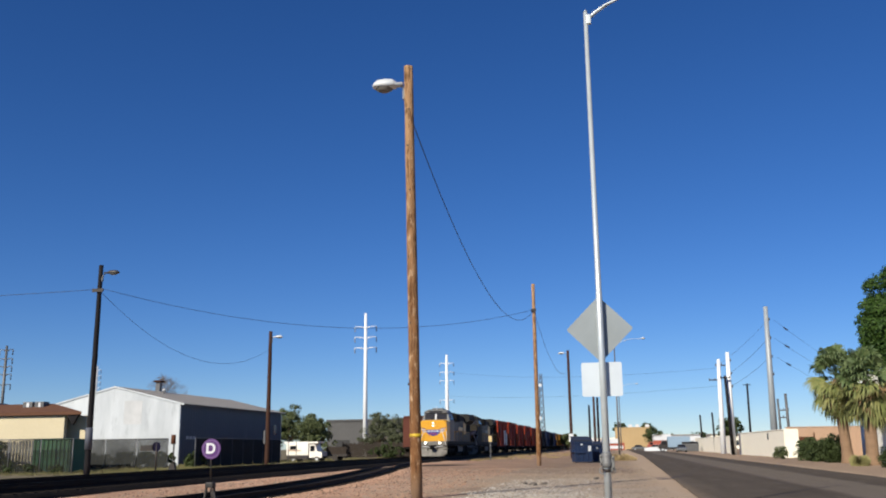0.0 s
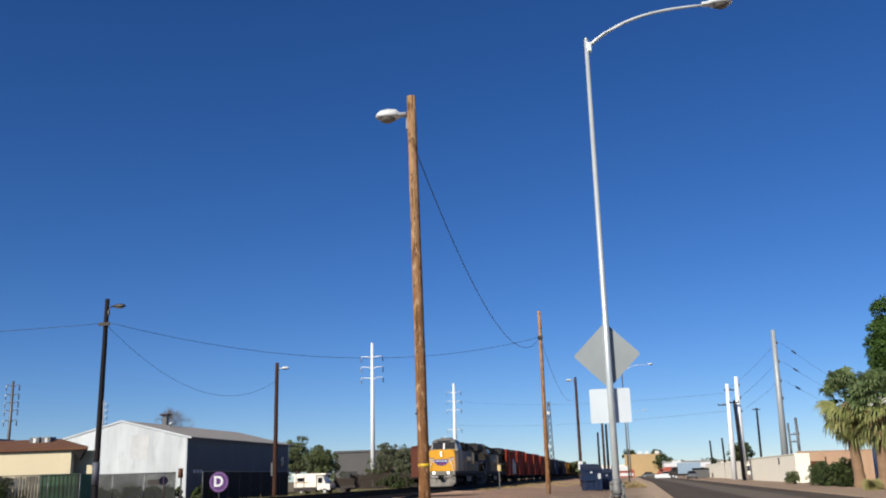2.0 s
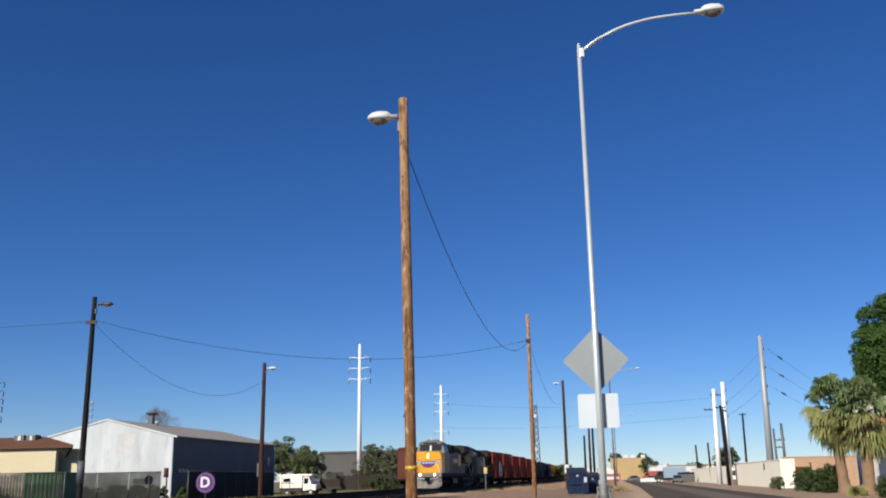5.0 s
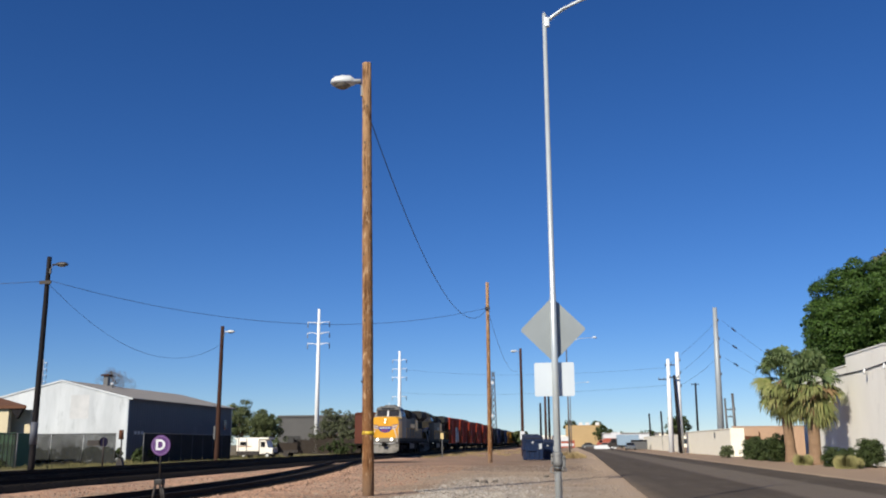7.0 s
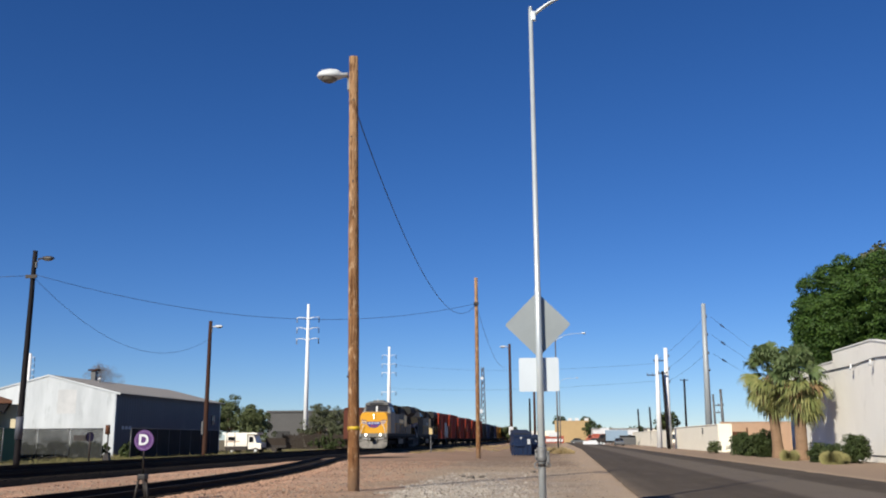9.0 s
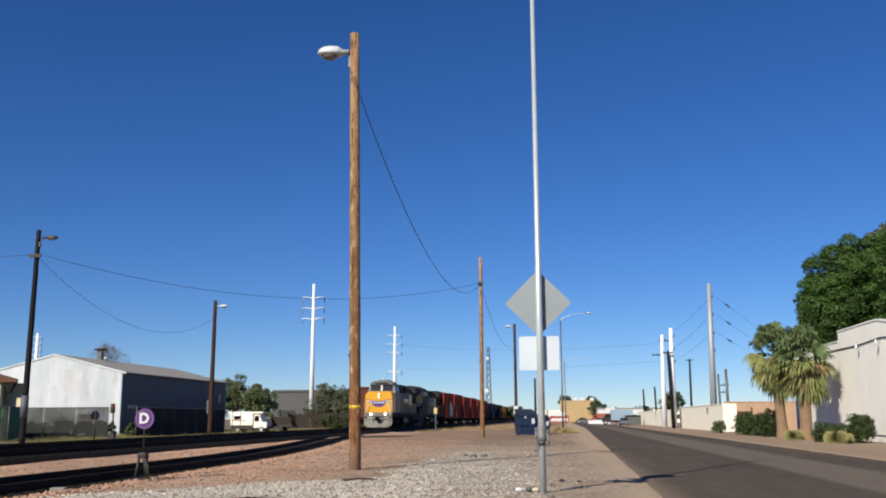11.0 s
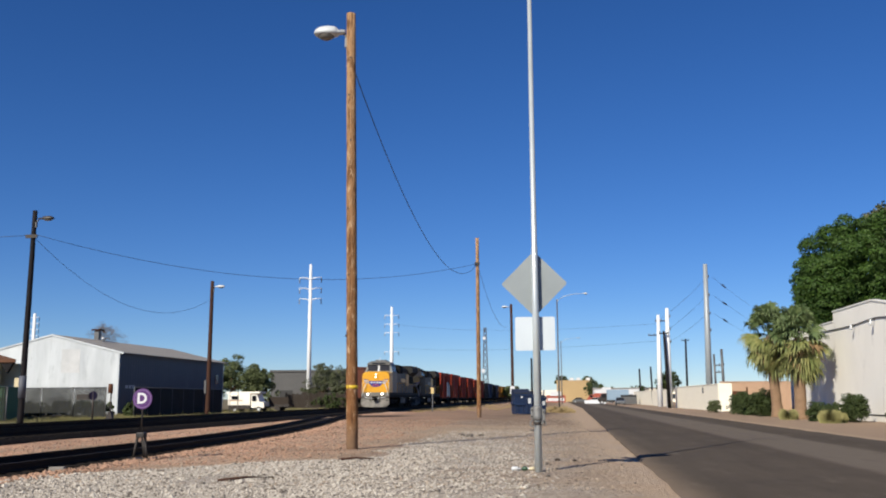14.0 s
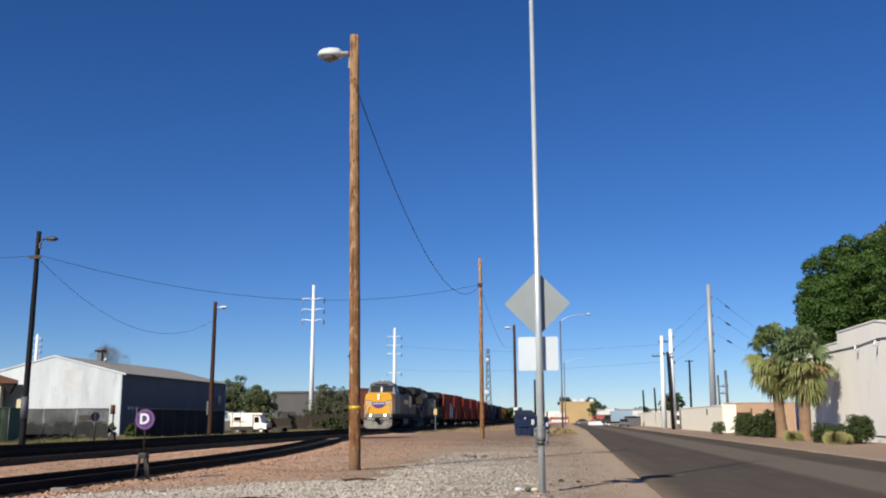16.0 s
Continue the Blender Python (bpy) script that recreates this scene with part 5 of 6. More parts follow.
    for s in (-1, 1):
        for k in range(4):
            z = 2.86 - 0.12 * k
            part("marking", prism([(s * 0.76, z - 0.07), (s * (1.36 - 0.1 * k), z + 0.02), (s * (1.36 - 0.1 * k), z + 0.08), (s * 0.76, z)], "y", 0.700, 0.714), (LOGO_BLUE, SIGN_WHITE)[k % 2], nose, "wing-shaped marking")
        part("stair_rail", tube([(s * 0.98, 0.5, 2.45), (s * 1.2, 0.42, 1.9), (s * 1.36, 0.38, 1.2)], 0.035, 6), SIGN_WHITE, t, "white sloping handrail")
    lamp = part("headlight", boxes((-0.21, 0.21, 0.66, 0.74, 2.98, 3.54), bevel=0.05), face, nose)
    for z in (3.12, 3.40):
        part("bulb", tube([(0, 0.655, z), (0, 0.645, z)], 0.065, 12), HEADLIGHT if lights else GLASS_DARK, lamp, "headlamp bulb")
    cab = part("cab", boxes((-1.5, 1.5, 2.3, 5.2, 1.582, 3.72), bevel=0.03), cabside, t)
    bm = bmesh.new()
    ra = [bm.verts.new(p) for p in ((-1.44, 2.36, 3.72), (1.44, 2.36, 3.72), (1.44, 5.2, 3.72), (-1.44, 5.2, 3.72))]
    rb = [bm.verts.new(p) for p in ((-1.22, 2.62, 4.5), (1.22, 2.62, 4.5), (1.22, 5.2, 4.5), (-1.22, 5.2, 4.5))]
    for k in range(4):
        bm.faces.new((ra[k], ra[(k + 1) % 4], rb[(k + 1) % 4], rb[k]))
    bm.faces.new(rb)
    part("upper_cab", bm, LGREY if lights else SOOT_SHADE, cab)
    part("cab_roof", prism([(-1.28, 4.44), (1.28, 4.44), (1.12, 4.66), (0.7, 4.82), (-0.7, 4.82), (-1.12, 4.66)], "y", 2.4, 5.3), LGREY if lights else SOOT_SHADE, cab)
    for x0, x1 in ((-1.16, -0.12), (0.12, 1.16)):
        part("windscreen", prism([(2.35, 3.80), (2.39, 3.80), (2.56, 4.32), (2.52, 4.32)], "x", x0, x1), GLASS_DARK, cab)
    part("window_post", prism([(2.32, 3.76), (2.36, 3.76), (2.56, 4.4), (2.52, 4.4)], "x", -0.07, 0.07), SIGN_WHITE, cab, "pale centre post")
    for s in (-1, 1):
        for ya in (2.85, 3.95):
            part("side_window", prism([(s * 1.41, 3.80), (s * 1.43, 3.80), (s * 1.31, 4.25), (s * 1.29, 4.25)], "y", ya, ya + 0.8), GLASS_DARK, cab)
    part("number_board", boxes((-0.7, 0.7, 2.36, 2.398, 4.5, 4.64)), GLASS_DARK, cab)
    part("air_conditioner", boxes((-0.55, 0.55, 3.4, 4.8, 4.81, 4.98), bevel=0.04), LGREY, cab)
    part("antenna", tube([(0, 3.0, 4.8), (0, 3.0, 5.15)], 0.03, 6), SIGN_WHITE, t)
    for k in range(3):
        part("horn", tube([(0.8 + 0.1 * k, 3.2, 4.72), (0.8 + 0.1 * k, 2.85, 4.74)], [0.03, 0.07], 8), SOOT_SHADE, t)
    for s in (-1, 1):
        part("cab_door", boxes((s * 1.515 - 0.012, s * 1.515 + 0.012, 2.6, 3.25, 1.75, 3.6), bevel=0.005), cabside, cab)
        part("mirror", boxes((s * 1.55 - 0.06, s * 1.55 + 0.06, 2.5, 2.56, 3.85, 4.2)), SOOT_SHADE, cab)
    # long hood
    part("hood", boxes((-0.95, 0.95, 5.25, L - 1.2, 1.582, 3.9), bevel=0.03), WEATHERED_SHADE, t)
    part("hood_top", prism([(-0.95, 3.904), (0.95, 3.904), (0.95, 4.2), (0.75, 4.45), (-0.75, 4.45), (-0.95, 4.2)], "y", 5.25, L - 1.2), SOOT_SHADE, t)
    part("inverter_cabinet", boxes((0.96, 1.42, 5.3, 8.6, 1.582, 3.6), bevel=0.03), HOODSIDE if lights else WEATHERED_SHADE, t)
    for k in range(3):
        part("louvre_door", boxes((1.425, 1.445, 5.45 + 1.05 * k, 6.4 + 1.05 * k, 1.8, 3.4), bevel=0.006), HOODSIDE if lights else WEATHERED_SHADE, t)
    part("side_lettering", boxes((0.976, 0.988, 9.2, 14.6, 2.75, 3.15)), YEL if lights else LGREY, t, "faded lettering as a plain bar")
    part("dynamic_brake_box", boxes((-1.3, 1.3, 8.2, 10.4, 3.7, 4.55), bevel=0.06), GRIME_SHADE, t)
    part("exhaust", boxes((-0.4, 0.4, 12.0, 13.2, 4.452, 4.75), bevel=0.05), GRIME_SHADE, t)
    part("radiator_wing", prism([(-1.5, 4.0), (-1.5, 4.45), (-1.2, 4.75), (1.2, 4.75), (1.5, 4.45), (1.5, 4.0), (0.95, 3.6), (-0.95, 3.6)], "y", 16.6, L - 1.0), SOOT_SHADE, t)
    for k in range(8):
        part("hood_door", boxes((0.952, 0.975, 9.0 + 0.95 * k, 9.85 + 0.95 * k, 1.75, 3.5), bevel=0.006), WEATHERED_SHADE, t)
    part("grille", boxes((0.952, 0.985, 17.0, 20.6, 2.6, 3.55)), GRIME_SHADE, t)
    part("side_panel", boxes((0.98, 0.992, 15.2, 17.0, 2.4, 3.7)), YEL, t, "clean yellow side panel")
    for k in range(11):
        part("stanchion", tube([(1.47, 1.6 + 1.9 * k if k else 5.6, 1.58), (1.47, 1.6 + 1.9 * k if k else 5.6, 2.6)], 0.018, 6), YEL, t)
    part("handrail", tube([(1.47, 5.6, 2.6), (1.47, L - 1.0, 2.6)], 0.02, 6), YEL, t)
    part("fuel_tank", prism([(-1.35, 1.05), (1.35, 1.05), (1.35, 0.5), (1.0, 0.28), (-1.0, 0.28), (-1.35, 0.5)], "y", 8.2, 14.0), GRIME_SHADE, t)
    part("tank_panel", boxes((1.352, 1.375, 8.5, 11.6, 0.5, 1.0)), PILOT, t, "pale tank panel")
    bogie(t, 4.6, 3, 4.0)
    bogie(t, L - 4.6, 3, 4.0)
    return t


locomotive(100.0, "yellow and grey diesel locomotive with lit lamps", True, YEL, CABSIDE)
locomotive(123.2, "second dark yellow and grey diesel locomotive", False, DARK_CAB, DARK_CAB)


def freight_car(x, y0, L, H, colour, label, roofed):
    t = thing("freight_car", (x, y0, 0.445), label, "freight car", "freight cars")
    t.scale = (1.0, 1.0, 1.06)
    if roofed:
        part("body", boxes((-1.5, 1.5, 0.5, L - 0.5, 1.05, H - 0.25), bevel=0.04), colour, t)
        part("roof", prism([(-1.55, H - 0.24), (1.55, H - 0.24), (1.3, H - 0.05), (0, H), (-1.3, H - 0.05)], "y", 0.4, L - 0.4), colour, t)
    else:
        # dark body and braces put the shade of the open car ends into colour
        part("body", prism([(0.9, H), (0.9, H - 0.45), (4.6, 1.05), (L - 4.6, 1.05), (L - 0.9, H - 0.45), (L - 0.9, H)], "x", -1.40, 1.40), SOOT_SHADE, t, "sooty hopper body darkened as shade in its end openings")
        for xe in (-1.46, 1.41):
            part("side_panel", boxes((xe, xe + 0.05, 3.3, L - 3.3, 1.05, H - 0.31), bevel=0.008), colour, t)
        for xe in (-1.56, 1.46):
            part("top_chord", boxes((xe, xe + 0.1, 0.5, L - 0.5, H - 0.3, H + 0.02)), colour, t)
        part("end_chord", boxes((-1.45, 1.45, 0.4, 0.58, H - 0.3, H + 0.02)), colour, t)
        for ye in (0.35, L - 0.5):
            for xe in (-1.45, 1.3):
                part("end_post", boxes((xe, xe + 0.15, ye, ye + 0.15, 1.0, H - 0.32)), colour, t)
        for ye, inner in ((0.5, 3.2), (L - 0.5, L - 3.2)):
            part("brace", tube([(1.38, ye, 1.1), (1.38, inner, H - 0.6)], 0.06, 6), SOOT_SHADE, t)
            part("corner_plate", prism([(ye, H - 0.31), (inner, H - 0.31), (inner, H - 1.1)], "x", 1.41, 1.455), colour, t)
        part("load", prism([(-1.4, H - 0.05), (1.4, H - 0.05), (0.6, H + 0.16), (-0.6, H + 0.14)], "y", 1.2, L - 1.2), SOOT_SHADE, t, "dark heaped load")
    n = 11
    for k in range(n):
        y = 1.0 + (L - 2.0) * k / (n - 1)
        if not roofed and not 0.3 < k / (n - 1) < 0.7:
            continue
        lo = 1.1
        part("rib", boxes((1.502, 1.57, y - 0.06, y + 0.06, lo, H - 0.32), ), colour, t)
    part("sill", boxes((-1.3, 1.3, 0.2, L - 0.2, 0.86, 1.045)), GRIME_SHADE, t)
    for ye in (-0.15, L - 0.2):
        part("coupler", boxes((-0.15, 0.15, ye, ye + 0.35, 0.75, 1.0)), GRIME_SHADE, t)
    bm = boxes((1.51, 1.55, 0.55, 0.6, 1.1, H - 0.3), (1.51, 1.55, 0.9, 0.95, 1.1, H - 0.3))
    for k in range(8):
        box_into(bm, 1.51, 1.54, 0.595, 0.905, 1.2 + 0.36 * k, 1.24 + 0.36 * k)
    part("ladder", bm, colour, t)
    bogie(t, 2.1, 2, 1.75)
    bogie(t, L - 2.1, 2, 1.75)
    return t


def paint(name, c):
    return surface(name, c, tuple(0.72 * v for v in c), tuple(0.5 * v + 0.01 for v in c), 0.8, 20.0, 0.8, 0, 0.1, 0.01)


RED_OXIDE = paint("red_oxide_car_paint", (0.30, 0.042, 0.02))
BLACKCAR, BLUECAR = paint("black_car_paint", (0.0185, 0.0192, 0.0222)), paint("blue_car_paint", (0.0222, 0.0407, 0.0962))
YELCAR, BROWNCAR = paint("mustard_car_paint", (0.333, 0.163, 0.0222)), paint("brown_car_paint", (0.104, 0.037, 0.0259))
y = 146.6
for k, (m, lab) in enumerate([(RED_OXIDE, "red oxide hopper car with side ribs")] * 6 + [(BLACKCAR, "black hopper car with side ribs"), (BLUECAR, "dark blue hopper car with side ribs"), (BLACKCAR, "black hopper car with side ribs"), (BLUECAR, "dark blue hopper car with side ribs"), (YELCAR, "mustard yellow hopper car with side ribs"), (YELCAR, "mustard yellow hopper car with side ribs"), (BROWNCAR, "brown hopper car with side ribs"), (YELCAR, "mustard yellow hopper car with side ribs"), (BROWNCAR, "brown hopper car with side ribs"), (RED_OXIDE, "red oxide hopper car with side ribs")]):
    c = freight_car(MAIN, y, 14.1, 4.75 - 0.25 * (k > 5) + 0.12 * (k % 2), m, lab, k % 3 == 2 and k > 5)
    if k == 0:
        for j in range(3):
            z0 = 1.9 + 0.25 * (j % 2)
            part("painted_mark", boxes((1.575, 1.59, 7.6 + 1.5 * j, 8.5 + 1.5 * j, z0 - 0.7, z0 + 1.5 - 0.2 * j)), (SIGN_WHITE, BLUE, SIGN_WHITE)[j], c, "pale painted marking shapes")
    y += 15.2
freight_car(SECOND, 112.0, 15.2, 4.6, BROWNCAR, "dark brown boxcar on the second track", True)
freight_car(SECOND, 128.0, 15.2, 4.6, BROWNCAR, "dark brown boxcar on the second track", True)
freight_car(SECOND, 144.0, 15.2, 4.6, BLACKCAR, "black boxcar on the second track", True)


# ---- plants ----
def leaf_material(name, a, c, rough=0.6):
    m, nt, b = nodes_of(name, rough)
    geo = nt.nodes.new("ShaderNodeNewGeometry")
    n = noise_at(nt, geo.outputs["Position"], 0.9, 3, 0.6)
    col = blend(nt, geo.outputs["Random Per Island"], a, c)
    col = blend(nt, calc(nt, "MULTIPLY", ramp(nt, n, 0.4, 0.7), 0.5), col, tuple(0.6 * v for v in a))
    nt.links.new(col, b.inputs["Base Color"])
    b.inputs["Specular IOR Level"].default_value = 0.25
    return m


LEAF = leaf_material("ficus_leaves", (0.018, 0.047, 0.007), (0.047, 0.09, 0.012))
LEAF_DARK = leaf_material("dark_shrub_leaves", (0.026, 0.042, 0.011), (0.050, 0.070, 0.02))
LEAF_DUSTY = leaf_material("dusty_tree_leaves", (0.0553, 0.0765, 0.0298), (0.102, 0.119, 0.0467))
LEAF_GREY = leaf_material("greygreen_tree_leaves", (0.0595, 0.0723, 0.0382), (0.0935, 0.102, 0.051))
STRAW = leaf_material("dry_straw_blades", (0.29, 0.265, 0.115), (0.20, 0.20, 0.08), 0.8)
HAY = leaf_material("tan_dry_grass", (0.357, 0.272, 0.145), (0.255, 0.196, 0.0935), 0.9)
WEED = leaf_material("green_weeds", (0.111, 0.115, 0.0425), (0.221, 0.187, 0.085), 0.8)
FROND = leaf_material("palm_frond_green", (0.055, 0.09, 0.032), (0.115, 0.15, 0.058))
FROND_OLD = leaf_material("palm_frond_yellowing", (0.12, 0.15, 0.045), (0.235, 0.23, 0.085))
FROND_DEAD = leaf_material("dead_palm_frond", (0.272, 0.187, 0.0935), (0.187, 0.119, 0.0595), 0.85)
BARK = surface("grey_brown_bark", (0.118, 0.0814, 0.0555), (0.074, 0.0518, 0.037), (0.178, 0.141, 0.104), 2.0, 25, 0.9, 0, 0.7, 0.03, (2.0, 2.0, 0.6))
PALE_BARK = surface("pale_grey_twig_bark", (0.2, 0.165, 0.14), (0.15, 0.12, 0.1), None, 2.0, 25, 0.9, 0, 0.4, 0.02)
PALM_BARK = surface("fibrous_palm_bark", (0.25, 0.165, 0.105), (0.17, 0.11, 0.068), (0.32, 0.23, 0.15), 2.5, 22, 0.95, 0, 0.9, 0.04, (1.0, 1.0, 2.2))
rng = np.random.default_rng(7)


def leaf_mesh(name, centres, sizes, material, parent, facing=None):
    """Folded leaf quads at the centres, turned at random or loosely toward facing."""
    n = len(centres)
    c = np.asarray(centres)
    s = np.asarray(sizes).reshape(n, 1)
    u = rng.normal(size=(n, 3))
    u /= np.linalg.norm(u, axis=1, keepdims=True)
    if facing is not None:
        u = np.cross(facing + 0.45 * rng.normal(size=(n, 3)), u)
        u /= np.linalg.norm(u, axis=1, keepdims=True)
    w = np.cross(u, rng.normal(size=(n, 3)) if facing is None else facing + 0.45 * rng.normal(size=(n, 3)))
    w /= np.linalg.norm(w, axis=1, keepdims=True)
    k = np.cross(u, w)
    v = np.stack([c - u * s, c + w * s * 0.55 + k * s * 0.12, c + u * s, c - w * s * 0.55 + k * s * 0.12], 1).reshape(-1, 3)
    f = np.arange(4 * n).reshape(n, 4)
    me = bpy.data.meshes.new(name)
    me.from_pydata(v.tolist(), [], f.tolist())
    me.materials.append(material)
    ob = new(name, me)
    ob.parent = parent
    return ob


def clump_points(lobes, per, clump_r, spread):
    """Points in clumps near the surface of some lobes (x, y, z, rx, ry, rz, clumps)."""
    pts, outward = [], []
    for x, y, z, rx, ry, rz, n in lobes:
        d = rng.normal(size=(n, 3))
        d /= np.linalg.norm(d, axis=1, keepdims=True)
        rad = rng.uniform(1 - spread, 1.05, size=(n, 1))
        cs = d * rad * np.array([rx, ry, rz]) + np.array([x, y, z])
        for cc in cs:
            q = rng.normal(size=(per, 3))
            q /= np.linalg.norm(q, axis=1, keepdims=True)
            q[: int(0.55 * per), 2] = np.abs(q[: int(0.55 * per), 2])
            pts.append(cc + q * clump_r * rng.uniform(0.55, 1.0, size=(per, 1)) ** 0.8 * rng.uniform(0.55, 1.35))
            outward.append(q)
    return np.concatenate(pts), np.concatenate(outward)


def tree(at, trunk_h, trunk_r, lobes, per, clump_r, leaf, material, label, spread=0.4, limbs=6, lean=0.0):
    t = thing("tree", at, label, "tree", "trees")
    bm = tube([(0, 0, -0.3), (lean * 0.3, 0, trunk_h * 0.5), (lean, 0, trunk_h)], [trunk_r * 1.3, trunk_r, trunk_r * 0.8], 10)
    for k in range(limbs):
        l = lobes[k % len(lobes)]
        a = rng.uniform(0, 6.28)
        tip = Vector((l[0] + 0.55 * l[3] * math.cos(a), l[1] + 0.55 * l[4] * math.sin(a), l[2] + rng.uniform(-0.3, 0.4) * l[5]))
        mid = Vector((lean, 0, trunk_h)).lerp(tip, 0.5) + Vector((0, 0, 0.3))
        tube_into(bm, [(lean, 0, trunk_h * 0.9), mid, tip], [trunk_r * 0.55, trunk_r * 0.35, trunk_r * 0.12], 7)
    part("trunk", bm, BARK, t)
    p, q = clump_points(lobes, per, clump_r, spread)
    leaf_mesh("crown", p, rng.uniform(0.7, 1.3, len(p)) * leaf, material, t, q)
    return t


tree((27.75, 88.0, 0), 6.0, 0.5, [(0.0, 0, 12.2, 5.0, 4.8, 4.8, 105), (-2.7, -0.5, 11.0, 2.9, 3.0, 3.1, 44), (4.0, 0, 13.3, 5.0, 4.8, 4.8, 80), (0.8, 0, 8.2, 5.4, 4.4, 2.1, 50), (0.6, 0, 11.4, 3.6, 3.4, 3.4, 40)], 520, 1.1, 0.125, LEAF, "large dense dark green tree behind the building", 0.22, 12)
tree((36.0, 98.0, 0), 10.0, 0.45, [(-2.0, 0, 17.5, 3.4, 3.0, 2.9, 60), (2.0, 0, 16.5, 3.5, 3.0, 3.5, 50)], 50, 0.9, 0.30, LEAF_GREY, "taller grey-green tree behind the dense one", 0.5, 8)
tree((-53.2, 150.0, 0), 3.0, 0.3, [(0, 0, 5.6, 2.6, 2.2, 2.9, 60), (3.5, 0, 4.2, 2.8, 2.2, 2.6, 50), (-1.6, 0, 4.0, 2.0, 2.0, 2.6, 40)], 75, 0.7, 0.17, LEAF_DUSTY, "dusty green tree behind the shed", 0.5)
tree((-47.6, 146.0, 0), 2.5, 0.25, [(0, 0, 4.6, 2.4, 2.0, 2.2, 55), (1.0, 0, 2.6, 2.4, 2.0, 1.8, 40)], 75, 0.6, 0.16, LEAF_DUSTY, "small dark green tree near the warehouse", 0.5)
tree((-41.6, 165.0, 0), 2.8, 0.25, [(0, 0, 5.4, 2.0, 1.8, 2.6, 60), (1.4, 0, 3.2, 2.4, 2.0, 2.4, 50), (-2.0, 0, 2.6, 1.8, 1.6, 2.0, 35)], 60, 0.6, 0.14, LEAF_GREY, "thin grey-green tree beside the tracks", 0.6)
tree((-37.0, 160.0, 0), 2.4, 0.22, [(0, 0, 4.2, 2.0, 1.8, 2.4, 50), (0.5, 0, 2.0, 2.4, 1.8, 1.6, 40)], 60, 0.6, 0.14, LEAF_GREY, "scrubby grey-green tree beside the tracks", 0.6)
tree((-15.5, 320.0, 0), 2.0, 0.3, [(0, 0, 3.4, 3.0, 2.0, 1.8, 50)], 40, 0.9, 0.3, LEAF_DUSTY, "far green tree behind the train", 0.5)
tree((12.8, 322.0, 0), 2.5, 0.3, [(0, 0, 4.4, 3.2, 2.5, 2.8, 60), (2.4, 0, 3.2, 2.4, 2.0, 2.0, 40)], 40, 0.8, 0.28, LEAF_DARK, "far dark green tree beside the tan building", 0.5)
tree((29.0, 250.0, 0), 3.0, 0.3, [(0, 0, 5.2, 3.0, 2.5, 2.6, 60)], 40, 0.9, 0.3, LEAF_DARK, "far dark green tree beyond the wall", 0.5)
tree((2.2, 352.0, 0), 5.0, 0.3, [(0, 0, 7.6, 2.4, 2.0, 1.4, 40)], 36, 0.8, 0.28, LEAF_DARK, "far dark tree behind the tan building", 0.5)
tree((11.6, 352.0, 0), 5.0, 0.3, [(0, 0, 7.8, 1.6, 1.6, 1.2, 30)], 36, 0.8, 0.28, LEAF_DARK, "far dark tree behind the tan building", 0.5)
for k, x in enumerate((-34, 22, 38, 52, 66, 82)):
    tree((x, 420 + 7 * (k % 3), 0), 3.0, 0.4, [(0, 0, 3.0 + 0.6 * (k % 3), 4.5, 3, 2.2, 45)], 34, 1.0, 0.4, LEAF_DUSTY if k % 2 else LEAF_DARK, "distant green tree on the skyline", 0.5, 4)


def bare_tree(at, h, label):
    t = thing("bare_tree", at, label, "tree", "trees")
    bm = bmesh.new()

    def grow(p, d, length, r, depth):
        q = p + d * length
        tube_into(bm, [p, p.lerp(q, 0.5) + Vector(rng.normal(size=3) * 0.03 * length), q], [r, r * 0.85, r * 0.65], 4, False)
        if depth:
            for _ in range(3):
                grow(q, (d + Vector(rng.normal(size=3) * 0.5)).normalized(), length * rng.uniform(0.6, 0.85), r * 0.68, depth - 1)

    tube_into(bm, [(0, 0, -0.2), (0.1, 0, h * 0.5), (0, 0, h * 0.72)], [0.3, 0.25, 0.16], 8)
    for _ in range(7):
        grow(Vector((0, 0, h * 0.66)), (Vector((0, 0, 1)) + Vector(rng.normal(size=3) * 0.55)).normalized(), h * 0.098, 0.036, 6)
    part("trunk", bm, PALE_BARK, t)


bare_tree((-66.0, 130.0, 0), 12.7, "leafless grey-brown tree behind the shed")


def shrub(at, lobes, per, material, leaf, label, clump=0.28, name="shrub"):
    t = thing(name, at, label, "shrub", "shrubs")
    part("stems", tube([(0, 0, -0.1), (0.05, 0, 0.4)], [0.06, 0.03], 6), BARK, t)
    p, q = clump_points(lobes, per, clump, 0.75)
    p[:, 2] = np.maximum(p[:, 2], 0.02)
    leaf_mesh("leaves", p, rng.uniform(0.7, 1.3, len(p)) * leaf, material, t, q)


shrub((15.9, 84.0, 0), [(0, 0, 0.8, 1.0, 2.0, 0.95, 150), (0, -4.0, 0.85, 1.0, 2.2, 1.0, 150)], 60, LEAF_DARK, 0.065, "rounded dark green hedge by the wall")
shrub((16.1, 75.5, 0), [(0, 0, 0.95, 1.0, 1.6, 1.0, 150), (0.7, 2.4, 0.9, 0.8, 1.2, 0.9, 90)], 60, LEAF_DARK, 0.065, "rounded dark green hedge before the palms")
shrub((17.3, 57.6, 0), [(0.1, 0, 0.8, 0.7, 0.9, 0.82, 170), (-0.9, 1.2, 0.5, 0.7, 0.9, 0.6, 100), (-1.4, 2.4, 0.5, 0.6, 0.9, 0.6, 80)], 70, LEAF_DARK, 0.05, "dark green clipped shrub by the stucco wall", 0.22)
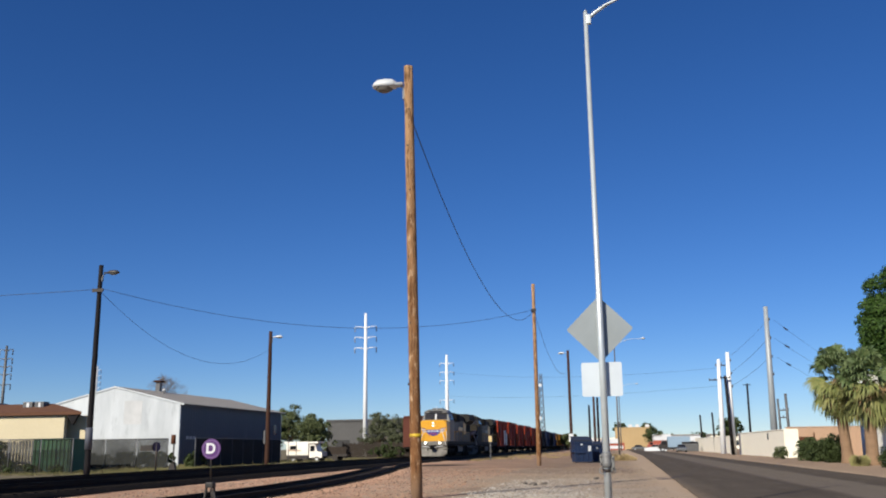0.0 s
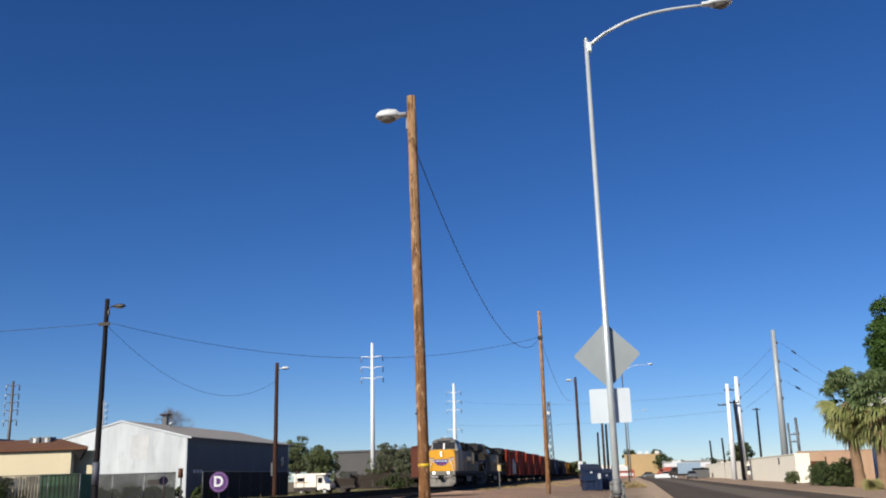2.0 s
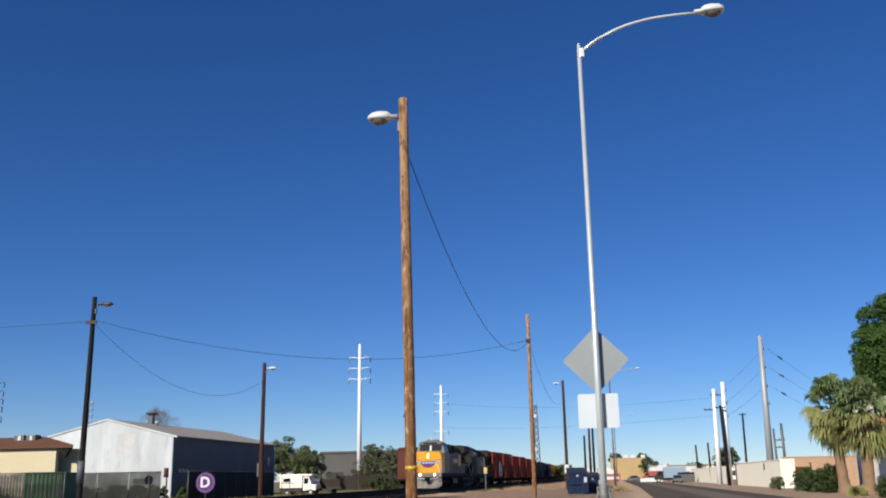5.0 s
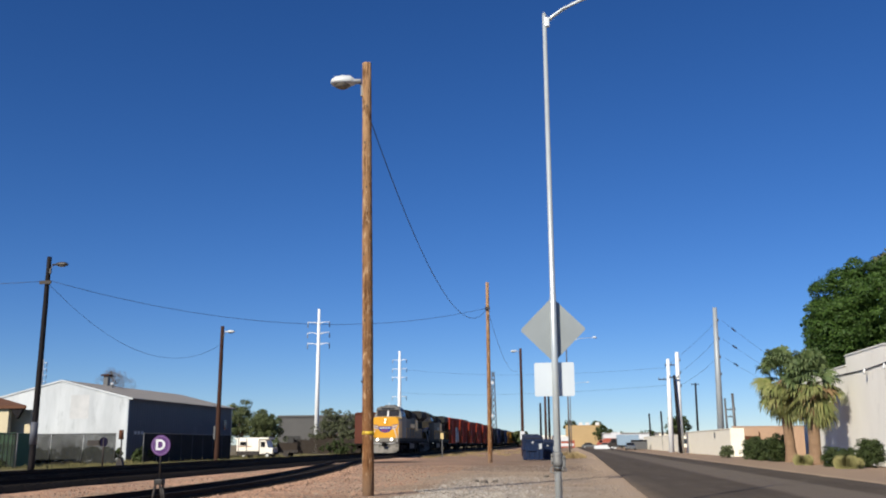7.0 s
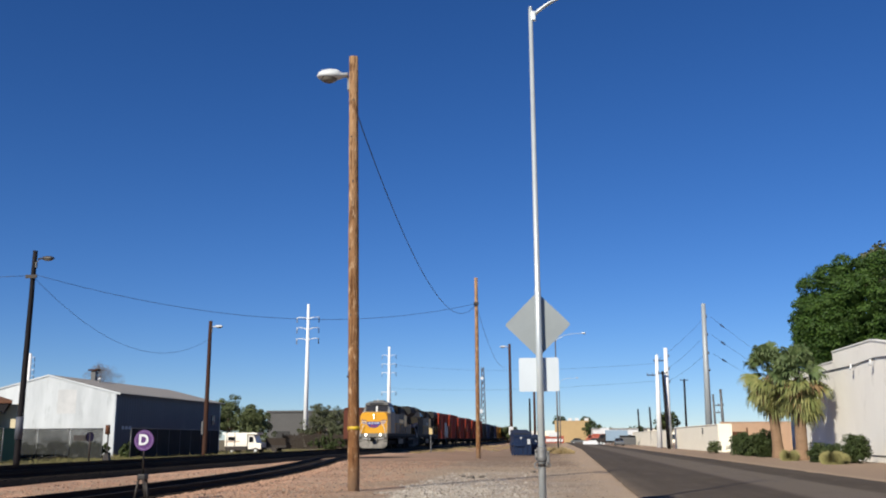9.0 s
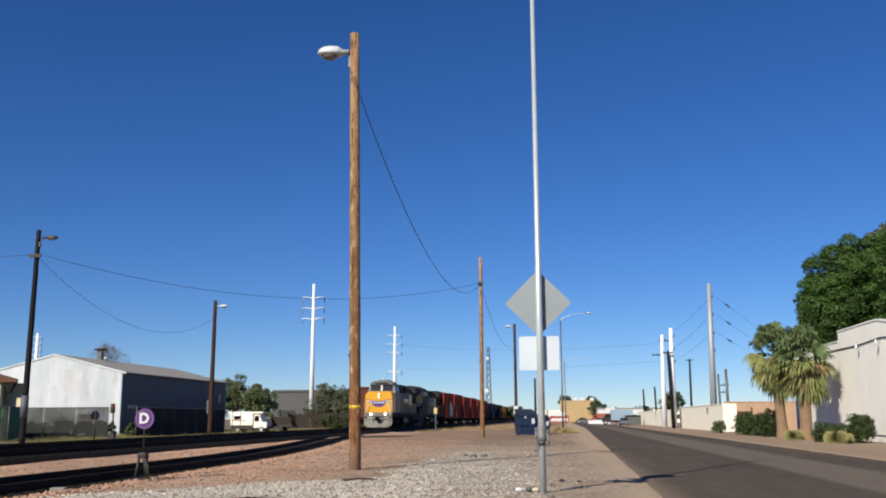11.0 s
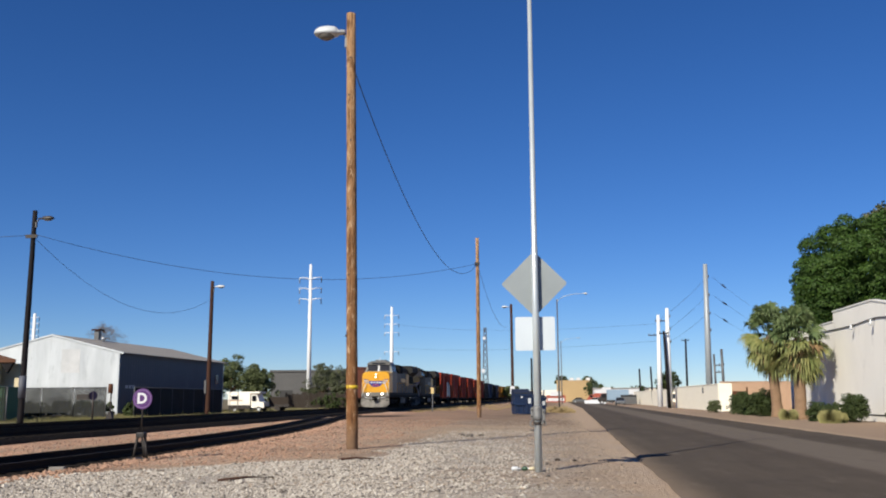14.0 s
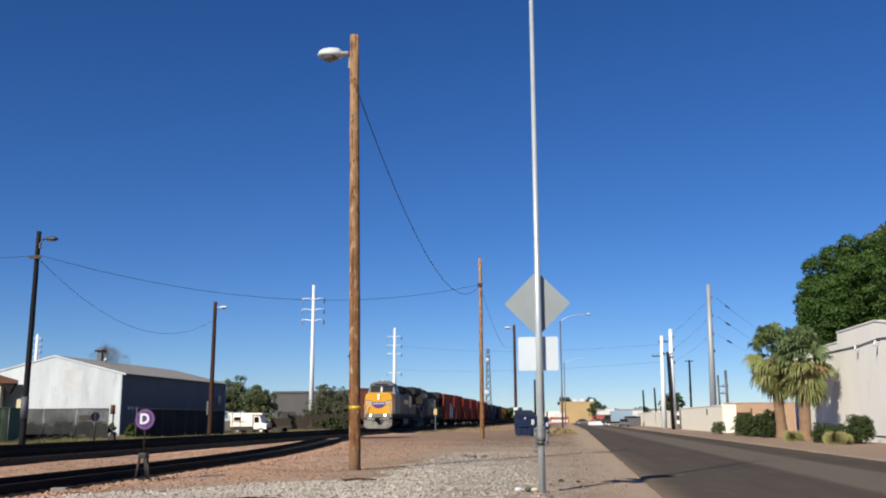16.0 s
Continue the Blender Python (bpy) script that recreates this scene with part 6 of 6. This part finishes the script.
shrub((15.3, 94.0, 0), [(0, 0, 0.5, 0.6, 0.6, 0.6, 40)], 40, LEAF_DUSTY, 0.09, "small dusty shrub at the wall end", 0.2)
shrub((19.3, 55.6, 0), [(0, 0, 0.5, 0.8, 0.8, 0.6, 40)], 50, LEAF_DUSTY, 0.08, "small dusty shrub by the building", 0.2)
shrub((-40.0, 77.5, 0), [(0, 0, 0.6, 2.4, 0.7, 0.8, 80), (-2.6, 0, 0.7, 1.6, 0.7, 0.8, 50)], 45, LEAF_DARK, 0.12, "dark green shrub along the yard fence")
shrub((-35.6, 77.0, 0), [(0, 0, 0.6, 1.0, 0.8, 0.8, 60)], 45, LEAF_DARK, 0.12, "dark green shrub beside the shed corner")
shrub((-45.5, 77.5, 0), [(0, 0, 0.5, 1.6, 0.7, 0.7, 50)], 45, LEAF_DARK, 0.12, "low dark shrub by the fence")
shrub((-42.6, 61.3, 0), [(0, 0, 0.35, 0.9, 0.4, 0.45, 60), (1.5, 0, 0.25, 0.9, 0.35, 0.35, 50), (3.6, 0, 0.2, 1.0, 0.3, 0.3, 40)], 50, LEAF_DARK, 0.07, "low dark shrubs before the picket fence", 0.2)
shrub((-43.9, 61.4, 0), [(0, 0, 1.1, 0.9, 0.6, 1.15, 110)], 55, LEAF_DARK, 0.08, "dense dark shrub before the picket fence")
shrub((-45.9, 61.5, 0), [(0, 0, 1.2, 1.3, 0.9, 1.25, 130)], 55, LEAF_DARK, 0.09, "dark dense shrub at the yard edge")
shrub((-36.0, 148.0, 0), [(0, 0, 0.9, 3.0, 1.0, 1.2, 70)], 40, LEAF_DARK, 0.16, "dark scrub beside the board fence")
shrub((-31.5, 152.0, 0), [(0, 0, 0.9, 2.5, 1.0, 1.4, 60)], 40, LEAF_DUSTY, 0.16, "dusty scrub beside the tracks")


def blades(name, spots, n, h, r, material, label, group="grass tufts"):
    """Tufts of thin grass blades; one mesh."""
    v, f = [], []
    for x, y, s in spots:
        z0 = ground_z(x, y)
        for _ in range(n):
            a, q = rng.uniform(0, 6.28), r * math.sqrt(rng.uniform()) * s
            px, py = x + q * math.cos(a), y + q * math.sin(a)
            hh = h * s * rng.uniform(0.5, 1.05) * (1 - 0.55 * (q / (r * s)) ** 2)
            out = rng.uniform(0.05, 0.5) * hh
            b = rng.uniform(0, 6.28)
            wx, wy = 0.009 * s * math.cos(b), 0.009 * s * math.sin(b)
            i = len(v)
            v += [(px - wx, py - wy, z0 - 0.02), (px + wx, py + wy, z0 - 0.02), (px + out * math.cos(a) * 0.4, py + out * math.sin(a) * 0.4, z0 + hh * 0.7), (px + out * math.cos(a), py + out * math.sin(a), z0 + hh)]
            f += [(i, i + 1, i + 2), (i + 1, i + 3, i + 2)]
    me = bpy.data.meshes.new(name)
    me.from_pydata(v, [], f)
    me.materials.append(material)
    return new(name, me)


for x, y, s, lab in ((15.4, 55.4, 1.0, "rounded clump of yellow ornamental grass"), (16.0, 56.0, 0.8, "smaller clump of yellow ornamental grass"), (15.2, 64.2, 0.95, "yellow ornamental grass beside a palm")):
    t = blades("ornamental_grass", [(x, y, 1.5 * s)], 2800, 0.52, 0.38, STRAW, lab)
    tagged(t, lab, "grass", "ornamental grasses")
t = blades("dry_grass_tuft", [(0.3, 97.0, 1.6), (0.9, 95.0, 1.2), (-0.2, 99.0, 1.3), (1.1, 99, 1.0)], 420, 0.5, 0.9, HAY, "")
tagged(t, "patch of tan dry grass by the street", "grass", "grass tufts")
spots = [(rng.uniform(-16.5, -14.2), rng.uniform(100, 200), rng.uniform(0.6, 1.3)) for _ in range(220)] + [(rng.uniform(-16, -7), rng.uniform(110, 210), rng.uniform(0.5, 1.0)) for _ in range(120)]
tagged(blades("dry_grass_strip", spots, 60, 0.3, 0.5, HAY, ""), "dry tan grass along the railway", "grass", kind="stuff")
spots = [(rng.uniform(-36, -29), rng.uniform(62, 74), rng.uniform(0.6, 1.2)) for _ in range(160)] + [(rng.uniform(-44, -31), rng.uniform(56, 72), rng.uniform(0.6, 1.2)) for _ in range(160)] + [(rng.uniform(-43, -29), rng.uniform(80, 130), rng.uniform(0.8, 1.4)) for _ in range(160)]
tagged(blades("roadside_weeds", spots, 55, 0.3, 0.6, WEED, ""), "patchy green and yellow weeds beyond the tracks", "weeds", kind="stuff")


def palm(at, h, r, crown_h, label, lean=0.0):
    t = thing("fan_palm", at, label, "palm tree", "palms")
    n = 16
    pts, rad = [], []
    for k in range(n + 1):
        u = k / n
        pts.append((lean * u, 0, -0.2 + (h + 0.2) * u))
        rad.append(r * (1.45 - 0.45 * min(1, u * 5)) * (1 - 0.12 * u) * (1.0 + (0.035 if k % 2 else -0.02)))
    part("trunk", tube(pts, rad, 18), PALM_BARK, t)
    part("crown_boots", tube([(lean, 0, h - 0.7), (lean, 0, h - 0.2), (lean, 0, h + 0.5), (lean, 0, h + 0.9)], [r * 0.9, r * 1.25, r * 1.1, r * 0.3], 14), PALM_BARK, t, "shaggy cut leaf bases")
    for name, material, count, up0, up1, size in (("green_fronds", FROND, 36, 5, 85, 1.32), ("yellow_fronds", FROND_OLD, 46, -72, 5, 1.32), ("dead_fronds", FROND_DEAD, 34, -85, -10, 1.05)):
        v, f = [], []
        for k in range(count):
            az = 2 * math.pi * (k * 0.618034) + rng.uniform(-0.2, 0.2)
            el = radians(rng.uniform(up0, up1))
            d = Vector((math.cos(az) * math.cos(el), math.sin(az) * math.cos(el), math.sin(el)))
            side = Vector((-math.sin(az), math.cos(az), 0))
            side = (Matrix.Rotation(rng.uniform(-0.9, 0.9), 3, d) @ side).normalized()
            nrm = side.cross(d)
            base = Vector((lean, 0, h + crown_h * (0.3 + 0.25 * math.sin(el) + rng.uniform(-0.1, 0.1))))
            stalk = size * rng.uniform(0.6, 1.0)
            hub = base + d * stalk * 0.95
            i = len(v)
            v += [tuple(base - side * 0.03), tuple(base + side * 0.03), tuple(hub + side * 0.02), tuple(hub - side * 0.02)]
            f.append((i, i + 1, i + 2, i + 3))
            for j in range(19):
                a = radians(-100 + 200 * j / 18 + rng.uniform(-3, 3))
                bd = (d * math.cos(a) + side * math.sin(a)).normalized()
                ln = size * rng.uniform(0.8, 1.05) * (0.7 + 0.3 * math.cos(a))
                wv = bd.cross(nrm).normalized() * 0.062 * size
                drop = Vector((0, 0, -1))
                one = hub + bd * ln * 0.5 + drop * 0.04 * ln + nrm * 0.04 * (j % 2)
                two = hub + bd * ln * 0.8 + drop * 0.20 * ln
                tip = hub + bd * ln * 0.95 + drop * 0.52 * ln
                i = len(v)
                v += [tuple(hub), tuple(one + wv), tuple(one - wv), tuple(two + wv * 0.6), tuple(two - wv * 0.6), tuple(tip)]
                f += [(i, i + 1, i + 2), (i + 1, i + 3, i + 4, i + 2), (i + 3, i + 5, i + 4)]
        me = bpy.data.meshes.new(name)
        me.from_pydata(v, [], f)
        me.materials.append(material)
        ob = new(name, me)
        ob.parent = t
    return t


palm((16.5, 72.8, 0), 5.2, 0.38, 2.4, "fan palm with a thick trunk and drooping fronds", -0.3)
palm((16.3, 65.5, 0), 4.6, 0.40, 2.2, "shorter fan palm with a flared trunk base", 0.1)


# ---- loose stones and litter ----
def stones(name, n, area, size, material, label):
    v, f = [], []
    base = [(1, 0, 0), (0, 1, 0), (-1, 0, 0), (0, -1, 0), (0, 0, 1), (0, 0, -1)]
    tri = [(0, 1, 4), (1, 2, 4), (2, 3, 4), (3, 0, 4), (1, 0, 5), (2, 1, 5), (3, 2, 5), (0, 3, 5)]
    for _ in range(n):
        x, y = area()
        s = size * rng.uniform(0.45, 1.0) ** 1.5 * 1.5
        a = rng.uniform(0, 6.28)
        z = ground_z(x, y) + 0.25 * s
        i = len(v)
        for bx, by, bz in base:
            q = rng.uniform(0.7, 1.25)
            px, py = bx * q * rng.uniform(0.8, 1.2), by * q
            v.append((x + s * (px * math.cos(a) - py * math.sin(a)), y + s * (px * math.sin(a) + py * math.cos(a)), z + s * 0.65 * bz * q))
        f += [tuple(i + k for k in t3) for t3 in tri]
    me = bpy.data.meshes.new(name)
    me.from_pydata(v, [], f)
    me.materials.append(material)
    return tagged(new(name, me), label, "gravel", kind="stuff")


def stone_material(name, a, c, d):
    m, nt, b = nodes_of(name, 0.9)
    geo = nt.nodes.new("ShaderNodeNewGeometry")
    col = blend(nt, ramp(nt, geo.outputs["Random Per Island"], 0.0, 0.6), a, c)
    col = blend(nt, ramp(nt, geo.outputs["Random Per Island"], 0.75, 0.9), col, d)
    col = blend(nt, calc(nt, "MULTIPLY", noise_at(nt, geo.outputs["Position"], 30, 3, 0.7), 0.4), col, tuple(0.5 * q for q in a))
    nt.links.new(col, b.inputs["Base Color"])
    return m


def gravel_area():
    while True:
        y = 11 + 32 * rng.uniform() ** 1.5
        x = rng.uniform(-14, 1.5)
        if x > min(-25.5 + 0.85 * y, -4.8) + 0.8 * noise.noise(Vector((x * 0.5, y * 0.5, 0))) and x < 0.4 + 1.2 * noise.noise(Vector((y * 0.4, 3, 0))) - 0.05 * (y - 11):
            fade = min(1.0, max(0.08, (0.4 - x) / 5.0)) * min(1.0, max(0.15, (36 - y) / 14.0)) * (0.6 + 0.8 * noise.noise(Vector((x * 0.7, y * 0.7, 2))))
            if rng.uniform() < fade:
                return x, y


def dirt_area():
    while True:
        x, y = rng.uniform(-18, 1.8), 16 + 50 * rng.uniform() ** 1.2
        if abs(x - track_c(y)) > 1.6:
            return x, y


GRAVEL = stone_material("pale_crushed_stone", (0.305, 0.273, 0.232), (0.51, 0.47, 0.41), (0.10, 0.083, 0.07))
CLOD = stone_material("orange_dirt_clod", (0.31, 0.185, 0.122), (0.42, 0.265, 0.18), (0.10, 0.065, 0.045))
REDSTONE = stone_material("reddish_stone", (0.266, 0.204, 0.148), (0.37, 0.303, 0.237), (0.111, 0.0851, 0.0666))
stones("crushed_stone", 40000, gravel_area, 0.025, GRAVEL, "pale grey crushed stone on the ground")


def bank_area():
    y = rng.uniform(14, 62)
    return track_c(y) + (1.42 + 0.35 * abs(rng.normal())) * (1 if rng.uniform() < 0.75 else -1), y


stones("siding_edge_stones", 5000, bank_area, 0.05, CLOD, "reddish clods along the edge of the siding")
stones("coarse_stones", 1800, gravel_area, 0.045, GRAVEL, "coarse pale stones among the crushed gravel")


def red_area():
    while True:
        x, y = dirt_area()
        if x < min(-26.5 + 0.85 * y, -6.0) - 0.5 * rng.uniform():
            return x, y


stones("dirt_clods", 6000, red_area, 0.036, CLOD, "reddish dirt clods strewn over the lot")
stones("scattered_stones", 9000, dirt_area, 0.028, REDSTONE, "reddish stones scattered over the dirt")
for x, y, s in ((0.11, 23.1, 0.075), (0.50, 22.9, 0.055)):
    bm = bmesh.new()
    bmesh.ops.create_icosphere(bm, subdivisions=2, radius=s)
    for vv in bm.verts:
        vv.co *= 1 + 0.3 * noise.noise(vv.co * 14)
        vv.co.z *= 0.6
    o = part("dark_rock", bm, plain("dark_rock_surface", (0.0518, 0.0407, 0.0333), 0.9))
    o.location = (x, y, ground_z(x, y) + 0.02)
    tagged(o, "small dark rock lying in the dirt", "rock", "rocks")


def bottle(at, colour, label, turn, l=0.24):
    t = thing("litter_bottle", at, label, "litter", "litter", turn=turn)
    part("body", tube([(-l / 2, 0, 0.045), (-l / 2 + 0.02, 0, 0.045), (l / 4, 0, 0.045), (l / 2.4, 0, 0.045), (l / 2, 0, 0.045)], [0.03, 0.045, 0.045, 0.02, 0.018], 12), colour, t)
    part("cap", tube([(l / 2, 0, 0.045), (l / 2 + 0.03, 0, 0.045)], 0.02, 10), SIGN_WHITE, t)


bottle((-0.77, 20.0, 0.0), SIGN_WHITE, "white plastic bottle lying in the dirt", 10, 0.16)
bottle((-0.57, 20.02, 0.0), plain("green_plastic", (0.03, 0.07, 0.04), 0.3), "green plastic bottle lying in the dirt", -15, 0.13)
t = thing("paper_cup", (-0.43, 20.0, 0.0), "crumpled pale paper cup by the pole", "litter", "litter")
part("cup", tube([(-0.06, 0, 0.045), (0.06, 0.02, 0.045)], [0.03, 0.045], 12), CREAM, t)


def stick(a, c, r, label):
    a, c = Vector(a), Vector(c)
    mid = a.lerp(c, 0.5) + Vector((0.0, 0.04, 0.03))
    o = part("stick", tube([a, mid, c], [r, r * 0.9, r * 0.5], 7), WOOD_DARK)
    tagged(o, label, "stick", "sticks")


stick((-5.2, 22.9, 0.03), (-4.35, 22.9, 0.05), 0.03, "dark dry stick lying on gravel")
stick((-6.1, 17.0, 0.03), (-5.2, 17.5, 0.05), 0.025, "thin dark stick lying on gravel")
for x, y, s in ((-3.3, 37.0, 0.16), (-2.9, 37.6, 0.12), (-3.7, 38.2, 0.10), (-1.0, 43.0, 0.12)):
    bm = bmesh.new()
    bmesh.ops.create_icosphere(bm, subdivisions=2, radius=s)
    for vv in bm.verts:
        vv.co *= 1 + 0.35 * noise.noise(vv.co * 9 + Vector((x, y, 0)))
        vv.co.z *= 0.55
    o = part("pale_rock", bm, GRAVEL)
    o.location = (x, y, ground_z(x, y) + 0.04)
    tagged(o, "pale rock lying in the dirt lot", "rock", "rocks")
o = part("concrete_block", boxes((-0.16, 0.16, -0.1, 0.1, -0.03, 0.10), bevel=0.03), surface("weathered_concrete", (0.24, 0.225, 0.205), (0.13, 0.12, 0.11), None, 5.0, 40.0, 0.9, 0, 0.4, 0.01))
o.matrix_basis = pose(-10.45, 19.2, 0.0, 0, 0, 12)
tagged(o, "broken pale concrete block beside the siding rail", "concrete block")
